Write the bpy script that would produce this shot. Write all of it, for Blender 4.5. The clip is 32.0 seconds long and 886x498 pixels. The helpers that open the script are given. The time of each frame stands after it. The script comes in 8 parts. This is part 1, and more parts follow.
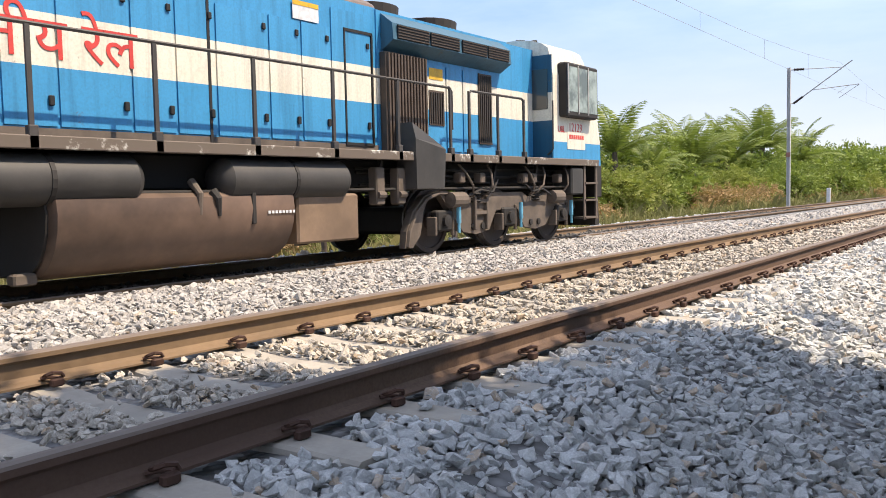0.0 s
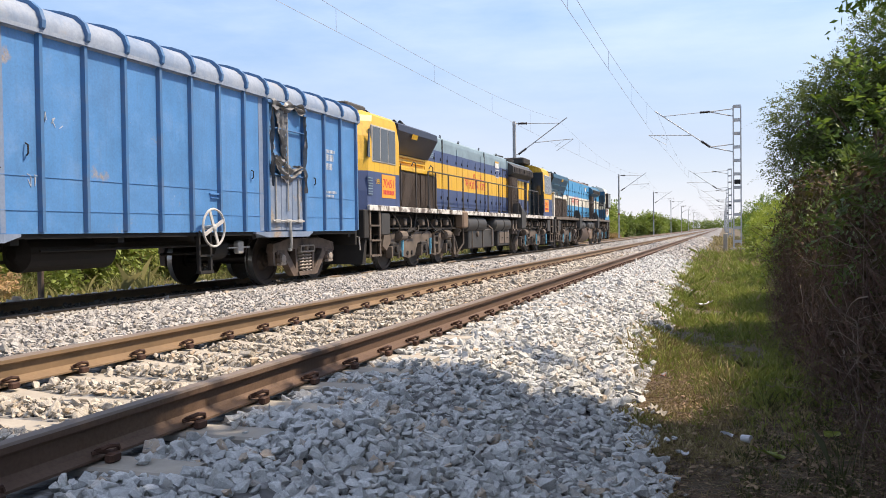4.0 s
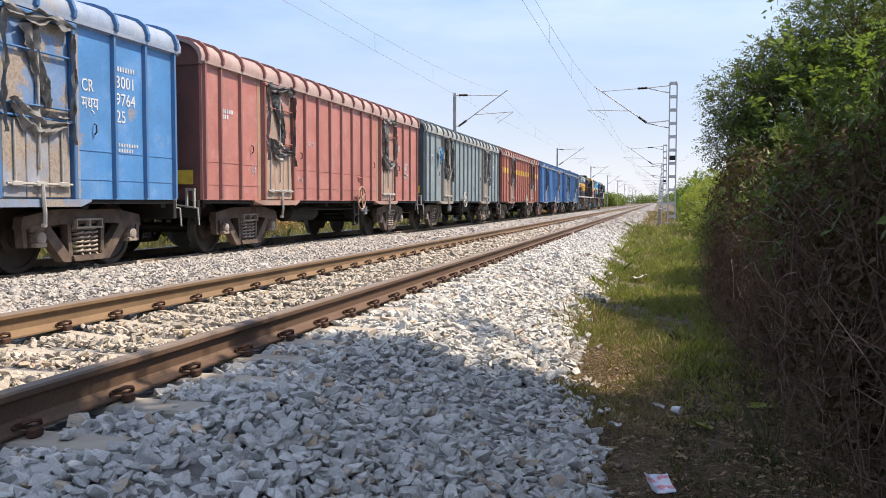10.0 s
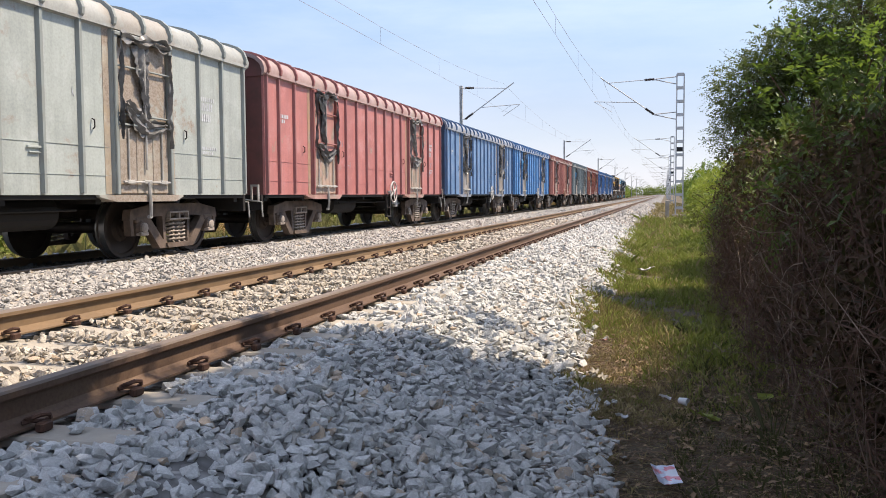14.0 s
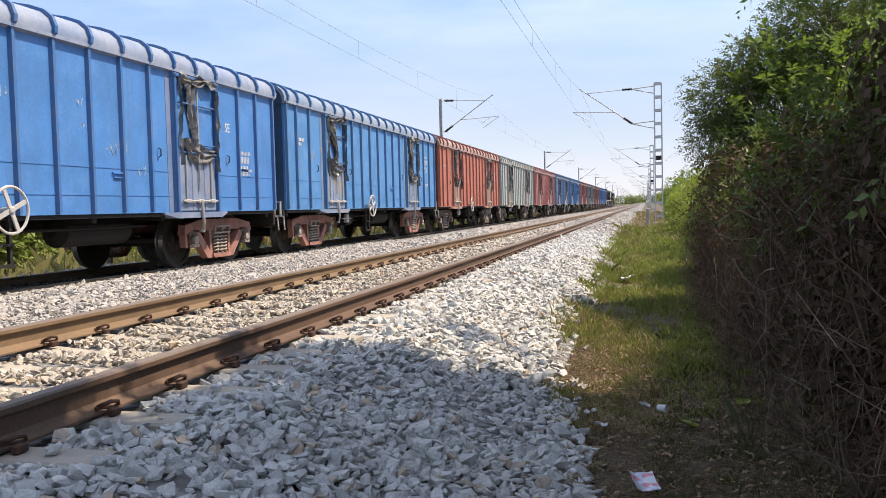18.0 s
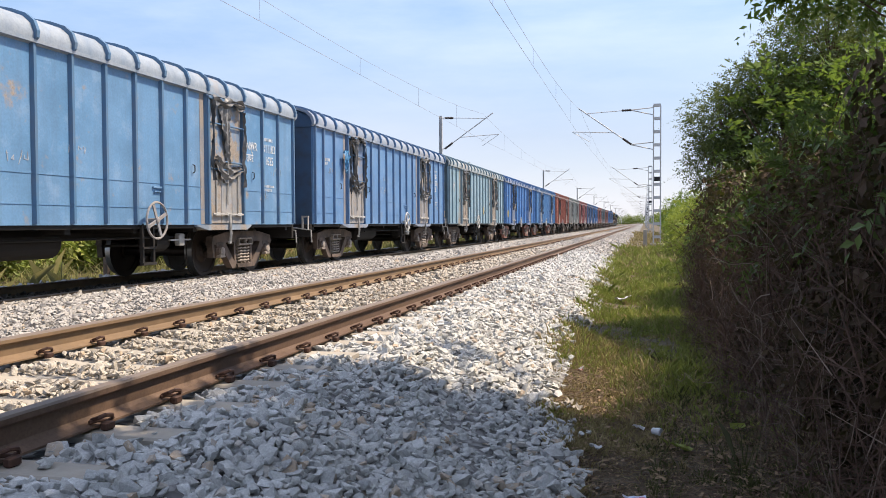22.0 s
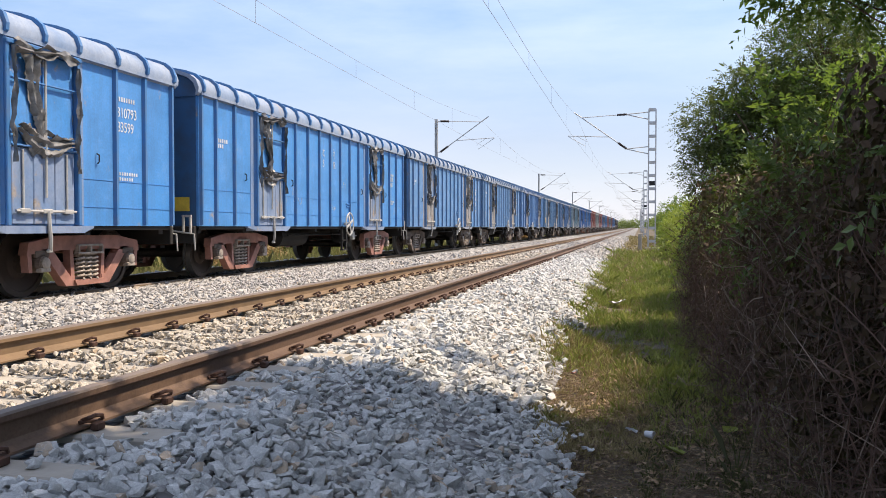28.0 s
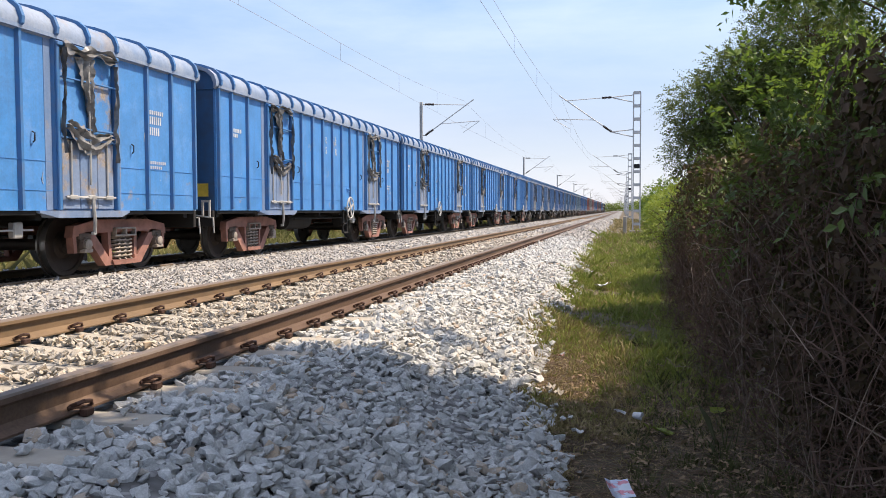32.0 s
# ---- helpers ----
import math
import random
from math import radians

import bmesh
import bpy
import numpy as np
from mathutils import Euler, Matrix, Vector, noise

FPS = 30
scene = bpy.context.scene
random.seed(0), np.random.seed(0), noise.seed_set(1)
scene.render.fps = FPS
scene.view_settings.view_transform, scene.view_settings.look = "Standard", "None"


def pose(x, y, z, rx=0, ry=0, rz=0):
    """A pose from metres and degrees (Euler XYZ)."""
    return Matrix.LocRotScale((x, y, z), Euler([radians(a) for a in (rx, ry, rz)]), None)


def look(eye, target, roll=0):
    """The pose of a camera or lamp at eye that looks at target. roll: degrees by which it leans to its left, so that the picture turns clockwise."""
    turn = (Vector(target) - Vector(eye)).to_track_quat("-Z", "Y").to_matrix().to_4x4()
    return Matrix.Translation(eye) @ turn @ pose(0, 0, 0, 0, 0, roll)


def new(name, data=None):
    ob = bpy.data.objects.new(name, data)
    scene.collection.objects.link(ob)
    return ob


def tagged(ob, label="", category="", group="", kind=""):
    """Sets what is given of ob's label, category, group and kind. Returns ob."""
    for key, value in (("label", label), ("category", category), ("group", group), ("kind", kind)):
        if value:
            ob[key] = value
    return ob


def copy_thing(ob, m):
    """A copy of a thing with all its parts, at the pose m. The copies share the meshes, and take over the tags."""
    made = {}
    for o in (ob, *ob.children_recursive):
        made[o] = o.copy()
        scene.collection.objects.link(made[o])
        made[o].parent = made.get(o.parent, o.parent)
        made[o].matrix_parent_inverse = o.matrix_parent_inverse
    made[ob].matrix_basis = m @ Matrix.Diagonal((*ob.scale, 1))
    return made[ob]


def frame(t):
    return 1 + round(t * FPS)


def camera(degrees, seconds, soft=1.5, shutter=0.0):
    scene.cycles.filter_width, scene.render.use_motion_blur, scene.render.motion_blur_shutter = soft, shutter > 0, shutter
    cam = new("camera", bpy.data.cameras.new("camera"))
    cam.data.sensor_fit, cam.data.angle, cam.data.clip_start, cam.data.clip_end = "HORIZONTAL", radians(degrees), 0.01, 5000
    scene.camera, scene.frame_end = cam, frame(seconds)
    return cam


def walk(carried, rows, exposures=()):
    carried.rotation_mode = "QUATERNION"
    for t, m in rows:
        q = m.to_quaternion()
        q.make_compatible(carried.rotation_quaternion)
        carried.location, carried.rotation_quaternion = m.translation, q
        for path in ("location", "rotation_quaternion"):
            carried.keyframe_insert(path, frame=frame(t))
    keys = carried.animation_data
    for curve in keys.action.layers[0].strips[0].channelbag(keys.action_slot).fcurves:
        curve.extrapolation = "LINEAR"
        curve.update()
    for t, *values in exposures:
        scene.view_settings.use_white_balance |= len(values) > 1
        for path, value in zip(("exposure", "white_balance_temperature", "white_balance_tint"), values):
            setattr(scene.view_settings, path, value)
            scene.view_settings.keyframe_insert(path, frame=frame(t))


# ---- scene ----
cam = camera(55.6, 32.0, soft=0.92)
PATH = [
    (0, (-0.18, -0.041, 0.948), (-1.347, 1.577, 0.815), -1.2),
    (0.5, (-0.184, -0.008, 0.934), (-1.122, 1.752, 0.786), -1.7),
    (1, (-0.165, -0.02, 0.935), (-0.98, 1.802, 0.815), -0.5),
    (1.5, (-0.142, -0.033, 0.94), (-0.913, 1.811, 0.86), -0.2),
    (2, (-0.132, -0.034, 0.941), (-0.855, 1.83, 0.889), -0.7),
    (2.5, (-0.118, -0.032, 0.946), (-0.796, 1.849, 0.896), -0.6),
    (3, (-0.113, -0.027, 0.95), (-0.729, 1.876, 0.899), -0.7),
    (3.5, (-0.113, -0.02, 0.946), (-0.748, 1.876, 0.908), -0.8),
    (5.5, (-0.126, 0.015, 0.94), (-0.726, 1.92, 0.842), -0.3),
    (6, (-0.117, 0.025, 0.946), (-0.695, 1.936, 0.833), -0.3),
    (6.5, (-0.101, 0.016, 0.954), (-0.653, 1.936, 0.847), -0.4),
    (7, (-0.102, 0.022, 0.951), (-0.612, 1.953, 0.842), -0.3),
    (7.5, (-0.093, 0.014, 0.953), (-0.585, 1.949, 0.847), -0.2),
    (8, (-0.092, 0.007, 0.952), (-0.574, 1.945, 0.846), -0.3),
    (8.5, (-0.097, 0.002, 0.956), (-0.579, 1.941, 0.858), 0.1),
    (9, (-0.107, 0.014, 0.944), (-0.598, 1.95, 0.847), -0.0),
    (9.5, (-0.115, 0.023, 0.946), (-0.61, 1.958, 0.846), 0.0),
    (10, (-0.125, 0.034, 0.944), (-0.618, 1.969, 0.832), 0.1),
    (10.5, (-0.115, 0.017, 0.951), (-0.594, 1.955, 0.837), 0.1),
    (11, (-0.117, 0.024, 0.945), (-0.609, 1.959, 0.829), 0.1),
    (11.5, (-0.122, 0.03, 0.942), (-0.618, 1.964, 0.825), 0.2),
    (12, (-0.119, 0.035, 0.94), (-0.612, 1.97, 0.821), -0.3),
    (12.5, (-0.107, 0.025, 0.94), (-0.594, 1.962, 0.834), -0.6),
    (13, (-0.098, 0.013, 0.946), (-0.592, 1.947, 0.827), -0.8),
    (13.5, (-0.104, 0.017, 0.943), (-0.611, 1.948, 0.82), -0.4),
    (14, (-0.114, 0.029, 0.943), (-0.624, 1.959, 0.815), -0.3),
    (14.5, (-0.107, 0.021, 0.945), (-0.604, 1.954, 0.819), -0.4),
    (16.5, (-0.073, 0.031, 0.949), (-0.518, 1.977, 0.827), -0.5),
    (17, (-0.072, 0.029, 0.948), (-0.507, 1.978, 0.837), -0.8),
    (17.5, (-0.065, 0.013, 0.951), (-0.506, 1.962, 0.845), -1.0),
    (18, (-0.071, 0.012, 0.946), (-0.542, 1.953, 0.847), -1.4),
    (18.5, (-0.068, 0.007, 0.946), (-0.553, 1.945, 0.843), -1.1),
    (19, (-0.07, 0.019, 0.945), (-0.552, 1.957, 0.842), -1.6),
    (19.5, (-0.078, 0.023, 0.945), (-0.558, 1.962, 0.846), -1.1),
    (20, (-0.075, 0.025, 0.947), (-0.55, 1.965, 0.852), -0.7),
    (20.5, (-0.064, 0.015, 0.95), (-0.529, 1.958, 0.861), -1.1),
    (21, (-0.059, 0.009, 0.95), (-0.52, 1.953, 0.864), -0.6),
    (21.5, (-0.058, 0.018, 0.946), (-0.522, 1.962, 0.864), -0.6),
    (22, (-0.068, -0.001, 0.963), (-0.533, 1.943, 0.903), -0.3),
    (22.5, (-0.073, 0.008, 0.959), (-0.552, 1.949, 0.914), -0.1),
    (23, (-0.061, -0.005, 0.957), (-0.525, 1.94, 0.901), -0.0),
    (23.5, (-0.054, -0.016, 0.966), (-0.517, 1.929, 0.899), -0.1),
    (24, (-0.057, 0.0, 0.958), (-0.523, 1.943, 0.892), 0.1),
    (24.5, (-0.055, -0.005, 0.958), (-0.529, 1.937, 0.891), 0.2),
    (25, (-0.054, 0.0, 0.957), (-0.525, 1.942, 0.889), 0.2),
    (25.5, (-0.045, -0.009, 0.957), (-0.515, 1.934, 0.902), 0.1),
    (27.5, (-0.056, -0.008, 0.96), (-0.508, 1.94, 0.911), 0.0),
    (28, (-0.059, 0.01, 0.952), (-0.513, 1.957, 0.9), 0.0),
    (28.5, (-0.053, -0.012, 0.954), (-0.505, 1.936, 0.903), -0.2),
    (29, (-0.05, -0.02, 0.956), (-0.516, 1.925, 0.924), -1.1),
    (29.5, (-0.068, 0.0, 0.95), (-0.533, 1.945, 0.915), -0.4),
    (30, (-0.079, 0.009, 0.954), (-0.549, 1.952, 0.921), 0.1),
    (30.5, (-0.081, 0.011, 0.951), (-0.542, 1.957, 0.899), -0.1),
    (31, (-0.079, 0.023, 0.952), (-0.512, 1.974, 0.871), -0.9),
    (31.5, (-0.079, 0.018, 0.944), (-0.504, 1.97, 0.857), -0.6),
    (32, (-0.086, 0.015, 0.95), (-0.505, 1.968, 0.859), -0.2),
]
# the picture starts a little brighter and settles as the first locomotive passes
walk(cam, [(t, look(eye, target, roll)) for t, eye, target, roll in PATH], [(0, 0.80, 6800, 13), (1.5, 0.74, 6800, 13), (3.5, 0.66, 6800, 13), (32, 0.66, 6800, 13)])

# ---- light ----
SUN = Vector((0.480, 0.225, 0.848)).normalized()
world = bpy.data.worlds.new("world")
scene.world = world
world.use_nodes = True
wn, wl = world.node_tree.nodes, world.node_tree.links
sky = wn.new("ShaderNodeTexSky")
sky.sky_type, sky.sun_disc = 'NISHITA', False
sky.sun_elevation = math.asin(SUN.z)
sky.sun_rotation = math.atan2(SUN.x, SUN.y)
sky.air_density, sky.dust_density, sky.ozone_density = 1.0, 0.5, 2.0
tc = wn.new("ShaderNodeTexCoord")
mp = wn.new("ShaderNodeMapping")
mp.inputs["Scale"].default_value = (1.0, 1.6, 5.0)
cn = wn.new("ShaderNodeTexNoise")
cn.inputs["Scale"].default_value, cn.inputs["Detail"].default_value, cn.inputs["Roughness"].default_value = 1.6, 8, 0.6
cr = wn.new("ShaderNodeValToRGB")
cr.color_ramp.elements[0].position, cr.color_ramp.elements[1].position = 0.38, 0.80
cr.color_ramp.elements[0].color, cr.color_ramp.elements[1].color = (0.03, 0.03, 0.03, 1), (0.60, 0.60, 0.60, 1)
mx = wn.new("ShaderNodeMix")
mx.data_type = 'RGBA'
mx.inputs["B"].default_value = (8.6, 8.9, 9.5, 1)
wl.new(tc.outputs["Generated"], mp.inputs["Vector"])
wl.new(mp.outputs["Vector"], cn.inputs["Vector"])
wl.new(cn.outputs["Fac"], cr.inputs["Fac"])
wl.new(cr.outputs["Color"], mx.inputs["Factor"])
wl.new(sky.outputs["Color"], mx.inputs["A"])
# pale lavender haze that thickens towards the horizon
sz = wn.new("ShaderNodeSeparateXYZ")
wl.new(tc.outputs["Generated"], sz.inputs[0])
hr = wn.new("ShaderNodeValToRGB")
hr.color_ramp.elements[0].position, hr.color_ramp.elements[1].position = 0.10, 0.50
hr.color_ramp.elements[0].color, hr.color_ramp.elements[1].color = (0.80, 0.80, 0.80, 1), (0, 0, 0, 1)
wl.new(sz.outputs["Z"], hr.inputs["Fac"])
hz = wn.new("ShaderNodeMix")
hz.data_type = 'RGBA'
hc = wn.new("ShaderNodeValToRGB")
hc.color_ramp.elements[0].position, hc.color_ramp.elements[1].position = 0.0, 0.24
hc.color_ramp.elements[0].color, hc.color_ramp.elements[1].color = (0.398, 0.418, 0.482, 1), (0.133, 0.240, 0.424, 1)
hs = wn.new("ShaderNodeVectorMath")
hs.operation = 'SCALE'
hs.inputs["Scale"].default_value = 8.2
wl.new(sz.outputs["Z"], hc.inputs["Fac"])
wl.new(hc.outputs["Color"], hs.inputs[0])
wl.new(hs.outputs["Vector"], hz.inputs["B"])
wl.new(hr.outputs["Color"], hz.inputs["Factor"])
wl.new(mx.outputs["Result"], hz.inputs["A"])
wl.new(hz.outputs["Result"], wn["Background"].inputs["Color"])
wn["Background"].inputs["Strength"].default_value = 0.150
lamp = bpy.data.lights.new("sun", 'SUN')
lamp.energy, lamp.angle, lamp.color = 4.45, radians(0.55), (1.0, 0.868, 0.69)
sun = new("sun", lamp)
sun.matrix_world = look(SUN * 100, (0, 0, 0))


# ---- materials ----
class Mat:
    """A small node-building helper for one procedural material."""

    def __init__(self, name, rough=0.7, metal=0.0):
        self.m = bpy.data.materials.new(name)
        self.m.use_nodes = True
        self.n, self.l = self.m.node_tree.nodes, self.m.node_tree.links
        self.b = self.n["Principled BSDF"]
        self.b.inputs["Roughness"].default_value, self.b.inputs["Metallic"].default_value = rough, metal
        self.co = self.n.new("ShaderNodeTexCoord")

    def put(self, socket, value):
        if hasattr(value, "is_output"):
            self.l.new(value, socket)
        elif isinstance(value, (int, float)):
            socket.default_value = value
        else:
            socket.default_value = (*value, 1) if len(value) == 3 else value

    def noise(self, scale, detail=4, rough=0.6, stretch=(1, 1, 1), space="Object"):
        mapn = self.n.new("ShaderNodeMapping")
        mapn.inputs["Scale"].default_value = stretch
        self.l.new(self.co.outputs[space], mapn.inputs["Vector"])
        t = self.n.new("ShaderNodeTexNoise")
        t.inputs["Scale"].default_value, t.inputs["Detail"].default_value, t.inputs["Roughness"].default_value = scale, detail, rough
        info = self.n.new("ShaderNodeObjectInfo")
        t.noise_dimensions = '4D'
        mul = self.n.new("ShaderNodeMath")
        mul.operation = 'MULTIPLY'
        mul.inputs[1].default_value = 37.0
        self.l.new(info.outputs["Random"], mul.inputs[0])
        self.l.new(mul.outputs[0], t.inputs["W"])
        self.l.new(mapn.outputs["Vector"], t.inputs["Vector"])
        return t.outputs["Fac"]

    def ramp(self, fac, *stops):
        r = self.n.new("ShaderNodeValToRGB")
        e = r.color_ramp.elements
        while len(e) < len(stops):
            e.new(0.5)
        for el, (p, c) in zip(e, stops):
            el.position = p
            el.color = (c, c, c, 1) if isinstance(c, (int, float)) else (*c, 1)
        self.l.new(fac, r.inputs["Fac"])
        return r.outputs["Color"]

    def mix(self, fac, a, b, mode='MIX'):
        m = self.n.new("ShaderNodeMix")
        m.data_type, m.blend_type = 'RGBA', mode
        self.put(m.inputs["Factor"], fac), self.put(m.inputs["A"], a), self.put(m.inputs["B"], b)
        return m.outputs["Result"]

    def math(self, op, a, b=0.0, clamp=True):
        m = self.n.new("ShaderNodeMath")
        m.operation, m.use_clamp = op, clamp and op in ('MULTIPLY', 'ADD', 'SUBTRACT')
        self.put(m.inputs[0], a), self.put(m.inputs[1], b)
        return m.outputs[0]

    def info(self, name):
        o = self.n.new("ShaderNodeObjectInfo")
        return o.outputs[name]

    def island(self):
        return self.n.new("ShaderNodeNewGeometry").outputs["Random Per Island"]

    def color(self, c):
        self.put(self.b.inputs["Base Color"], c)
        return self

    def rough(self, v):
        self.put(self.b.inputs["Roughness"], v)
        return self

    def bump(self, height, strength=0.3, dist=0.01):
        b = self.n.new("ShaderNodeBump")
        b.inputs["Strength"].default_value, b.inputs["Distance"].default_value = strength, dist
        self.l.new(height, b.inputs["Height"])
        self.l.new(b.outputs["Normal"], self.b.inputs["Normal"])
        return self


def plain(name, c, rough=0.6, metal=0.0, vary=0.25, scale=6.0, bump=0.15):
    """A worn single-tone surface: broad stains and fine grain over one colour."""
    m = Mat(name, rough, metal)
    big, fine = m.noise(scale, 5), m.noise(scale * 14, 3)
    dark, light = [x * (1 - vary) for x in c], [min(1, x * (1 + vary)) for x in c]
    col = m.mix(m.ramp(big, (0.3, 0.0), (0.7, 1.0)), dark, light)
    col = m.mix(m.ramp(fine, (0.35, 0.0), (0.65, 0.25)), col, [x * 0.7 for x in c])
    m.color(col).rough(m.math('ADD', m.math('MULTIPLY', big, 0.3), rough - 0.15)).bump(fine, bump, 0.004)
    return m.m


def wagon_paint(name, fade=0.0, tone=(0.5, 0.5, 0.5), rust=1.0):
    """Faded enamel in the colour of the object, with dust, streaks, scuffs and bare patches; alpha says how rusty."""
    m = Mat(name, 0.5)
    c = m.info("Color")
    a = m.info("Alpha")
    big = m.noise(0.9, 5, 0.6)
    streak = m.noise(1.0, 4, 0.65, (9, 9, 0.45))
    fine = m.noise(30, 3)
    patch = m.noise(1.7, 6, 0.7)
    col = m.mix(fade, c, tone)
    aged = m.math('MULTIPLY', a, 3.2)
    col = m.mix(m.math('MULTIPLY', m.ramp(big, (0.34, 0.0), (0.72, 0.24)), aged), col, m.mix(0.36, c, (0.55, 0.57, 0.64)))
    col = m.mix(m.ramp(streak, (0.45, 0.0), (0.75, 0.32)), col, m.mix(0.72, c, (0.10, 0.10, 0.11)))
    cloud = m.noise(1.3, 7, 0.68)
    col = m.mix(m.ramp(cloud, (0.36, 0.42), (0.54, 0.0)), col, m.mix(0.45, c, (0.015, 0.02, 0.03)))
    col = m.mix(m.math('MULTIPLY', m.ramp(m.noise(2.6, 7, 0.7), (0.53, 0.0), (0.66, 0.36)), aged), col, m.mix(0.36, c, (0.62, 0.63, 0.68)))
    scuff = m.ramp(m.noise(4.5, 7, 0.75, (1, 1, 1.6)), (0.66, 0.0), (0.71, 0.5))
    col = m.mix(scuff, col, (0.62, 0.64, 0.66))
    # rust gathers beside the two doorways of a wagon
    sep = m.n.new("ShaderNodeSeparateXYZ")
    m.l.new(m.co.outputs["Object"], sep.inputs[0])
    by_door = m.math('MINIMUM', m.math('ABSOLUTE', m.math('ADD', sep.outputs["Y"], 10.41, False)), m.math('ABSOLUTE', m.math('ADD', sep.outputs["Y"], 3.21, False)))
    stain = m.math('MULTIPLY', m.ramp(by_door, (0.60, 0.42), (0.85, 0.20), (1.0, 0.0)), a)
    bare = m.math('MULTIPLY', m.ramp(m.math('ADD', m.math('ADD', patch, stain), m.math('MULTIPLY', a, 0.16)), (0.655, 0.0), (0.74, 1.0)), rust)
    col = m.mix(bare, col, m.mix(m.ramp(fine, (0.4, 0.0), (0.6, 1.0)), (0.24, 0.19, 0.15), (0.38, 0.33, 0.28)))
    col = m.mix(m.ramp(fine, (0.4, 0.0), (0.7, 0.18)), col, (0.05, 0.05, 0.05))
    m.color(col).rough(m.math('ADD', m.math('MULTIPLY', big, 0.35), 0.36)).bump(m.mix(0.25, big, fine), 0.25, 0.02)
    return m.m


def leaf_mat(name, dark, light, rough=0.5, trans=0.25):
    m = Mat(name, rough)
    col = m.mix(m.island(), dark, light)
    col = m.mix(m.ramp(m.noise(0.6, 3), (0.35, 0.0), (0.65, 0.5)), col, [x * 1.35 for x in light])
    m.color(col)
    m.b.inputs["Specular IOR Level"].default_value = 0.22
    t = m.n.new("ShaderNodeBsdfTranslucent")
    m.put(t.inputs["Color"], m.mix(0.4, col, (0.25, 0.38, 0.03)))
    s = m.n.new("ShaderNodeMixShader")
    s.inputs[0].default_value = trans
    m.l.new(m.b.outputs[0], s.inputs[1])
    m.l.new(t.outputs[0], s.inputs[2])
    m.l.new(s.outputs[0], m.n["Material Output"].inputs["Surface"])
    return m.m


def stone_mat(name, lo, hi, tan, island=True):
    """Crushed stone: each piece has its own grey, a few are iron-stained, with speckle and dust."""
    m = Mat(name, 0.85)
    r = m.island() if island else m.info("Random")
    mid = [(p + q) / 2 for p, q in zip(lo, hi)]
    col = m.ramp(r, (0.0, lo), (0.25, mid), (0.9, hi), (0.955, [(p + q) / 2 for p, q in zip(mid, tan)]), (0.965, tan))
    col = m.mix(m.ramp(m.noise(22, 4, 0.7), (0.42, 0.0), (0.66, 0.55)), col, [x * 0.62 for x in lo])
    col = m.mix(m.ramp(m.noise(110, 5, 0.75), (0.42, 0.0), (0.66, 0.5)), col, [x * 0.5 for x in lo])
    col = m.mix(m.ramp(m.noise(70, 4, 0.7), (0.56, 0.0), (0.72, 0.5)), col, [min(0.8, x * 1.25) for x in hi])
    col = m.mix(m.ramp(m.noise(0.8, 3), (0.35, 0.0), (0.65, 0.18)), col, (0.52, 0.50, 0.46))
    m.color(col).bump(m.noise(38, 6, 0.75), 0.8, 0.012)
    return m.m


M = {}
M["stone"] = stone_mat("crushed granite", (0.43, 0.434, 0.424), (0.68, 0.680, 0.662), (0.52, 0.39, 0.27))
M["stone_one"] = stone_mat("crushed granite single", (0.43, 0.434, 0.424), (0.68, 0.680, 0.662), (0.52, 0.39, 0.27), False)
M["stone_dusty"] = stone_mat("dusty beige crushed stone", (0.34, 0.302, 0.252), (0.63, 0.567, 0.479), (0.52, 0.38, 0.25))
M["stone_pale"] = stone_mat("pale crushed stone", (0.31, 0.293, 0.273), (0.53, 0.50, 0.466), (0.50, 0.39, 0.28))
# near-black stone: the shade under the train is in its colour
M["stone_shade"] = stone_mat("oil-stained crushed stone", (0.030, 0.026, 0.022), (0.075, 0.065, 0.055), (0.09, 0.06, 0.04))
g = Mat("ballast bed", 0.9)
v = g.n.new("ShaderNodeTexVoronoi")
v.inputs["Scale"].default_value = 15
g.l.new(g.co.outputs["Object"], v.inputs["Vector"])
gc = g.ramp(v.outputs["Color"], (0.1, (0.07, 0.07, 0.07)), (0.6, (0.26, 0.255, 0.25)), (1.0, (0.42, 0.41, 0.39)))
gc = g.mix(g.ramp(v.outputs["Distance"], (0.25, 0.0), (0.75, 0.75)), gc, (0.09, 0.085, 0.08))
g.color(gc).bump(v.outputs["Distance"], 0.9, 0.04)
M["bed"] = g.m
g = Mat("soil and dry grass", 0.95)
n1, n2, n3 = g.noise(0.35, 5), g.noise(3.0, 6, 0.7), g.noise(28, 5, 0.7)
gc = g.mix(g.ramp(n1, (0.35, 0.0), (0.6, 1.0)), (0.120, 0.080, 0.052), (0.092, 0.080, 0.037))
gc = g.mix(g.ramp(n2, (0.45, 0.0), (0.7, 0.7)), gc, (0.155, 0.108, 0.070))
gc = g.mix(g.ramp(n3, (0.4, 0.0), (0.65, 0.6)), gc, (0.045, 0.035, 0.02))
g.color(gc).bump(g.mix(0.5, n2, n3), 0.8, 0.05)
M["soil"] = g.m
g = Mat("rail side rust", 0.75, 0.2)
n1, n2 = g.noise(3, 5, 0.6, (1, 0.25, 1)), g.noise(60, 4)
gc = g.mix(g.ramp(n1, (0.3, 0.0), (0.7, 1.0)), (0.095, 0.056, 0.040), (0.165, 0.108, 0.073))
gc = g.mix(g.ramp(n2, (0.4, 0.0), (0.65, 0.5)), gc, (0.09, 0.05, 0.035))
g.color(gc).bump(n2, 0.25, 0.003)
M["rail"] = g.m
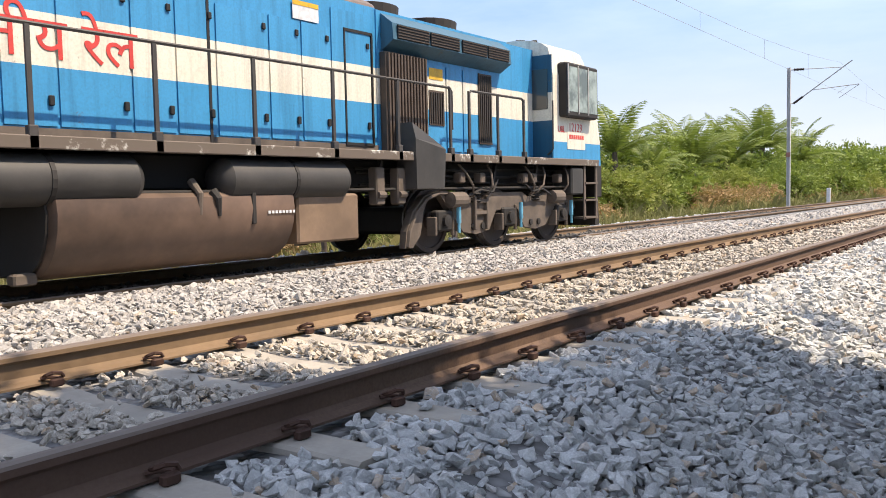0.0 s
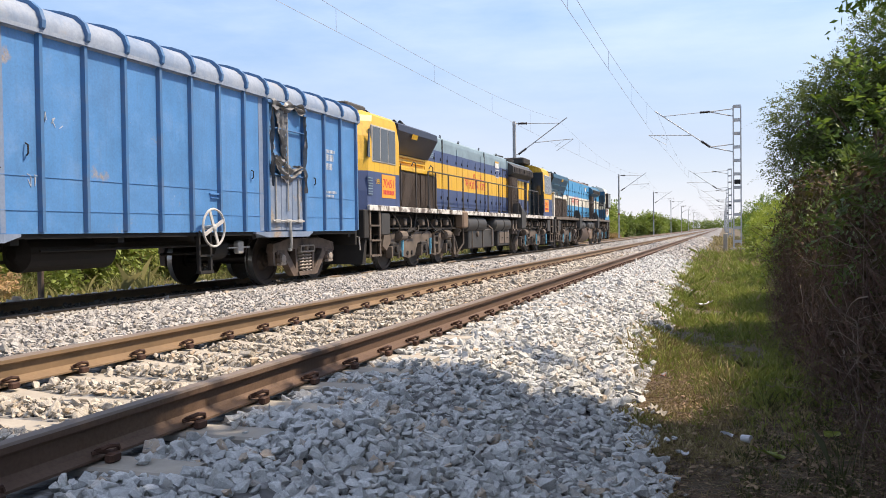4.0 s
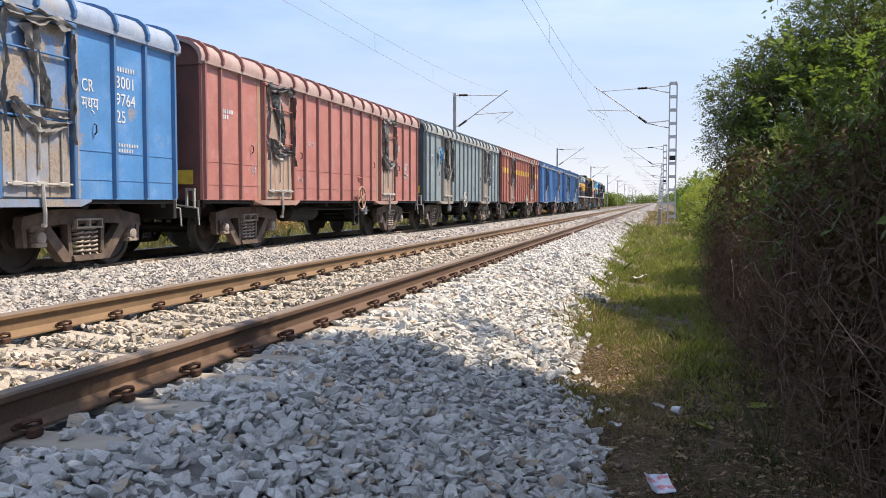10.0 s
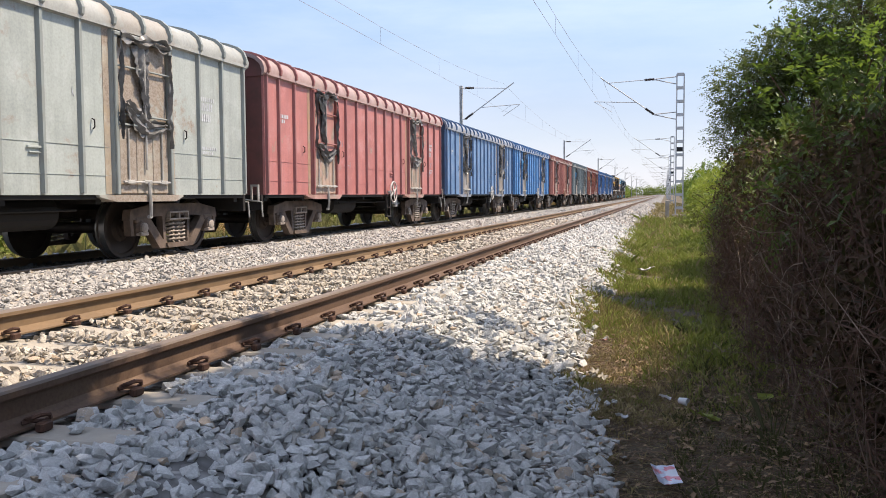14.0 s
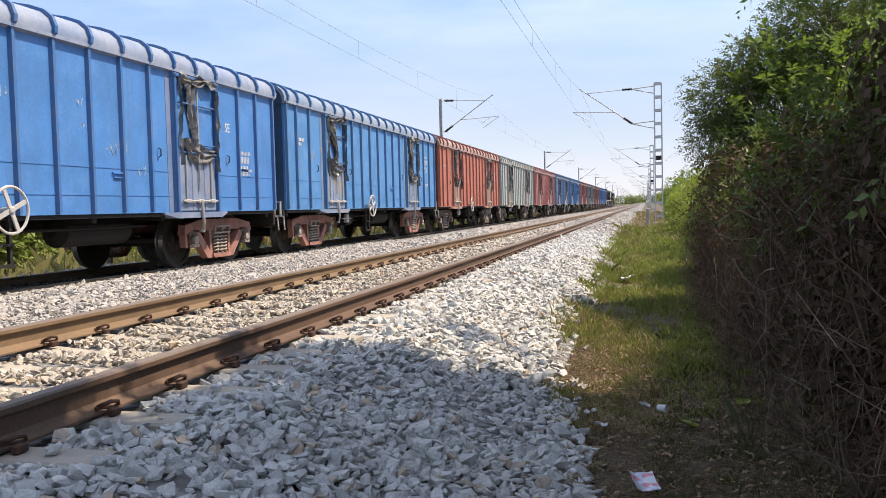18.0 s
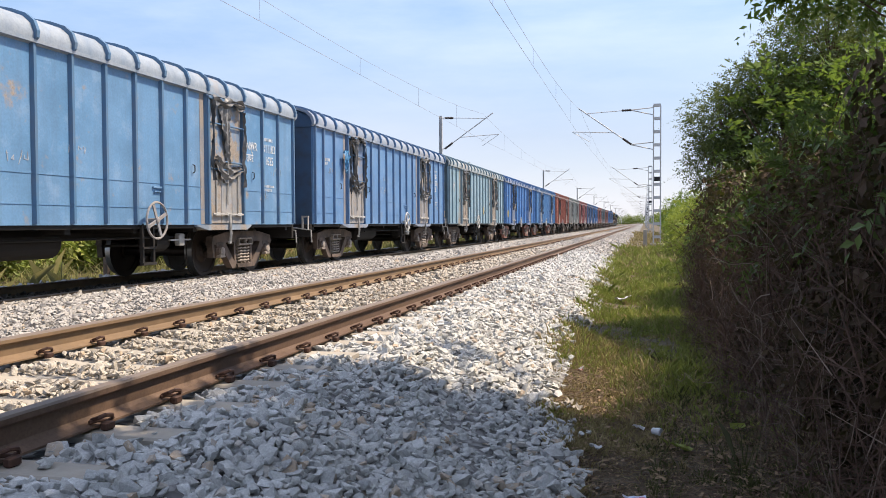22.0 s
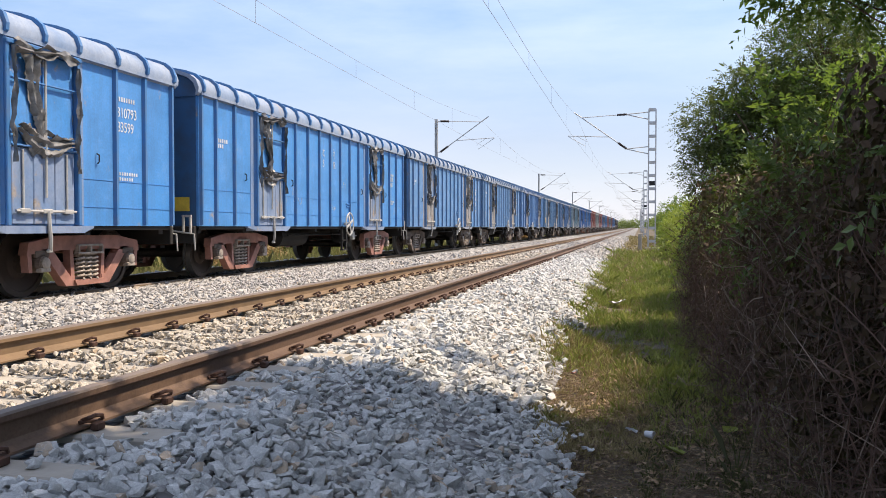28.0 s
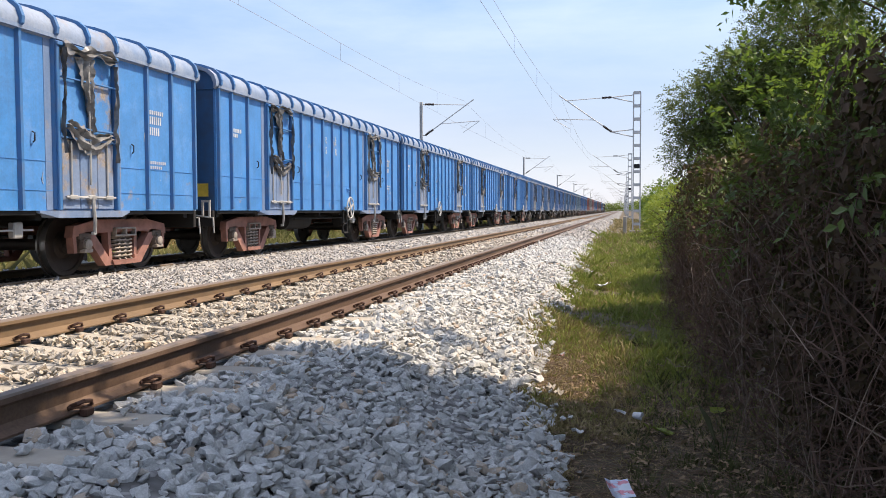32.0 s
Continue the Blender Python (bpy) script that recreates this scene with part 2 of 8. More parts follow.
g = Mat("rail head steel", 0.72, 0.15)
n1 = g.noise(4, 4, 0.6, (1, 0.05, 1))
g.color(g.mix(n1, (0.125, 0.092, 0.072), (0.215, 0.175, 0.150)))
M["railhead"] = g.m
M["rail_old"] = plain("rusty dusty rail", (0.185, 0.122, 0.070), 0.8, 0.1, 0.3, 2.0)
M["clip"] = plain("rusted spring steel", (0.072, 0.036, 0.025), 0.7, 0.3, 0.35, 8)
M["concrete"] = plain("sleeper concrete", (0.36, 0.325, 0.275), 0.9, 0, 0.22, 3.0, 0.4)
M["paint"] = wagon_paint("wagon enamel")
M["roof"] = wagon_paint("weathered roof sheet", 0.72, (0.37, 0.36, 0.335), 0.5)
M["jamb"] = wagon_paint("rusty door jamb", 0.52, (0.30, 0.25, 0.19), 1.0)
M["door_low"] = wagon_paint("worn door flap", 0.58, (0.34, 0.29, 0.22), 1.0)
g = Mat("rib enamel", 0.5)
gc = g.mix(0.40, g.info("Color"), (0.015, 0.022, 0.035))
g.color(g.mix(g.ramp(g.noise(5, 4), (0.4, 0.0), (0.75, 0.3)), gc, (0.20, 0.16, 0.12)))
M["rib"] = g.m
M["jamb_rust"] = wagon_paint("bare rusty door jamb", 0.85, (0.36, 0.265, 0.165), 1.0)
M["flap_rust"] = wagon_paint("bare rusty door flap", 0.85, (0.40, 0.33, 0.24), 1.0)
# body colour mixed towards black: the unlit ends' shade is painted in
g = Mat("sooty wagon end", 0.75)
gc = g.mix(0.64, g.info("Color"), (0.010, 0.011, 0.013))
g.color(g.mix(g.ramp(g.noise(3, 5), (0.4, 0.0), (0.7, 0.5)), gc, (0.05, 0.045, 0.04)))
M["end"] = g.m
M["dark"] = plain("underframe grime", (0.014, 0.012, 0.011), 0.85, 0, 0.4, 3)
M["bogie"] = plain("dusty bogie casting", (0.118, 0.086, 0.068), 0.8, 0, 0.7, 4)
M["bogie_red"] = plain("red oxide bogie casting", (0.32, 0.155, 0.120), 0.75, 0, 0.4, 4)
M["spring"] = plain("grey coil spring", (0.33, 0.285, 0.245), 0.7, 0.1, 0.35, 8)
M["wheel"] = plain("dark wheel steel", (0.055, 0.042, 0.036), 0.6, 0.4, 0.4, 3)
M["tread"] = plain("bright wheel tread", (0.38, 0.37, 0.36), 0.35, 0.85, 0.2, 6)
M["steel"] = plain("galvanised steel", (0.46, 0.47, 0.48), 0.55, 0.1, 0.15, 2)
M["pipe"] = plain("worn grey pipe", (0.40, 0.39, 0.37), 0.6, 0.1, 0.3, 5)
M["pale"] = plain("dusty pale grey paint", (0.46, 0.45, 0.43), 0.7, 0, 0.3, 5)
M["door_worn"] = wagon_paint("scraped upper door", 0.30, (0.36, 0.28, 0.20), 1.6)
M["tarp"] = plain("torn grey plastic sheet", (0.085, 0.085, 0.087), 0.36, 0, 0.8, 7)
M["tarp_pale"] = plain("torn pale grey plastic sheet", (0.165, 0.162, 0.158), 0.36, 0, 0.7, 7)
M["tarp_blue"] = plain("torn blue plastic sheet", (0.05, 0.22, 0.42), 0.5, 0, 0.4, 6)
M["white"] = plain("white stencil paint", (0.62, 0.64, 0.66), 0.7, 0, 0.25, 12)
M["chalk"] = plain("faint chalk", (0.42, 0.45, 0.50), 0.9, 0, 0.3, 12)
M["number"] = plain("faded white stencil", (0.50, 0.53, 0.57), 0.8, 0, 0.35, 9)
M["yellow"] = plain("yellow paint patch", (0.62, 0.43, 0.05), 0.6, 0, 0.25, 8)
M["wire"] = plain("weathered copper wire", (0.34, 0.34, 0.36), 0.6, 0.3, 0.1, 1)
M["insulator"] = plain("brown porcelain", (0.035, 0.025, 0.022), 0.3, 0, 0.2, 5)
M["leaf_a"] = leaf_mat("mixed green leaves", (0.064, 0.105, 0.025), (0.170, 0.245, 0.055), 0.42, 0.36)
M["leaf_b"] = leaf_mat("yellow-green leaves", (0.120, 0.155, 0.026), (0.300, 0.335, 0.070), 0.5, 0.42)
M["leaf_c"] = leaf_mat("deep green leaves", (0.036, 0.056, 0.018), (0.110, 0.150, 0.045), 0.45, 0.25)
M["leaf_grey"] = leaf_mat("grey-green small leaves", (0.050, 0.066, 0.026), (0.150, 0.175, 0.075), 0.55, 0.22)
# dry leaves kept extra dark: the thicket's inner shade is in the colour
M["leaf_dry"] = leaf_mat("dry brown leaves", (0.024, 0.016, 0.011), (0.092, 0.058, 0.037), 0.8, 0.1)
M["grass"] = leaf_mat("grass blades", (0.110, 0.140, 0.034), (0.290, 0.300, 0.088), 0.7, 0.3)
M["grass_dry"] = leaf_mat("dry grass blades", (0.190, 0.140, 0.072), (0.380, 0.300, 0.160), 0.8, 0.15)
M["twig"] = plain("dry twig bark", (0.115, 0.066, 0.046), 0.9, 0, 0.4, 10)
M["stalk"] = plain("pale dry stalk", (0.21, 0.155, 0.115), 0.9, 0, 0.3, 10)
M["bark"] = plain("tree bark", (0.115, 0.090, 0.068), 0.9, 0, 0.35, 8, 0.5)
M["bush_a"] = leaf_mat("sunlit bush leaves", (0.085, 0.125, 0.030), (0.240, 0.290, 0.075), 0.5, 0.35)
M["bush_b"] = leaf_mat("yellow-green bush leaves", (0.120, 0.145, 0.032), (0.310, 0.330, 0.095), 0.5, 0.35)
M["bush_c"] = leaf_mat("green bush leaves", (0.060, 0.090, 0.024), (0.170, 0.215, 0.055), 0.5, 0.3)
M["bush_dry"] = leaf_mat("dry bush leaves", (0.200, 0.135, 0.075), (0.460, 0.310, 0.165), 0.8, 0.2)
M["grass_far"] = leaf_mat("dull tall grass", (0.110, 0.108, 0.042), (0.270, 0.250, 0.105), 0.8, 0.2)
M["litter_leaf"] = leaf_mat("fallen leaves", (0.090, 0.058, 0.036), (0.290, 0.200, 0.125), 0.85, 0.05)
# darker copy of the grass: hedge shade is put into the colour
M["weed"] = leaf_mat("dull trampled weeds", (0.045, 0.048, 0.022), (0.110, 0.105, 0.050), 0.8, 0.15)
M["palm"] = leaf_mat("palm leaflets", (0.075, 0.112, 0.026), (0.205, 0.245, 0.070), 0.45, 0.3)


# ---- mesh helpers ----
class G:
    """Gathers vertices and faces for one mesh."""

    def __init__(self):
        self.v, self.f, self.mi, self.cur = [], [], [], 0

    def add(self, vs, fs):
        o = len(self.v)
        self.v += [tuple(p) for p in vs]
        self.f += [tuple(i + o for i in q) for q in fs]
        self.mi += [self.cur] * len(fs)
        return self

    def box(self, x0, x1, y0, y1, z0, z1, c=0.0):
        """A box; c chamfers its long upright edges and the rims."""
        if c <= 0:
            vs = [(x, y, z) for z in (z0, z1) for x, y in ((x0, y0), (x1, y0), (x1, y1), (x0, y1))]
            return self.add(vs, [(3, 2, 1, 0), (4, 5, 6, 7), (0, 1, 5, 4), (1, 2, 6, 5), (2, 3, 7, 6), (3, 0, 4, 7)])
        def ring(d, z):
            return [(x0 + d + c, y0 + d, z), (x1 - d - c, y0 + d, z), (x1 - d, y0 + d + c, z), (x1 - d, y1 - d - c, z),
                    (x1 - d - c, y1 - d, z), (x0 + d + c, y1 - d, z), (x0 + d, y1 - d - c, z), (x0 + d, y0 + d + c, z)]
        return self.loft([ring(c, z0), ring(0, z0 + c), ring(0, z1 - c), ring(c, z1)])

    def loft(self, rings, close=True, caps=True):
        n = len(rings[0])
        vs = [p for r in rings for p in r]
        fs = []
        for i in range(len(rings) - 1):
            for j in range(n if close else n - 1):
                a, b = i * n + j, i * n + (j + 1) % n
                fs.append((a, b, b + n, a + n))
        if caps and close:
            fs.append(tuple(range(n - 1, -1, -1)))
            fs.append(tuple(range((len(rings) - 1) * n, len(rings) * n)))
        return self.add(vs, fs)

    def tube(self, pts, r, n=8, r1=None):
        """A round bar through points, tapering to r1."""
        P = [Vector(p) for p in pts]
        r1 = r if r1 is None else r1
        rings = []
        side = None
        for i, p in enumerate(P):
            d = (P[min(i + 1, len(P) - 1)] - P[max(i - 1, 0)]).normalized()
            if side is None or abs(side.dot(d)) > 0.95:
                side = d.orthogonal().normalized()
            side = (side - d * side.dot(d)).normalized()
            up = d.cross(side)
            q = r + (r1 - r) * i / max(1, len(P) - 1)
            rings.append([p + (side * math.cos(2 * math.pi * k / n) + up * math.sin(2 * math.pi * k / n)) * q for k in range(n)])
        return self.loft(rings)

    def bar(self, a, b, w, h):
        """A rectangular bar from a to b, w wide across x and h across the rest."""
        a, b = Vector(a), Vector(b)
        d = (b - a).normalized()
        s = Vector((1, 0, 0)) if abs(d.x) < 0.9 else Vector((0, 1, 0))
        s = (s - d * s.dot(d)).normalized()
        u = d.cross(s)
        rings = [[p + s * i * w / 2 + u * j * h / 2 for i, j in ((-1, -1), (1, -1), (1, 1), (-1, 1))] for p in (a, b)]
        return self.loft(rings)

    def lathe(self, prof, cx, cy, cz, n=24, axis="x"):
        """A profile of (along, radius) turned about an axis through (cx, cy, cz)."""
        rings = []
        for s, r in prof:
            ring = []
            for k in range(n):
                c_, s_ = r * math.cos(2 * math.pi * k / n), r * math.sin(2 * math.pi * k / n)
                ring.append({"x": (cx + s, cy + c_, cz + s_), "y": (cx - c_, cy + s, cz + s_), "z": (cx + c_, cy + s_, cz + s)}[axis])
            rings.append(ring)
        return self.loft(rings)

    def extrude(self, poly, x0, x1):
        """A (y, z) outline pushed from x0 to x1."""
        return self.loft([[(x0, y, z) for y, z in poly], [(x1, y, z) for y, z in poly]])

    def mesh(self, name, mats, smooth=False):
        me = bpy.data.meshes.new(name)
        me.from_pydata(self.v, [], self.f)
        for m in (mats if isinstance(mats, (list, tuple)) else [mats]):
            me.materials.append(m)
        me.polygons.foreach_set("material_index", self.mi)
        bm = bmesh.new()
        bm.from_mesh(me)
        bmesh.ops.recalc_face_normals(bm, faces=bm.faces)
        if smooth:
            for f in bm.faces:
                f.smooth = True
            for e in bm.edges:
                if len(e.link_faces) != 2 or e.calc_face_angle(0) > 0.6:
                    e.smooth = False
        bm.to_mesh(me)
        bm.free()
        return me


def part(name, g, mat, parent, label="", smooth=False, at=None):
    """Links the geometry g (or a ready mesh) as one mesh object under a thing or a part."""
    me = g.mesh(name, mat, smooth) if isinstance(g, G) else g
    ob = new(name, me)
    ob.parent = parent
    if at is not None:
        ob.matrix_basis = at
    if label:
        tagged(ob, label)
    return ob


def thing(name, label, category, at=None, group="", kind="", g=None, mat=None, smooth=False):
    ob = new(name, g.mesh(name, mat, smooth) if isinstance(g, G) else g)
    if at is not None:
        ob.matrix_basis = at
    return tagged(ob, label, category, group, kind)


def raw_mesh(name, verts, faces, mat, smooth=False):
    """A mesh straight from arrays of equal-sided faces."""
    verts, faces = np.asarray(verts, dtype=np.float32), np.asarray(faces, dtype=np.int32)
    me = bpy.data.meshes.new(name)
    k = faces.shape[1]
    me.vertices.add(len(verts))
    me.vertices.foreach_set("co", verts.ravel())
    me.loops.add(faces.size)
    me.loops.foreach_set("vertex_index", faces.ravel())
    me.polygons.add(len(faces))
    me.polygons.foreach_set("loop_start", np.arange(0, faces.size, k, dtype=np.int32))
    me.polygons.foreach_set("loop_total", np.full(len(faces), k, dtype=np.int32))
    me.update(calc_edges=True)
    me.materials.append(mat)
    me.polygons.foreach_set("use_smooth", [smooth] * len(faces))
    return me


def text_mesh(body, size, mat):
    cu = bpy.data.curves.new("lettering", 'FONT')
    cu.body, cu.size, cu.extrude = body, size, 0.002
    cu.resolution_u = 3
    ob = bpy.data.objects.new("lettering", cu)
    scene.collection.objects.link(ob)
    bpy.context.view_layer.update()
    me = bpy.data.meshes.new_from_object(ob.evaluated_get(bpy.context.evaluated_depsgraph_get()))
    scene.collection.objects.unlink(ob)
    bpy.data.objects.remove(ob)
    me.materials.clear()
    me.materials.append(mat)
    return me


def on_side(x, y, z, lean=0.0):
    """The pose of flat writing on a side that faces +x: reads along +y."""
    return Matrix(((0, 0, 1, x), (1, 0, 0, y), (0, 1, 0, z), (0, 0, 0, 1))) @ pose(0, 0, 0, 0, 0, lean)


# ---- plan, in metres ----
RAIL1, RAIL2 = (-2.63, -4.378), (-8.476, -10.224)
TRACK2, RT2 = -9.35, -0.03
SLEEPER0, PITCH_S = 3.43, 0.602
PROFILE = ((-3000, -1.2), (-40, -1.0), (-18, -0.85), (-12.9, -0.62), (-11.6, -0.18), (-10.9, -0.18), (-9.7, -0.19), (-9.0, -0.17), (-8.2, -0.085), (-7.5, -0.03),
           (-6.5, 0.0), (-5.3, -0.02), (-4.50, -0.02), (-4.28, -0.028), (-2.73, -0.028), (-2.50, -0.015), (-2.2, -0.01), (-1.85, -0.03), (-0.75, -0.40), (-0.2, -0.44), (0.8, -0.42), (6, -0.30), (3000, -0.30))


def ground_z(x):
    return np.interp(x, [p[0] for p in PROFILE], [p[1] for p in PROFILE])


def toe(y):
    """Where the ballast shoulder ends and the soil strip begins."""
    return np.interp(y, [2, 4.5, 5.5, 5.9, 7.0, 8.0, 9.2, 12, 20, 60], [-0.38, -0.44, -0.56, -0.74, -0.88, -0.95, -1.0, -1.0, -1.05, -1.05])


def sheet(name, xs, ys, lift, mat, rough=0.0, sink=0.0):
    X, Y = np.meshgrid(xs, ys)
    Z = ground_z(X) + lift - np.where((X > -12.4) & (X < -1.0), sink, 0)
    if rough:
        Z = Z + np.array([[noise.noise((x * 0.9, y * 0.9, 3.1)) for x in xs] for y in ys]) * rough
    vs = np.stack([X, Y, Z], -1).reshape(-1, 3)
    nx = len(xs)
    i = np.arange((len(ys) - 1) * (nx - 1))
    a = (i // (nx - 1)) * nx + i % (nx - 1)
    me = raw_mesh(name, vs, np.stack([a, a + 1, a + 1 + nx, a + nx], -1), mat)
    me.polygons.foreach_set("use_smooth", [True] * len(me.polygons))
    return me


gx = sorted({*[p[0] for p in PROFILE], *np.arange(-12, 8, 0.5), -300, -120, -60, 12, 25, 60, 150, 500})
gy = [-3000, -400, -100, -40, -20, *np.arange(-10, 60, 0.7), 70, 90, 120, 160, 220, 300, 450, 700, 1200, 3000]
tagged(new("ground", sheet("ground", gx, gy, -0.03, M["soil"], 0.05, 0.3)), "bare brown soil with patchy grass", "ground", kind="structure")
bx = [x for x in gx if -12.9 <= x <= -0.75]
ballast = tagged(new("ballast_bed", sheet("ballast_bed", bx, [-60, -20, *np.arange(0, 60, 1.5), 90, 150, 300, 600, 1200], -0.012, M["bed"])),
                 "grey crushed stone ballast bed under both tracks", "ballast", kind="structure")


# ---- rails, sleepers, clips ----
def rail_profile():
    half = [(0.0, 0.0), (0.075, 0.0), (0.075, 0.011), (0.03, 0.026), (0.0095, 0.045), (0.0085, 0.115), (0.012, 0.128),
            (0.036, 0.134), (0.036, 0.158), (0.030, 0.169), (0.0, 0.172)]
    return half[1:] + [(-x, z) for x, z in reversed(half[1:-1])]


def rail(x, top, side_mat, label):
    prof = rail_profile()
    pts = [(p, q) for p, q in prof]
    ys = [-60, 700]
    gg = G()
    n = len(pts)
    gg.loft([[(x + p, y, top - 0.172 + q) for p, q in pts] for y in ys])
    me = gg.mesh("rail", [side_mat, M["railhead"]])
    for poly in me.polygons:
        if poly.normal.z > 0.35 and poly.center.z > top - 0.02:
            poly.material_index = 1
    return tagged(new("rail", me), label, "rail", "running rails", "structure")


for x in RAIL1:
    rail(x, 0.19, M["rail"] if x > -3 else M["rail_old"], "rusty brown steel rail with a polished head, clipped to concrete sleepers")
for x in RAIL2:
    rail(x, RT2, M["rail_old"], "rusty steel rail sunk in ballast beneath the train")

sg = G()
for s, w in ((0, 1),):
    ring = []
    for x, top in ((-1.375, 0.0), (-0.95, 0.0), (-0.45, -0.045), (0.45, -0.045), (0.95, 0.0), (1.375, 0.0)):
        ring.append([(x, -0.13, -0.21), (x, 0.13, -0.21), (x, 0.105, top - 0.012), (x, 0.09, top), (x, -0.09, top), (x, -0.105, top - 0.012)])
    sg.loft(ring)
sleeper_me = sg.mesh("sleeper", M["concrete"])


def clip_geo(g, x, y, side):
    """A coiled elastic rail clip with its shoulder, lying on the rail foot."""
    s = side
    pts = [(0.015, -0.06, 0.038), (0.04, -0.02, 0.042), (0.068, 0.025, 0.030), (0.088, 0.04, 0.045), (0.098, 0.02, 0.068), (0.090, -0.022, 0.076),
           (0.065, -0.045, 0.064), (0.028, -0.042, 0.050), (-0.005, -0.018, 0.036), (-0.016, 0.026, 0.032)]
    g.tube([(x + s * (0.045 + p * 0.85), y + q * 0.9, r * 0.82) for p, q, r in pts], 0.0100, 6)
    g.box(x + s * 0.118 - 0.02, x + s * 0.118 + 0.02, y - 0.035, y + 0.035, -0.012, 0.030, 0.008)


cg = {s: G() for s in (1, -1)}
for s in (1, -1):
    clip_geo(cg[s], 0, 0, s)
clip_me = {s: cg[s].mesh("rail_clip", M["clip"], True) for s in (1, -1)}
rests = G()
TRACK1 = (RAIL1[0] + RAIL1[1]) / 2
trackbed = {}
for tr, cx, top, n0, n1 in (("near", TRACK1, 0.0, -12, 150), ("far", TRACK2, RT2 - 0.19, -8, 70)):
    base = tagged(new("sleeper_row"), "row of grey concrete sleepers carrying the rails in ballast", "sleepers", "", "structure")
    trackbed[tr] = base
    for k in range(n0, n1):
        y = SLEEPER0 + k * PITCH_S
        part("sleeper", sleeper_me, None, base, at=pose(cx, y, top + 0.006, 0, 0, random.uniform(-0.4, 0.4)))
        if tr == "near":
            for x in RAIL1:
                for s in (1, -1):
                    if -4 <= k < 34:
                        part("rail_clip", clip_me[s], None, base, at=pose(x, y + random.uniform(-0.01, 0.01), 0.018))
                    elif k < 110 and s == 1:
                        clip_geo(rests, x, y, s)
tagged(new("rail_clips", rests.mesh("rail_clips", M["clip"])), "rusted spring clips along the rail feet", "rail clips", kind="stuff")

# ---- covered wagons ----
WD, WL, HW, ZB, ZE = 13.55, 13.35, 1.60, 0.93, 3.34
RIBS = (0.26, 0.80, 1.54, 2.44, 3.84, 4.52, 5.26, 6.0, 6.74, 7.48, 8.22, 8.96, 9.64, 11.04, 11.94, 12.70, 13.49)
DOORS = (3.14, 10.34)
ROOF = ((1.66, 3.31), (1.67, 3.40), (1.62, 3.53), (1.50, 3.63), (1.30, 3.70), (1.0, 3.765), (0.6, 3.82), (0.2, 3.845))
ROOF = ROOF + tuple((-x, z) for x, z in reversed(ROOF))


def crumple(w, h, nx, nz, seed, depth=0.05, taper=0.0):
    """A torn, creased hanging sheet in the plane of a wagon's side, two-sided with a little thickness."""
    rnd = random.Random(seed)
    gg = G()
    vs = []
    for j in range(nz + 1):
        for i in range(nx + 1):
            u, v = i / nx - 0.5, j / nz
            ww = w * (1 - taper * (1 - v)) * (0.65 + 0.5 * noise.noise((seed, v * 5, 0)) + 0.35)
            y = u * ww + 0.10 * w * noise.noise((seed * 3.1, v * 3, 1)) + rnd.uniform(-0.02, 0.02)
            z = (v - 1) * h + 0.05 * h * noise.noise((u * 4, seed, 2)) + (rnd.uniform(-0.09, 0.05) * h if j == 0 else 0)
            x = 0.03 + depth * (0.5 + noise.noise((u * 6 + seed, v * 5, seed))) + rnd.uniform(0, 0.015)
            vs.append((x, y, z))
    k = nx + 1
    fs = [(j * k + i, j * k + i + 1, (j + 1) * k + i + 1, (j + 1) * k + i) for j in range(nz) for i in range(nx)]
    gg.add(vs, fs)
    return gg


def strip(path, width, seed, n=22, k=5, mat="tarp"):
    """A ragged, folded band of plastic along a path of (y, z) points, pleated across its width."""
    rnd = random.Random(seed)
    P = [Vector((0, y, z)) for y, z in path]
    vs = []
    for i in range(n + 1):
        t = i / n * (len(P) - 1)
        q = min(int(t), len(P) - 2)
        c = P[q].lerp(P[q + 1], t - q)
        d = (P[q + 1] - P[q]).normalized()
        side = Vector((0, -d.z, d.y))
        w = width(i / n) * (1 + 0.30 * noise.noise((seed, i * 0.6, 0.2)))
        for m in range(k + 1):
            u = m / k - 0.5
            o = side * u * w * (1.12 if m in (0, k) and rnd.random() < 0.3 else 1.0)
            fold = 0.045 + 0.035 * math.sin(u * 14 + i * 0.25 + seed) + 0.03 * noise.noise((u * 5, i * 0.5, seed))
            vs.append((c.x + fold, c.y + o.y, c.z + o.z))
    r = k + 1
    fs = [(i * r + m, i * r + m + 1, (i + 1) * r + m + 1, (i + 1) * r + m) for i in range(n) for m in range(k)]
    return G().add(vs, fs).mesh("torn_sheet", M[mat], True)


TARPS = []
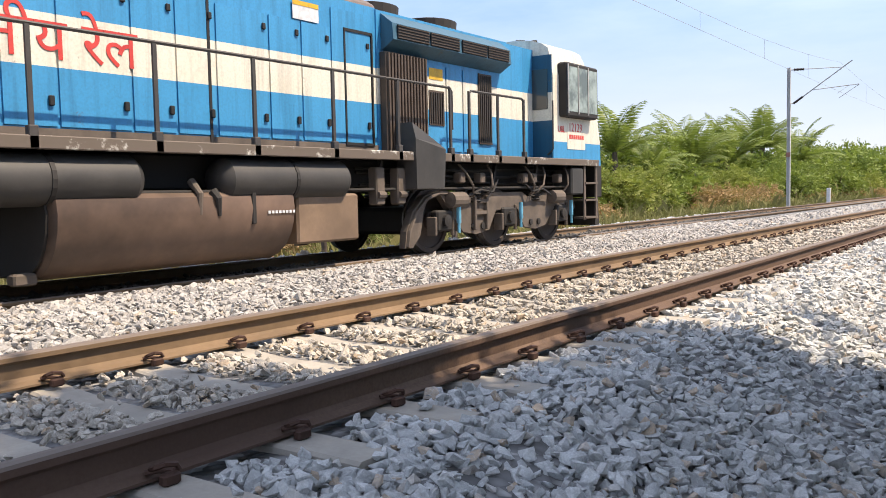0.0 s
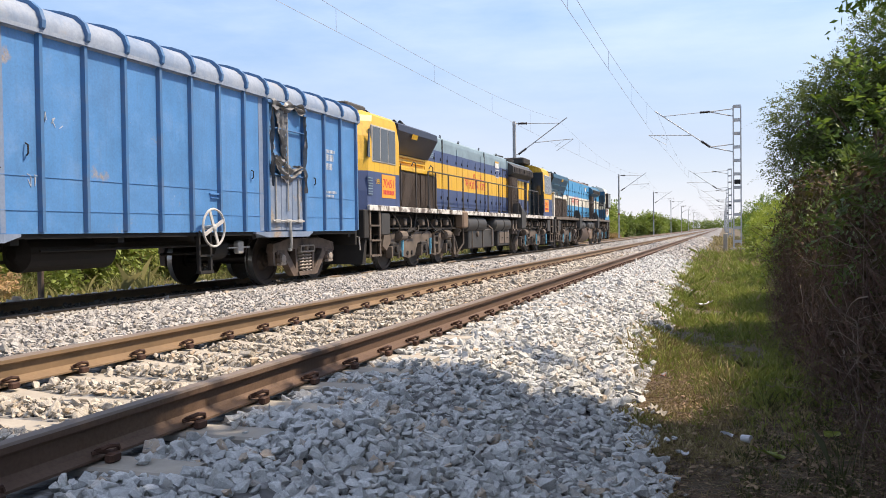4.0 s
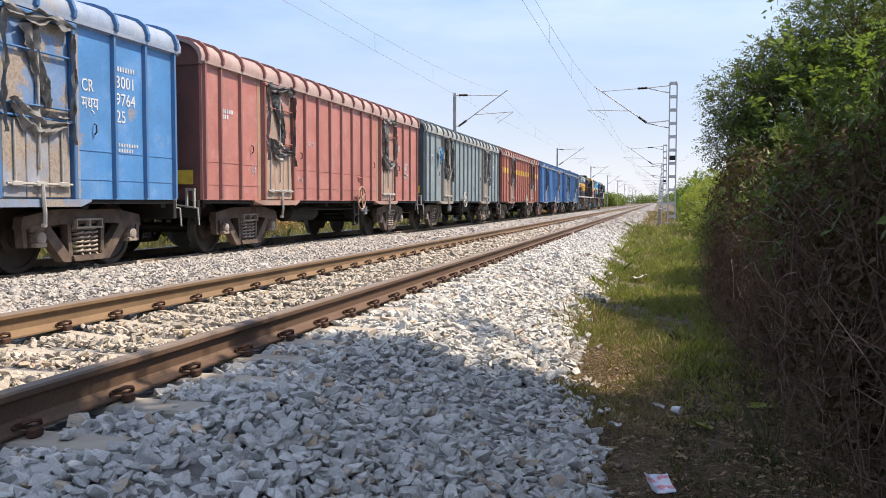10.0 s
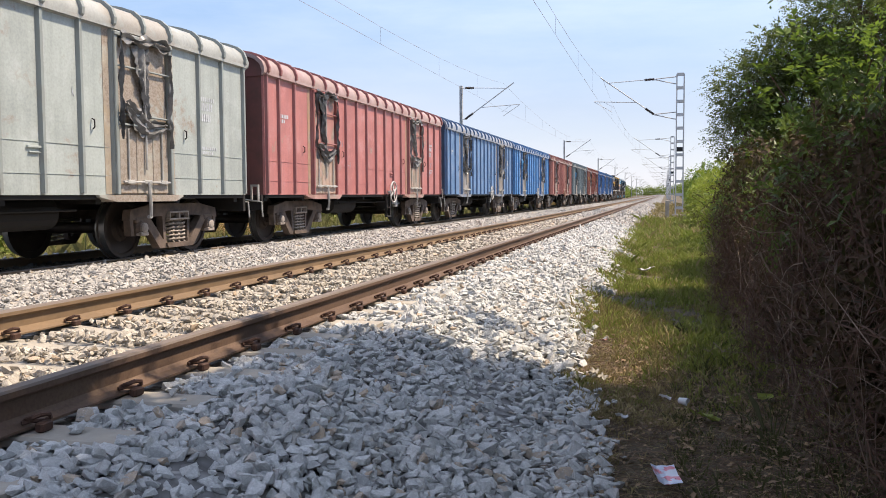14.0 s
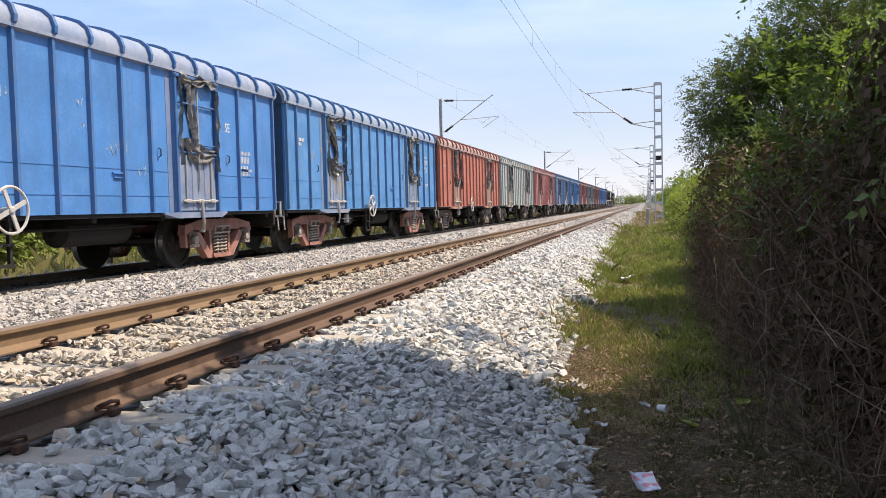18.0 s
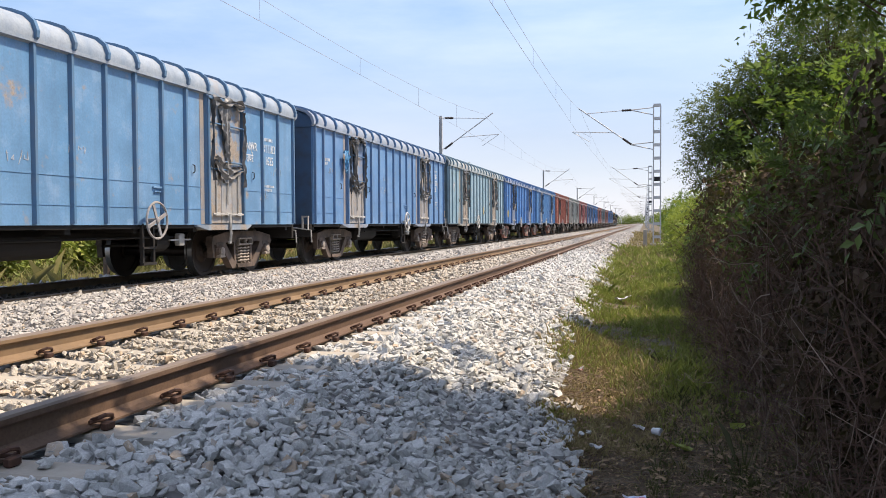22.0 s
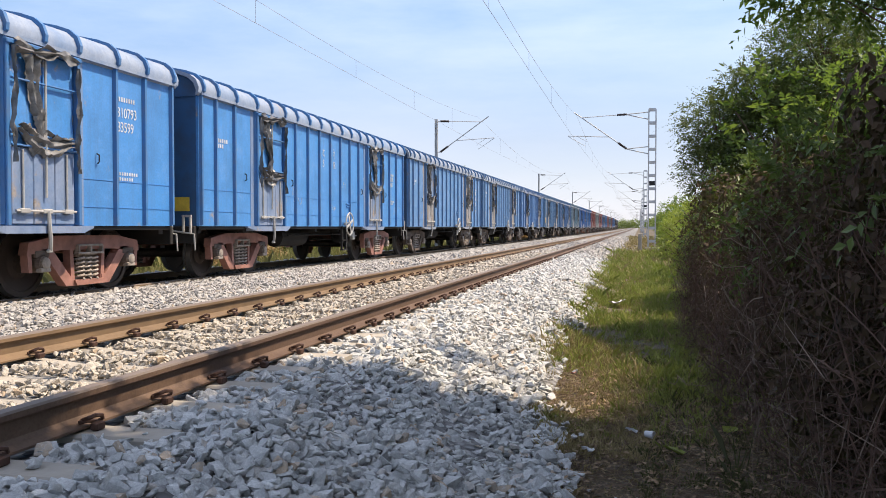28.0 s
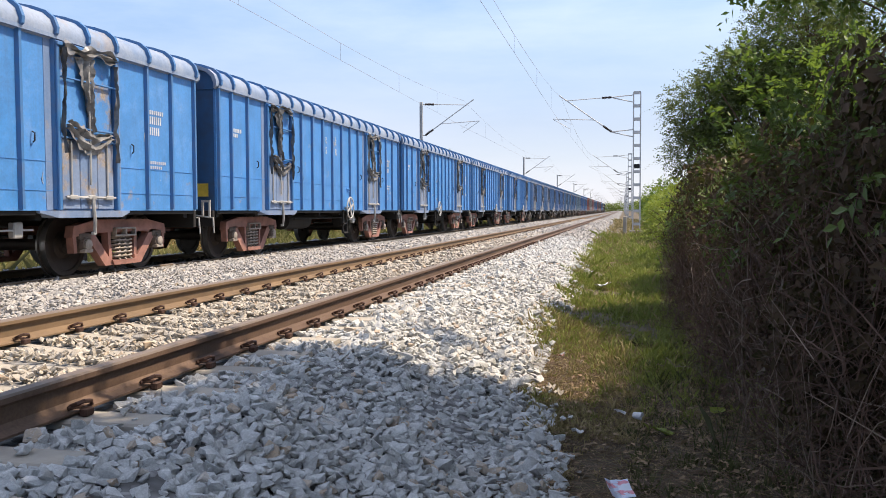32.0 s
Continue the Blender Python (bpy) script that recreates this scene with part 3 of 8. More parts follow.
for i, mat in enumerate(("tarp", "tarp_pale", "tarp", "tarp_pale")):
    k1, k2 = 0.06 * math.sin(i * 2.1), 0.08 * math.cos(i * 1.7)
    TARPS.append((strip(((-0.14 + k1, 0.0), (-0.08, -0.35), (0.02 + k2, -0.75), (0.06, -1.05)), lambda t: 0.40 * (1 - 0.78 * t ** 0.8), 11 + i, 26, 8, mat=mat),
                  strip(((-0.50, 0.10 + k1), (-0.20, -0.06), (0.10, -0.14 + k2), (0.52, -0.02)), lambda t: 0.13 + 0.22 * math.sin(math.pi * min(1, t * 1.1)), 31 + i, 26, 8, mat=mat),
                  strip(((0.0, 0.1), (0.03, -0.4), (-0.02, -0.9), (0.02, -1.35)), lambda t: 0.035 + 0.03 * math.sin(t * 20), 51 + i, 26, 4, mat),
                  strip(((-0.6, 0.0), (-0.2, -0.04), (0.2, 0.02), (0.6, -0.03)), lambda t: 0.13 + 0.07 * math.sin(t * 17), 71 + i, 22, 4, mat)))
TARP_BLUE = crumple(0.4, 0.55, 7, 7, 5, 0.10, 0.5).mesh("torn_sheet", M["tarp_blue"])


def wheelset_geo(r, gauge_half=0.80):
    gg = G()
    for s in (1, -1):
        prof = [(-0.07, r + 0.03), (-0.04, r + 0.03), (-0.028, r), (0.068, r - 0.006), (0.07, r - 0.075), (0.045, r - 0.085),
                (0.012, r * 0.45), (0.05, 0.15), (0.09, 0.14), (0.09, 0.09)]
        back = [(-0.09, 0.09), (-0.09, 0.14), (-0.05, 0.15), (-0.03, r * 0.45), (-0.05, r - 0.085), (-0.07, r - 0.08)]
        pr = [(p * s, q) for p, q in back + prof]
        gg.cur = 0
        gg.lathe(pr, s * (gauge_half + 0.07), 0, 0, 28)
    gg.lathe([(-1.05, 0.065), (-0.9, 0.09), (0.9, 0.09), (1.05, 0.065)], 0, 0, 0, 12)
    return gg


def wheel_mesh(r):
    me = wheelset_geo(r).mesh("wheelset", [M["wheel"], M["tread"]], True)
    for p in me.polygons:
        d = math.hypot(p.center.y, p.center.z)
        if d > r - 0.03 and abs(p.normal.x) < 0.5:
            p.material_index = 1
    return me


WHEEL = wheel_mesh(0.48)


def coil(gg, x, y, z0, z1, r, wire, turns):
    n = turns * 12
    gg.tube([(x + r * math.cos(2 * math.pi * i / 12), y + r * math.sin(2 * math.pi * i / 12), z0 + (z1 - z0) * i / n) for i in range(n + 1)], wire, 6)


def side_frame(s):
    """A cast side frame: arched top chord, V struts, spring seat and axle jaws."""
    gg = G()
    x0, x1 = (1.13, 1.27) if s > 0 else (-1.27, -1.13)
    top = [(-1.30, 0.60), (-1.26, 0.77), (-0.70, 0.86), (0.70, 0.86), (1.26, 0.77), (1.30, 0.60), (1.12, 0.62), (0.86, 0.62), (0.62, 0.655), (-0.62, 0.655),
           (-0.86, 0.62), (-1.12, 0.62)]
    gg.extrude(top, x0, x1)
    for q in (1, -1):
        gg.extrude([(q * 1.02, 0.68), (q * 0.80, 0.68), (q * 0.41, 0.27), (q * 0.32, 0.27), (q * 0.30, 0.13), (q * 0.50, 0.13)], x0, x1)
        gg.extrude([(q * 0.41, 0.70), (q * 0.34, 0.70), (q * 0.30, 0.22), (q * 0.38, 0.22)], x0 + 0.01, x1 - 0.01)
        gg.extrude([(q * 1.28, 0.64), (q * 1.20, 0.66), (q * 1.18, 0.36), (q * 1.25, 0.36)], x0 + 0.01, x1 - 0.01)
    gg.extrude([(-0.34, 0.21), (0.34, 0.21), (0.30, 0.13), (-0.30, 0.13)], x0 - 0.03, x1 + 0.03)
    return gg


def build_bogie(name_parent):
    b = new("bogie")
    b.parent = name_parent
    for s in (1, -1):
        part("side_frame", side_frame(s), M["bogie"], b)
        sp = G()
        xx = s * 1.19
        for yy in (-0.16, 0.0, 0.16):
            coil(sp, xx + s * 0.03, yy, 0.21, 0.59, 0.075, 0.017, 6)
        part("spring_nest", sp, M["spring"], b, "grey coil springs")
        be = G()
        for ya, yb, za, zb in ((-0.28, 0.28, 0.70, 0.73), (-0.30, 0.30, 0.585, 0.615), (-0.29, -0.26, 0.60, 0.72), (-0.02, 0.02, 0.60, 0.72), (0.26, 0.29, 0.60, 0.72)):
            be.box(*sorted((s * 1.24, s * 1.33)), ya, yb, za, zb, 0.006)
        part("bolster_end", be, M["spring"], b, "dusty open bolster end")
        for q in (1, -1):
            part("axle_cap", G().lathe([(0, 0.085), (s * 0.03, 0.085), (s * 0.045, 0.06), (s * 0.05, 0.02)], s * 1.31, q * 1.0, 0.48, 12).box(*sorted((s * 1.24, s * 1.34)), q * 1.0 - 0.10, q * 1.0 + 0.10, 0.36, 0.42, 0.01), M["spring"], b, "dusty axle end cap")
        for q in (1, -1):
            part("bearing", G().lathe([(-0.09, 0.13), (0.04, 0.13), (0.09, 0.11), (0.10, 0.05)], s * 1.22, q * 1.0, 0.48, 14)
                 .box(s * 1.19 - 0.09, s * 1.19 + 0.09, q * 1.0 - 0.15, q * 1.0 + 0.15, 0.56, 0.66, 0.015), M["bogie"], b)
    part("bolster", G().box(-1.16, 1.16, -0.22, 0.22, 0.60, 0.78, 0.03).box(-1.1, 1.1, -0.20, 0.20, 0.36, 0.45, 0.02), M["bogie"], b)
    part("brake_beam", G().tube([(-0.9, -0.45, 0.42), (0, -0.34, 0.42), (0.9, -0.45, 0.42)], 0.035).tube([(-0.9, 0.45, 0.42), (0, 0.34, 0.42), (0.9, 0.45, 0.42)], 0.035), M["dark"], b)
    for q in (1, -1):
        part("wheelset", WHEEL, None, b, "dark steel wheelset with worn bright treads", at=pose(0, q * 1.0, 0.48))
    return b


def build_wagon():
    w = thing("covered_wagon", "covered goods wagon", "wagon")
    y0, y1 = -WL, 0.0
    # body: side walls, ends and floor as a thick shell of plates
    gg = G()
    for s in (1, -1):
        a, b = sorted((s * HW, s * (HW - 0.05)))
        gg.box(a, b, y0, y1, ZB, ZE)
    part("body", gg, M["paint"], w)
    # end walls, posts and roof ends take the paint that holds their shade
    part("end_wall", G().box(-HW + 0.05, HW - 0.05, y0, y0 + 0.05, ZB, ZE), M["end"], w, "dark end wall, shade in its paint")
    part("end_wall", G().box(-HW + 0.05, HW - 0.05, y1 - 0.05, y1, ZB, ZE), M["end"], w, "dark end wall, shade in its paint")
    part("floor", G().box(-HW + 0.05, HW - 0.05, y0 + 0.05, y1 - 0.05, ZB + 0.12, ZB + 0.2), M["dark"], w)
    # roof shell with end hoods
    rg = G()
    ring = lambda y, k, f=1.0: [(x * f - 0.0, y, z - k) for x, z in ROOF]
    outer = ROOF
    inner = [(x * 0.965, z - 0.05) for x, z in reversed(ROOF)]
    prof = list(outer) + inner
    rg.loft([[(x, y, z) for x, z in prof] for y in (y0 - 0.10, y0 + 3.3, y0 + 6.7, y0 + 10.1, y1 + 0.10)])
    part("roof", rg, M["roof"], w, "dusty pale curved sheet roof", True)
    for ya, yb in ((y0 - 0.02, y0 + 0.02), (y1 - 0.02, y1 + 0.02)):
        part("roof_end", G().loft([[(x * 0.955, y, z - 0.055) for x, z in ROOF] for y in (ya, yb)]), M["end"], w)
    # ribs: uprights on both sides and hoops over the roof
    hoop = [(x * 1.028, z + 0.035) for x, z in ROOF]
    for d in RIBS:
        y = -WD + d
        for s in (1, -1):
            hg = G()
            a, b = sorted((s * (HW + 0.001), s * (HW + 0.055)))
            hg.loft([[(a if s > 0 else b, y - 0.045, z), (b if s > 0 else a, y - 0.025, z), (b if s > 0 else a, y + 0.025, z), (a if s > 0 else b, y + 0.045, z)]
                     for z in (ZB + 0.02, ZE - 0.02)])
            part("rib", hg, M["rib"], w)
    for d in tuple(RIBS) + (DOORS[0], DOORS[1]):
        y = -WD + d
        hg = G()
        low = [(x * 0.995, z - 0.01) for x, z in ROOF]
        ringy = lambda yy: [(x, yy, z) for x, z in hoop] + [(x, yy, z) for x, z in reversed(low)]
        hg.loft([ringy(y - 0.028), ringy(y + 0.028)])
        part("roof_hoop", hg, M["rib"], w)
    part("eave_angle", G().box(HW - 0.02, HW + 0.075, y0, y1, ZE - 0.06, ZE - 0.01).box(-HW - 0.075, -HW + 0.02, y0, y1, ZE - 0.06, ZE - 0.01), M["roof"], w)
    # lower crease along the side sheets
    part("side_crease", G().box(HW + 0.001, HW + 0.008, y0 + 0.02, y1 - 0.02, 1.60, 1.607).box(HW + 0.001, HW + 0.008, y0 + 0.02, y1 - 0.02, 1.20, 1.206), M["paint"], w)
    # doors
    for s in (1, -1):
        for dc in DOORS:
            yc = -WD + dc
            f = lambda p: p if s > 0 else -p
            X = lambda p, q: sorted((s * p, s * q))
            dg = G()
            for ya, yb in ((-0.60, -0.01), (0.01, 0.60)):
                dg.box(*X(HW + 0.002, HW + 0.035), yc + ya, yc + yb, 1.95, ZE - 0.16, 0.008)
            door = part("door", dg, M["paint"], w)
            for ya, yb in ((-0.60, -0.21), (-0.20, 0.20), (0.21, 0.60)) if s > 0 else ((-0.60, 0.60),):
                part("door_flap", G().box(*X(HW + 0.002, HW + 0.05), yc + ya, yc + yb, ZB + 0.02, 1.93, 0.01), M["door_low"], door, "worn bare lower door flap")
            fg = G()
            for ya in (-0.68, 0.68):
                fg.box(*X(HW + 0.002, HW + 0.09), yc + ya - 0.035, yc + ya + 0.035, ZB, ZE - 0.08, 0.01)
            fg.box(*X(HW + 0.002, HW + 0.11), yc - 0.72, yc + 0.72, ZE - 0.15, ZE - 0.085, 0.012)
            part("door_frame", fg, M["rib"], door)
            if s < 0:
                continue
            for ya in (-0.80, 0.79):
                part("door_jamb", G().box(*X(HW + 0.001, HW + 0.006), yc + ya - 0.08, yc + ya + 0.07, ZB + 0.01, ZE - 0.07), M["jamb"], door)
            for z in (2.78, 2.10, 1.95):
                part("door_bar", G().tube([(s * (HW + 0.075), yc - 0.66, z), (s * (HW + 0.075), yc + 0.66, z)], 0.017, 6), M["rib"], door)
            part("door_post", G().tube([(s * (HW + 0.08), yc, ZE - 0.16), (s * (HW + 0.08), yc, 1.3)], 0.016, 6)
                 .tube([(s * (HW + 0.07), yc - 0.42, 1.90), (s * (HW + 0.07), yc - 0.42, 1.13)], 0.014, 6)
                 .tube([(s * (HW + 0.07), yc + 0.42, 1.90), (s * (HW + 0.07), yc + 0.42, 1.13)], 0.014, 6), M["pipe"], door)
            hg = G().tube([(s * (HW + 0.09), yc - 0.58, 1.12), (s * (HW + 0.09), yc + 0.58, 1.12)], 0.018, 6)
            for q in (-0.42, 0.0, 0.42):
                hg.box(*X(HW + 0.05, HW + 0.11), yc + q - 0.09, yc + q + 0.09, 1.09, 1.15, 0.008)
            part("door_hinge", hg, M["pipe"], door)
            part("door_sill", G().loft([[(s * (HW - 0.3), yc - 1.05, ZB - 0.03), (s * (HW + 0.03), yc - 1.05, ZB - 0.03), (s * (HW + 0.03), yc - 1.05, ZB), (s * (HW - 0.3), yc - 1.05, ZB)],
                                        [(s * (HW - 0.3), yc - 0.75, ZB - 0.10), (s * (HW + 0.09), yc - 0.75, ZB - 0.10), (s * (HW + 0.09), yc - 0.75, ZB), (s * (HW - 0.3), yc - 0.75, ZB)],
                                        [(s * (HW - 0.3), yc + 0.75, ZB - 0.10), (s * (HW + 0.09), yc + 0.75, ZB - 0.10), (s * (HW + 0.09), yc + 0.75, ZB), (s * (HW - 0.3), yc + 0.75, ZB)],
                                        [(s * (HW - 0.3), yc + 1.05, ZB - 0.03), (s * (HW + 0.03), yc + 1.05, ZB - 0.03), (s * (HW + 0.03), yc + 1.05, ZB), (s * (HW - 0.3), yc + 1.05, ZB)]]),
                 M["door_low"], w)
            part("drop_lever", G().tube([(s * (HW + 0.11), yc, 1.12), (s * (HW + 0.12), yc, 0.93), (s * (HW + 0.12), yc + 0.02, 0.76), (s * (HW + 0.08), yc + 0.06, 0.60)], 0.026, 6)
                 .box(*X(HW + 0.04, HW + 0.10), yc + 0.02, yc + 0.09, 0.57, 0.62, 0.01), M["pipe"], w, "pale drop lever")
    for q in (2.0, 4.3, 9.2, 11.5):
        part("lamp_hook", G().tube([(HW + 0.01, -WD + q, 1.98), (HW + 0.05, -WD + q, 1.96), (HW + 0.05, -WD + q, 1.86), (HW + 0.01, -WD + q + 0.02, 1.84)], 0.011, 5), M["dark"], w)
    part("label_holder", G().box(HW + 0.001, HW + 0.03, y0 + 7.75, y0 + 8.0, 1.52, 1.55, 0.004).box(HW + 0.001, HW + 0.03, y0 + 7.78, y0 + 7.97, 1.46, 1.475, 0.003), M["paint"], w)
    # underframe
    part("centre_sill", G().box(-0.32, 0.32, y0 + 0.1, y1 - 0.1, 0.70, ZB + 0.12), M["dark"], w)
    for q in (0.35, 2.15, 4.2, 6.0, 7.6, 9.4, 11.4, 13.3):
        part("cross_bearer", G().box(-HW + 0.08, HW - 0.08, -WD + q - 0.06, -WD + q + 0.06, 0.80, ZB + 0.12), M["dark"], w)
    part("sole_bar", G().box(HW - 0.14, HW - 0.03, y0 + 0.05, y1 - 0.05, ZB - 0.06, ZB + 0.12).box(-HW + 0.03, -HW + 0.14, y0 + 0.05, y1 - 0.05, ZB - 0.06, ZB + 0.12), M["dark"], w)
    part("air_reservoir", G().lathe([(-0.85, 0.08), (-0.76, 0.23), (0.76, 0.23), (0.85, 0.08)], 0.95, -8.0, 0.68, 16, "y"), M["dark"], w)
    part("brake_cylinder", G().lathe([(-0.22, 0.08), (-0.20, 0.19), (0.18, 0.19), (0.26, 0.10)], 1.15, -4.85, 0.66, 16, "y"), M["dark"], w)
    part("control_valve", G().box(1.32, 1.42, -4.50, -4.32, 0.56, 0.78, 0.015).box(1.36, 1.40, -4.75, -4.10, 0.655, 0.68), M["pipe"], w, "pale brake control valve box")
    part("brake_rigging", G().tube([(0.4, y0 + 3.4, 0.55), (0.5, y0 + 5.5, 0.58)], 0.025, 6).tube([(0.5, y0 + 8.0, 0.58), (0.4, y0 + 10.2, 0.55)], 0.025, 6)
         .tube([(1.3, y0 + 4.6, 0.72), (1.3, y0 + 9.0, 0.72)], 0.018, 6), M["dark"], w)
    # hand brake wheel and its bracket
    hw = G()
    yc, zc, R = -5.72, 1.00, 0.29
    hw.tube([(HW + 0.16, yc + R * math.cos(a * math.pi / 12), zc + R * math.sin(a * math.pi / 12)) for a in range(25)], 0.019, 6)
    wheel = part("hand_wheel", hw, M["pale"], w, "worn hand brake wheel")
    for a in range(4):
        t = a * math.pi / 2 + 0.4
        part("spoke", G().bar((HW + 0.16, yc, zc), (HW + 0.16, yc + R * math.cos(t), zc + R * math.sin(t)), 0.02, 0.055), M["pale"], wheel)
    part("hub", G().lathe([(-0.2, 0.03), (0.02, 0.05), (0.03, 0.03)], HW + 0.16, yc, zc, 10), M["pale"], wheel)
    part("brake_stand", G().bar((HW - 0.02, yc - 0.15, 0.95), (HW - 0.02, yc - 0.15, 0.30), 0.05, 0.05).bar((HW - 0.02, yc + 0.15, 0.95), (HW - 0.02, yc + 0.15, 0.30), 0.05, 0.05)
         .box(HW - 0.05, HW + 0.03, yc - 0.18, yc + 0.18, 0.29, 0.33).box(HW - 0.05, HW + 0.03, yc - 0.18, yc + 0.18, 0.55, 0.58), M["dark"], w)
    # ends: stiffeners, steps, rods, couplers
    for s, ye in ((-1, y0), (1, y1)):
        for x in (-0.95, -0.32, 0.32, 0.95):
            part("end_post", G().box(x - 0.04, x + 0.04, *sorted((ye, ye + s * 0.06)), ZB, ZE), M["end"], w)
        part("head_stock", G().box(-HW + 0.05, HW - 0.05, *sorted((ye, ye + s * 0.09)), 0.62, ZB, 0.01), M["dark"], w)
        part("coupler", G().box(-0.09, 0.09, *sorted((ye + s * 0.05, ye + s * 0.30)), 0.74, 0.90, 0.02), M["bogie"], w)
        part("air_hose", G().tube([(0.45, ye + s * 0.09, 0.72), (0.42, ye + s * 0.22, 0.6), (0.38, ye + s * 0.29, 0.42)], 0.025, 6), M["dark"], w)
        part("uncoupling_rod", G().tube([(0.1, ye + s * 0.14, 0.86), (1.2, ye + s * 0.14, 0.84), (1.5, ye + s * 0.14, 0.80), (1.58, ye + s * 0.14, 0.79), (1.60, ye + s * 0.14, 0.50)], 0.016, 6), M["pipe"], w)
        part("corner_bracket", G().bar((1.50, ye + s * 0.12, 1.12), (1.50, ye + s * 0.12, 0.80), 0.03, 0.05).bar((1.36, ye + s * 0.12, 1.12), (1.36, ye + s * 0.12, 0.80), 0.03, 0.05)
             .box(1.34, 1.52, *sorted((ye + s * 0.10, ye + s * 0.14)), 1.09, 1.13), M["pipe"], w)
    for yc in (-11.05, -1.80):
        b = build_bogie(w)
        b.matrix_basis = pose(0, yc, 0)
    return w


# colour (base, how rusty) from the locomotives backwards; label words
BLUE, PALE = "bright blue", "faded blue"
TRAIN = (
    ((0.068, 0.234, 0.514), 0.15, "clean blue", 0), ((0.054, 0.225, 0.549), 0.10, "bright blue", 1), ((0.400, 0.120, 0.075), 0.25, "red oxide with a yellow band", 0),
    ((0.215, 0.280, 0.305), 0.35, "faded teal", 1), ((0.440, 0.165, 0.135), 0.25, "faded red oxide", 0), ((0.057, 0.244, 0.565), 0.30, "bright blue, rusty at its doors", 1),
    ((0.115, 0.236, 0.450), 0.30, "dull blue", 0), ((0.480, 0.170, 0.155), 0.30, "pinkish red", 1), ((0.400, 0.445, 0.425), 0.45, "pale grey-green", 0),
    ((0.440, 0.130, 0.080), 0.15, "orange red", 1), ((0.065, 0.244, 0.540), 0.20, "bright blue", 0), ((0.054, 0.217, 0.549), 0.10, "deep bright blue", 1),
    ((0.225, 0.365, 0.450), 0.45, "pale cyan", 0), ((0.101, 0.244, 0.479), 0.30, "faded blue", 1), ((0.107, 0.261, 0.463), 0.30, "dusty blue, rusty round its doors", 0),
    ((0.079, 0.228, 0.500), 0.20, "faded blue", 1), ((0.101, 0.253, 0.497), 0.30, "faded blue", 0), ((0.093, 0.244, 0.497), 0.30, "faded blue", 1),
    ((0.052, 0.250, 0.600), 0.15, "bright blue", 0), ((0.050, 0.250, 0.610), 0.15, "bright blue", 1), ((0.052, 0.250, 0.610), 0.12, "bright blue", 0),
    ((0.050, 0.246, 0.605), 0.12, "bright blue", 1), ((0.052, 0.250, 0.600), 0.20, "bright blue", 0), ((0.052, 0.250, 0.600), 0.20, "bright blue", 1))
WRITING = {1: ("SE\n27",), 4: ("SR",), 5: ("CR\nमध्य",), 10: ("WR\nपरे",), 11: ("SE",), 12: ("SE",), 14: ("NWR\nउपरे",), 15: ("SR\n23",), 16: ("WR\nपरे",), 17: ("WR\nपरे",)}
FIGURES = {2: ("311505\n31786", 1.95), 10: ("300897\n61233", 2.42), 5: ("3001\n9764\n25", 2.55), 13: ("3001\n8853\n508", 2.62), 14: ("311103\n11625", 2.42), 16: ("3008\n9964\n115", 2.42), 17: ("3008\n9863\n388", 2.42), 19: ("310793\n83599", 2.58)}
SLACK = dict(zip(range(-1, 23), (0.5, 0.0, -0.19, -0.36, -0.53, -0.56, -0.45, -0.45, -0.47, -0.36, -0.25, -0.04, 0.04, -0.10, -0.48, -0.48, -0.26, -0.08, 0.06, 0.0, 0.22, 0.46, 0.44, 0.42)))
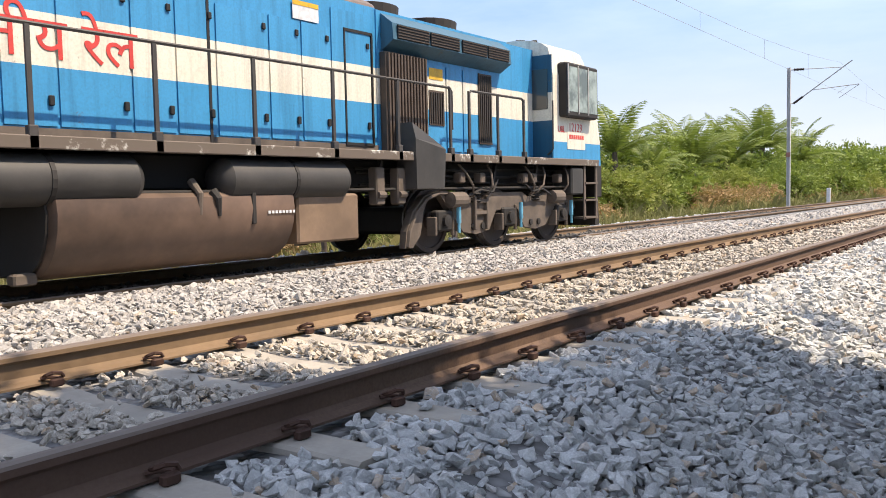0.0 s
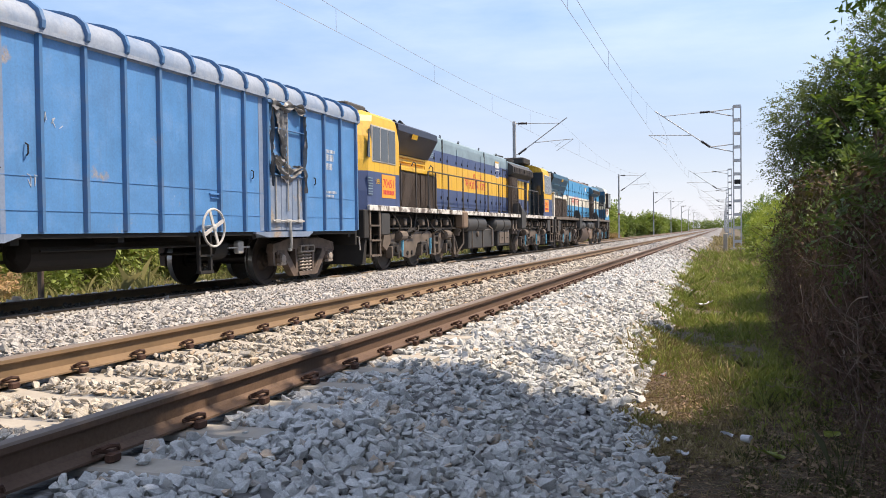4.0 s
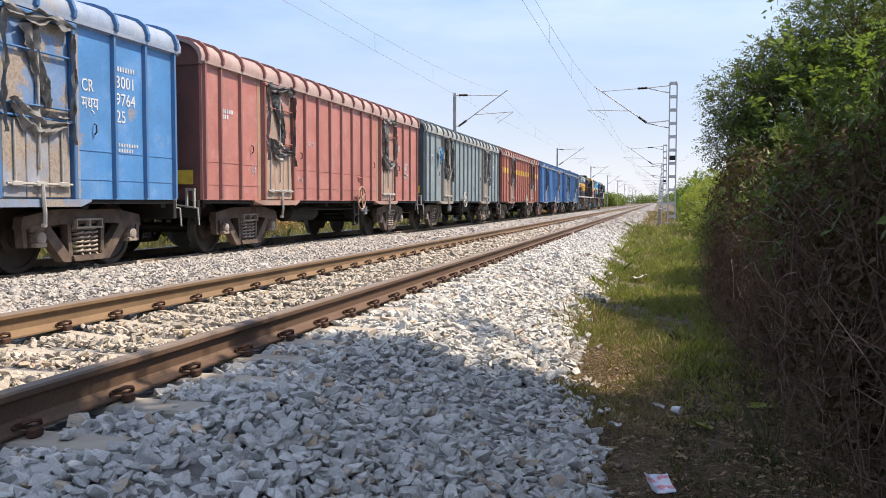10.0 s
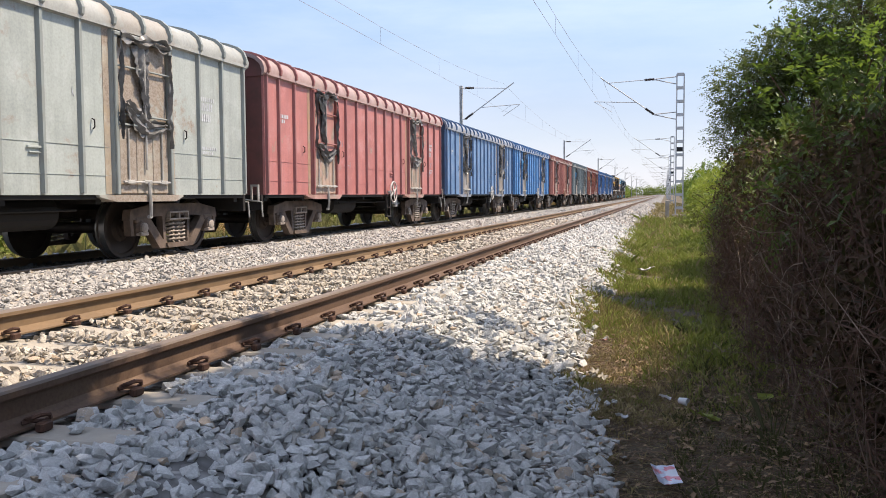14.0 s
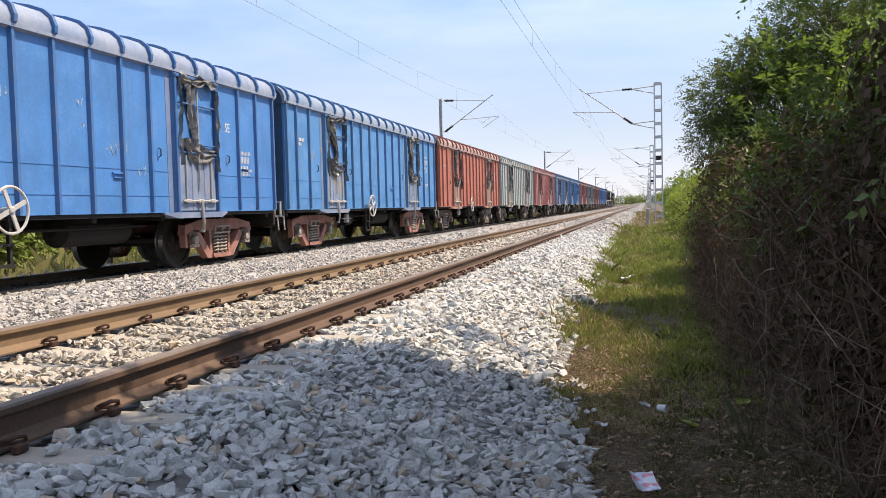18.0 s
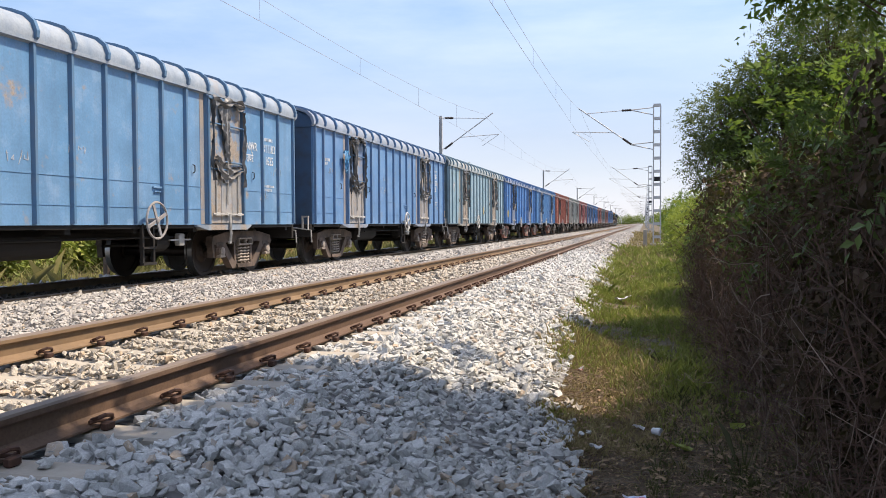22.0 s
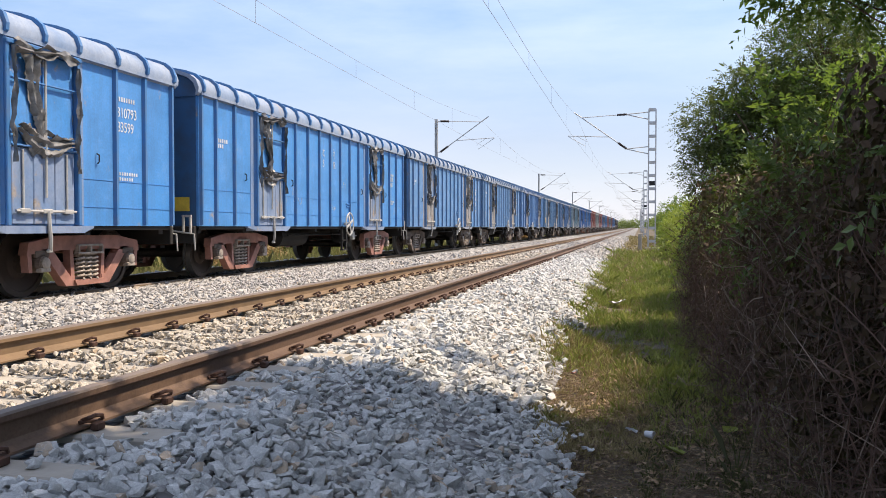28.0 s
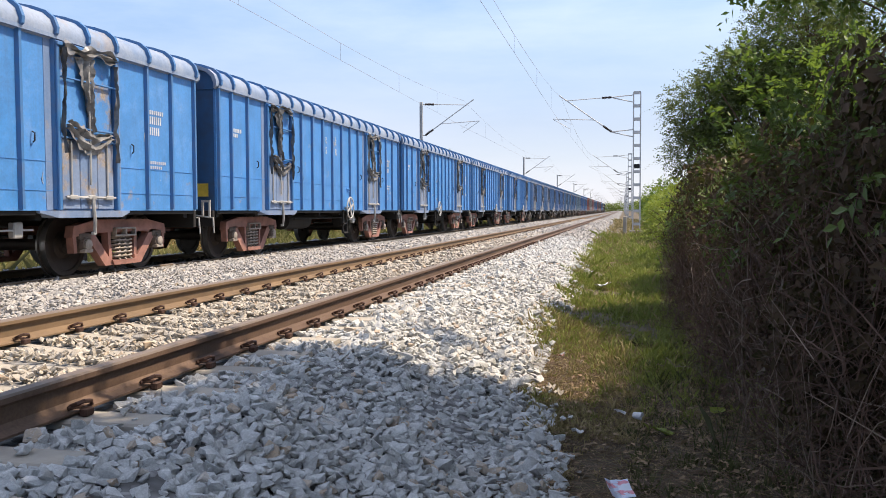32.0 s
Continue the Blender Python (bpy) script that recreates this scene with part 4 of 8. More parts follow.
# wagons coupled the other way round: their brake gear lies mirrored
TURNED = (3, 8, 9, 10, 11, 12, 15, 20)
TURN = {"hand_wheel": -2.13, "brake_stand": -2.13, "air_reservoir": 2.7, "brake_cylinder": -3.65, "control_valve": -4.55}
first = build_wagon()
wagons = []
for i, (rgb, rust, words, odd) in enumerate(TRAIN):
    w = first if i == 0 else copy_thing(first, pose(0, 0, 0))
    tagged(w, f"{words} covered wagon, torn door sheets", "wagon", "wagons of the goods train")
    wagons.append(w)
rnd = random.Random(4)
for i, w in enumerate(wagons):
    rgb, rust, words, odd = TRAIN[i]
    doors = [o for o in w.children if o.name.split(".")[0] == "door" and min(v.co.x for v in o.data.vertices) > 0]
    for d, door in enumerate(doors):
        yc = -WD + DOORS[d]
        a, b, c, e = TARPS[(i * 2 + d) % 4]
        part("torn_sheet", a, None, door, "torn grey plastic sheet", at=pose(HW + 0.04, yc + rnd.uniform(-0.15, 0.05), 3.12, rnd.uniform(-6, 6)))
        part("torn_sheet", b, None, door, "torn grey plastic sheet", at=pose(HW + 0.05, yc, 2.05 + rnd.uniform(-0.08, 0.08), rnd.uniform(-6, 6)))
        part("torn_sheet", c, None, door, "torn grey plastic sheet", at=pose(HW + 0.08, yc + 0.60, 3.0))
        part("torn_sheet", TARPS[(i + d + 1) % 4][2], None, door, "torn grey plastic sheet", at=pose(HW + 0.08, yc - 0.62, 3.08))
        part("torn_sheet", e, None, door, "torn grey plastic sheet", at=pose(HW + 0.09, yc, 3.20))
    if i in (5, 13, 3):
        part("torn_sheet", TARP_BLUE, None, w, "torn blue plastic sheet", at=pose(HW + 0.03, -WL + (1.75 if i == 3 else 2.0), 2.85))
    if i == 12:
        part("yellow_mark", G().box(HW + 0.004, HW + 0.007, -6.05, -5.65, 1.38, 1.72), M["yellow"], w, "yellow painted block")
    if i in (11, 14):
        part("yellow_mark", G().lathe([(0, 0.02), (0, 0.21), (0.003, 0.21), (0.003, 0.02)], HW + 0.006, -WL + 1.2, 1.50, 20), M["yellow"], w, "yellow painted spot")
    if i == 2:
        for p, q in zip(RIBS[:-1], RIBS[1:]):
            if not any(abs((p + q) / 2 - d) < 0.8 for d in DOORS):
                part("colour_band", G().box(HW + 0.002, HW + 0.006, -WD + p + 0.05, -WD + q - 0.05, 2.42, 2.68), M["yellow"], w, "yellow painted band")
    for j, y in enumerate((-2.2, -12.9)):
        if i in (1, 4, 6, 15, 16, 17, 18, 19, 20, 21) or i % 3 == 0:
            part("end_mark", G().box(1.10 if j else -1.45, 1.45 if j else -1.10, *((-WL - 0.066, -WL - 0.061) if j else (0.061, 0.066)), 1.20, 1.45), M["yellow"], w, "yellow painted block")
    for body in WRITING.get(i, ()):
        part("lettering", text_mesh(body, 0.24, M["white"]), None, w, "white stencilled letters", at=on_side(HW + 0.006, -2.30 if "\n" in body else -2.1, 2.42) @ Matrix.Diagonal((0.82, 1, 1, 1)))
    if i in (18, 19, 21):
        for body, yy in (("द\nS", -7.30), ("रे\nR", -6.55)):
            part("lettering", text_mesh(body, 0.26, M["number"]), None, w, "faded white painted letters", at=on_side(HW + 0.006, yy, 2.68))
    if i == 16:
        part("lettering", text_mesh("RETURN\n  7.28", 0.18, M["white"]), None, w, "white stencilled figures", at=on_side(HW + 0.006, -12.68, 2.62) @ Matrix.Diagonal((0.72, 1, 1, 1)))
    if i == 3:
        part("lettering", text_mesh("3N7", 0.26, M["chalk"]), None, w, "faint chalked letters", at=on_side(HW + 0.006, -12.68, 2.30) @ Matrix.Diagonal((0.8, 1, 1, 1)))
    # number rows that are plain bars, and faint chalk marks
    ng = G()
    y = -1.50
    dz = -0.50 if i in WRITING and "\n" not in WRITING[i][0] else (-0.62 if i == 2 else 0.0)
    if i in FIGURES:
        body, zf = FIGURES[i]
        part("lettering", text_mesh(body, 0.25 if i not in (2, 19) else 0.22, M["white"]), None, w, "white stencilled figures", at=on_side(HW + 0.006, -1.55, zf) @ Matrix.Diagonal((0.78 if i in (2, 10, 14, 19) else 0.95, 1, 1, 1)))
    for z, n, h in ((2.52, 7, 0.07), (2.36, 6, 0.13), (2.18, 5, 0.13), (1.70, 8, 0.05), (1.62, 6, 0.05)):
        if i in FIGURES and z in (2.36, 2.18):
            continue
        if i in FIGURES and z == 2.52:
            z = FIGURES[i][1] + 0.24 - dz
        for c in range(n):
            ng.box(HW + 0.004, HW + 0.007, y + c * 0.062, y + c * 0.062 + 0.034, z + (dz if z > 2 else 0), z + (dz if z > 2 else 0) + h)
    part("number_bars", ng, M["number"], w, "white stencilled figures")
    ng = G()
    for z, n in ((2.50, 6), (2.40, 4)) if i != 16 else ((1.62, 5), (1.54, 4)):
        for c in range(n):
            ng.box(HW + 0.004, HW + 0.007, -12.75 + c * 0.085, -12.75 + c * 0.085 + 0.055, z, z + 0.075)
    part("stencil_bars", ng, M["number"], w, "small white stencilled marks")
    for c in range(rnd.randint(5, 9)):
        y, z = rnd.uniform(-12.4, -1.0), rnd.uniform(1.3, 2.7)
        if min(abs(y + WD - d) for d in DOORS) < 0.9:
            continue
        kg = G()
        for q in range(rnd.randint(2, 5)):
            pts = [(HW + 0.004, y + q * 0.11 + rnd.uniform(0, 0.09), z + rnd.uniform(-0.10, 0.10)) for _ in range(rnd.randint(3, 5))]
            for p0, p1 in zip(pts, pts[1:]):
                if (Vector(p1) - Vector(p0)).length > 0.03:
                    kg.bar(p0, p1, 0.004, 0.009)
        part("chalk_mark", kg, M["chalk"], w, "chalk scribbles")
    col = (*rgb, rust)
    if i in (3, 4, 5, 6, 7, 8, 12, 13, 14, 16, 17):
        for o in w.children_recursive:
            base = o.name.split(".")[0]
            if base in ("door_jamb", "door_flap", "door"):
                o.material_slots[0].link = 'OBJECT'
                o.material_slots[0].material = {"door_jamb": M["jamb_rust"], "door_flap": M["flap_rust"], "door": M["door_worn"]}[base]
    for o in w.children_recursive:
        o.color = col
        if i in (4, 14) and o.name.split(".")[0] in ("hand_wheel", "spoke", "hub"):
            o.material_slots[0].link = 'OBJECT'
            o.material_slots[0].material = M["jamb_rust"]
        if o.name.split(".")[0] in ("side_frame", "bolster") and i >= 18 or (i in (1, 10, 11, 18, 20) and o.name.split(".")[0] in ("side_frame", "bolster")):
            o.material_slots[0].link = 'OBJECT'
            o.material_slots[0].material = M["bogie_red"]
    for o in w.children:
        base = o.name.split(".")[0]
        if base != "bogie":
            o.location.z += 0.07
        if i in TURNED and base in TURN:
            o.location.y += TURN[base]

# ---- locomotives ----


def loco_paint(name, c):
    """Weathered locomotive enamel: chalky fading, rain streaks, soot and chipped spots."""
    m = Mat(name, 0.45)
    big, fine = m.noise(1.1, 5), m.noise(32, 3)
    streak = m.noise(1.2, 4, 0.65, (8, 8, 0.5))
    col = m.mix(m.ramp(big, (0.35, 0.0), (0.7, 0.35)), c, [min(0.8, 1.3 * x + 0.012) for x in c])
    col = m.mix(m.ramp(streak, (0.48, 0.0), (0.78, 0.5)), col, [x * 0.30 for x in c])
    col = m.mix(m.ramp(m.noise(3.2, 7, 0.75), (0.63, 0.0), (0.68, 0.65)), col, (0.10, 0.085, 0.07))
    col = m.mix(m.ramp(fine, (0.42, 0.0), (0.7, 0.18)), col, (0.04, 0.04, 0.04))
    m.color(col).rough(m.math('ADD', m.math('MULTIPLY', big, 0.3), 0.34)).bump(m.mix(0.3, big, fine), 0.2, 0.015)
    return m.m


M["sky_blue"] = loco_paint("sky blue enamel", (0.035, 0.255, 0.500))
# darker sky blue: soot plus the shade of flare and rear wall
M["sooty_shaded_blue"] = loco_paint("sooty blue enamel", (0.010, 0.078, 0.145))
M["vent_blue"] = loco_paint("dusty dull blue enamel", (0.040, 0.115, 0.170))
# darker navy: soot plus the shade of the down-facing flare
M["sooty_shaded_navy"] = loco_paint("sooty navy enamel", (0.010, 0.015, 0.036))
M["cream"] = loco_paint("cream enamel", (0.700, 0.650, 0.540))
M["navy"] = loco_paint("navy blue enamel", (0.040, 0.066, 0.165))
M["gold"] = loco_paint("golden yellow enamel", (0.640, 0.370, 0.020))
M["roof_grey"] = plain("blue grey roof paint", (0.190, 0.270, 0.320), 0.6, 0, 0.25, 2.0)
M["roof_red"] = plain("rusty brown roof dirt", (0.150, 0.120, 0.110), 0.8, 0, 0.35, 3.0)
M["grime"] = plain("brown brake dust", (0.120, 0.095, 0.076), 0.85, 0, 0.4, 3.0)
M["grime_dark"] = plain("oily dark grime", (0.022, 0.019, 0.017), 0.75, 0, 0.45, 3.0)
M["tank_rust"] = plain("dusty rusty tank", (0.130, 0.084, 0.060), 0.55, 0, 0.75, 0.9)
M["tank_box"] = plain("tan dusty steel box", (0.185, 0.125, 0.082), 0.7, 0, 0.35, 1.5)
M["tank_grey"] = plain("dark grey air tank", (0.043, 0.040, 0.037), 0.6, 0, 0.4, 2.0)
M["grille"] = plain("brown radiator grille", (0.080, 0.058, 0.044), 0.7, 0.1, 0.3, 4.0)
g = Mat("worn white edge paint", 0.7)
g.color(g.mix(g.ramp(g.noise(3.5, 6, 0.7, (1, 1, 1)), (0.44, 0.0), (0.54, 1.0)), (0.11, 0.09, 0.075), (0.62, 0.60, 0.56)))
M["edge"] = g.m
g = Mat("edge paint nearly gone", 0.75)
g.color(g.mix(g.ramp(g.noise(2.2, 6, 0.75, (1, 1, 1)), (0.56, 0.0), (0.64, 1.0)), (0.12, 0.095, 0.075), (0.58, 0.56, 0.51)))
M["edge_bare"] = g.m
M["black"] = plain("matt black paint", (0.012, 0.012, 0.013), 0.8, 0, 0.3, 4.0)
M["rail_paint"] = plain("dark handrail", (0.050, 0.045, 0.042), 0.6, 0.1, 0.3, 5.0)
M["red_paint"] = plain("red sign paint", (0.560, 0.050, 0.040), 0.5, 0, 0.2, 6.0)
M["orange"] = plain("orange number panel", (0.860, 0.330, 0.020), 0.5, 0, 0.12, 6.0)
M["damper"] = plain("light blue damper", (0.130, 0.400, 0.560), 0.5, 0, 0.2, 8.0)
# near-black colour carries the shade of the inset cab doorway
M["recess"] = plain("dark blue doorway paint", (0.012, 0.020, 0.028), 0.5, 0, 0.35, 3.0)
gm = Mat("cab window glass", 0.08)
gm.color((0.045, 0.052, 0.055))
gm.b.inputs["Specular IOR Level"].default_value = 0.8
M["glass"] = gm.m
# pale patches in the base colour stand in for sky reflections
gm = Mat("dusty cab window glass", 0.12)
gm.color(gm.mix(gm.ramp(gm.noise(2.5, 4), (0.4, 0.0), (0.6, 1.0)), (0.10, 0.125, 0.115), (0.30, 0.36, 0.33)))
M["glass_pale"] = gm.m
WHEEL_BIG = wheel_mesh(0.53)


def band(me, cuts):
    """Paints a mesh's faces by their height: cuts are the upper limits of the material slots."""
    for p in me.polygons:
        p.material_index = next((i for i, c in enumerate(cuts) if p.center.z < c), len(cuts))
    return me


def banded(x0, x1, y0, y1, z0, z1, cuts, mats, name, top=None):
    levels = sorted({z0, z1, *[c for c in cuts if z0 < c < z1]})
    gg = G().loft([[(x0, y0, z), (x1, y0, z), (x1, y1, z), (x0, y1, z)] for z in levels])
    return band(gg.mesh(name, mats), cuts)


def loco_bogie(parent, axles, flip):
    b = new("bogie")
    b.parent = parent
    ym = axles[1]
    for s in (1, -1):
        gg = G()
        x0, x1 = sorted((s * 1.08, s * 1.20))
        top = 0.97
        out = [(ym + 2.75, 0.62), (ym + 2.65, 0.88), (ym + 1.65, top), (ym + 1.35, 0.90), (ym + 0.75, 0.88), (ym + 0.55, top), (ym - 0.55, top), (ym - 0.75, 0.88), (ym - 1.35, 0.90),
               (ym - 1.65, top), (ym - 2.65, 0.88), (ym - 2.75, 0.62), (ym - 2.50, 0.50), (ym - 2.30, 0.66), (ym - 1.85, 0.66), (ym - 1.45, 0.32), (ym - 1.05, 0.26), (ym - 0.62, 0.32), (ym - 0.38, 0.66), (ym + 0.38, 0.66), (ym + 0.62, 0.32), (ym + 1.05, 0.26),
               (ym + 1.45, 0.32), (ym + 1.85, 0.66), (ym + 2.30, 0.66), (ym + 2.50, 0.50)]
        e = 1 if flip else -1
        arc = [(ym + e * (2.05 + 0.56 * math.cos(t_)), 0.50 + 0.50 * math.sin(t_)) for t_ in (0.0, 0.35, 0.7, 1.05, 1.4)]
        inner = [(ym + e * q_, z_) for q_, z_ in ((1.65, 0.99), (2.15, 1.03), (2.55, 0.93), (2.85, 0.70), (3.02, 0.40), (3.06, 0.14), (2.86, 0.14), (2.66, 0.32))]
        low = [p_ for p_ in out if not (e * (p_[0] - ym) > 1.6 and (p_[1] > 0.75 or e * (p_[0] - ym) > 1.84))]
        i0 = next(i for i, p_ in enumerate(low) if e * (p_[0] - ym) < 1.6 and p_[1] > 0.85) if e > 0 else None
        ring = inner[::-1] if e > 0 else inner
        swept = (arc[::-1] + ring) if e > 0 else (ring + arc)
        if e > 0:
            out = swept + low
        else:
            k_ = max(i for i, p_ in enumerate(low) if p_[1] > 0.85) + 1
            out = low[:k_] + swept + low[k_:]
        gg.extrude(out, x0, x1)
        part("frame_rib", G().tube([(s * 1.215, ym + e * q_, z_) for q_, z_ in ((1.75, 0.96), (2.15, 0.98), (2.5, 0.89), (2.79, 0.67), (2.95, 0.40), (3.0, 0.16))], 0.035, 6), M["grime"], b)
        part("frame_bracket", G().box(*sorted((s * 1.20, s * 1.27)), ym + e * 0.95 - 0.22, ym + e * 0.95 - 0.16, 0.34, 0.92, 0.01).box(*sorted((s * 1.20, s * 1.27)), ym + e * 0.95 + 0.16, ym + e * 0.95 + 0.22, 0.34, 0.92, 0.01).box(*sorted((s * 1.20, s * 1.26)), ym + e * 0.95 - 0.2, ym + e * 0.95 + 0.2, 0.60, 0.66).box(*sorted((s * 1.20, s * 1.26)), ym + e * 0.95 - 0.2, ym + e * 0.95 + 0.2, 0.80, 0.86), M["grime"], b)
        part("bogie_frame", gg, M["grime"], b)
        for q in (1.0, -1.0):
            part("frame_boss", G().lathe([(0, 0.06), (0.03, 0.06), (0.035, 0.02)], s * 1.20, ym + q * 1.15, 0.40, 10).lathe([(0, 0.06), (0.03, 0.06), (0.035, 0.02)], s * 1.20, ym + q * 0.85, 0.40, 10), M["grime_dark"], b)
            part("rubber_spring", G().lathe([(0, 0.16), (0.03, 0.19), (0.06, 0.15), (0.09, 0.19), (0.12, 0.15), (0.15, 0.19), (0.18, 0.14)], s * 1.10, ym + q * 1.05, 0.80, 14, "z"), M["grime_dark"], b)
            part("brake_cylinder", G().lathe([(-0.22, 0.06), (-0.2, 0.13), (0.2, 0.13), (0.24, 0.06)], s * 1.28, ym + q * 1.75, 0.86, 12, "y"), M["grime"], b)
            part("brake_hose", G().tube([(s * 1.30, ym + q * 1.5, 0.90), (s * 1.34, ym + q * 1.1, 1.02), (s * 1.34, ym + q * 0.7, 0.98), (s * 1.25, ym + q * 0.4, 1.2)], 0.022, 6), M["grime_dark"], b)
        for a in axles:
            part("axle_box", G().box(*sorted((s * 1.10, s * 1.26)), a - 0.22, a + 0.22, 0.36, 0.70, 0.03).lathe([(0, 0.10), (0.06, 0.10), (0.07, 0.04)], s * 1.26, a, 0.53, 12), M["grime_dark"], b)
            part("damper", G().tube([(s * 1.30, a + 0.33, 0.32), (s * 1.30, a + 0.33, 0.50)], 0.025, 8).tube([(s * 1.30, a + 0.33, 0.48), (s * 1.30, a + 0.33, 0.78)], 0.04, 8),
                 M["damper"] if a != axles[0] or not flip else M["grime"], b, "light blue shock absorber")
            part("brake_rod", G().box(*sorted((s * 1.18, s * 1.24)), a + 0.24, a + 0.30, 0.28, 0.74, 0.01), M["grime"], b)
            part("brake_rod", G().box(*sorted((s * 1.12, s * 1.3)), a - 0.34, a - 0.28, 0.30, 0.60, 0.01), M["grime"], b)
    part("traction_motor", G().box(-0.75, 0.75, ym - 2.2, ym + 2.2, 0.30, 0.75, 0.06), M["grime_dark"], b)
    for a in axles:
        part("wheelset", WHEEL_BIG, None, b, "dark locomotive wheelset with worn treads", at=pose(0, a, 0.53))
    return b


def build_loco(two_cabs):
    lab = "blue and yellow two-cab diesel locomotive" if two_cabs else "blue and cream diesel locomotive, weathered"
    w = thing("diesel_locomotive", lab + " hauling the goods train", "locomotive", group="locomotives of the goods train")
    LEN = 21.4
    if two_cabs:
        cuts, mats = (2.18, 2.93, 3.28), [M["navy"], M["gold"], M["navy"], M["roof_grey"]]
        ccuts, cmats = (1.9, 2.0), [M["navy"], M["gold"], M["gold"]]
        ccuts = (2.25, 3.6)
    else:
        cuts, mats = (2.24, 2.76, 3.62), [M["sky_blue"], M["cream"], M["sky_blue"], M["roof_red"]]
        ccuts, cmats = (1.78, 3.9), [M["sky_blue"], M["cream"], M["cream"]]
    edge = M["white"] if two_cabs else M["pipe"]
    # frame and deck
    part("deck", G().box(-1.45, 1.45, -LEN + 0.3, -0.35, 1.42, 1.50), M["grime_dark"], w)
    for s in (1, -1):
        part("deck_edge", G().box(*sorted((s * 1.40, s * 1.475)), -LEN + 0.25, -0.3, 1.40, 1.53, 0.01), M["edge_bare"] if not two_cabs else M["edge"], w, "worn deck edge strip")
        part("side_sill", G().box(*sorted((s * 0.82, s * 0.94)), -LEN + 0.4, -0.5, 1.02, 1.41, 0.01), M["black"], w)
    part("main_frame", G().box(-0.8, 0.8, -LEN + 0.3, -0.3, 0.95, 1.41), M["grime_dark"], w)
    # long hood
    H, u0, u1, top = 0.95, 7.0, 20.6 if not two_cabs else 19.2, 3.74
    lv = sorted({1.5, *cuts, 3.0, 3.55})
    rings = []
    for z in lv:
        rings.append([(-H, -u1, z), (H, -u1, z), (H, -u0, z), (-H, -u0, z)])
    for z, xx in ((3.66, 0.93), (top, 0.80), (3.80, 0.45)):
        rings.append([(-xx, -u1, z), (xx, -u1, z), (xx, -u0, z), (-xx, -u0, z)])
    part("long_hood", band(G().loft(rings).mesh("long_hood", mats), cuts), None, w)
    u = 7.15
    n = 0
    while u < 15.8:
        wd = 0.56 if n % 3 else 0.84
        for s in (1, -1):
            d = part("hood_door", banded(*sorted((s * (H + 0.002), s * (H + 0.018))), -u - wd, -u, 1.66, 3.20 if n % 4 else 3.48, cuts, mats, "hood_door"), None, w)
            part("door_latch", G().box(*sorted((s * (H + 0.018), s * (H + 0.05))), -u - 0.10, -u - 0.04, 1.86, 1.96, 0.008), M["black"], d)
            part("door_latch", G().box(*sorted((s * (H + 0.018), s * (H + 0.045))), -u - 0.10, -u - 0.04, 3.0, 3.08, 0.008), M["black"], d)
        u += wd + 0.035
        n += 1
    for s in (1, -1):
        part("hood_seam", G().box(*sorted((s * (H + 0.001), s * (H + 0.026))), -14.72, -14.68, 1.52, 3.66), M["black"], w)
        part("hood_seam", G().box(*sorted((s * (H + 0.001), s * (H + 0.026))), -10.2, -10.16, 1.52, 3.66), M["black"], w)
        fr = G()
        for z0_, z1_, a_, b_ in ((1.62, 1.66, 7.12, 7.72), (3.20, 3.24, 7.12, 7.72), (1.62, 3.24, 7.10, 7.13), (1.62, 3.24, 7.71, 7.74)):
            fr.box(*sorted((s * (H + 0.004), s * (H + 0.03))), -b_, -a_, z0_, z1_)
        part("door_seal", fr, M["black"], w)
        lv_ = part("louvre", G().box(*sorted((s * (H + 0.002), s * (H + 0.02))), -16.6, -15.5, 3.0, 3.45), mats[2], w)
        for i in range(7):
            part("louvre_slat", G().bar((s * (H + 0.026), -16.55, 3.05 + i * 0.055), (s * (H + 0.026), -15.55, 3.05 + i * 0.055), 0.012, 0.03), M["roof_grey"] if two_cabs else M["black"], lv_)
    # blower cabinet between cab and hood with overhanging grilles
    c0, c1 = 3.2, 7.0
    part("blower_cabinet", banded(-0.97, 0.97, -c1, -c0, 1.5, 3.60, cuts, mats, "blower_cabinet"), None, w)
    part("cabinet_roof", G().loft([[(-0.9, -c1, 3.60), (0.9, -c1, 3.60), (0.9, -c0, 3.60), (-0.9, -c0, 3.60)], [(-0.6, -c1, 3.72), (0.6, -c1, 3.72), (0.6, -c0, 3.72), (-0.6, -c0, 3.72)]]), mats[3], w)
    for s in (1, -1):
        gg = G().loft([[(s * 0.98, -y, 3.02), (s * 1.22, -y, 3.16), (s * 1.20, -y, 3.40), (s * 0.98, -y, 3.56)] for y in (c1 - 0.1, c0 + 0.25)])
        part("vent_hood", gg, M["vent_blue"] if not two_cabs else M["tank_grey"], w, "overhanging vent housing")
        for a, b in ((c1 - 0.2, c1 - 1.0), (c1 - 1.05, c1 - 1.85), (c1 - 1.95, c1 - 2.7), (c1 - 2.75, c0 + 0.35)):
            gr = part("vent_grille", G().box(*sorted((s * 1.215, s * 1.235)), -a, -b, 3.18, 3.38), M["black"], w)
            for i in range(5):
                part("grille_bar", G().box(*sorted((s * 1.236, s * 1.246)), -a, -b, 3.19 + i * 0.042, 3.20 + i * 0.042), M["grille"], gr)
        rad = part("side_radiator", G().box(*sorted((s * 0.975, s * 1.10)), -c1 + 0.05, -c1 + 1.10, 1.52, 3.0, 0.01), M["grille"], w)
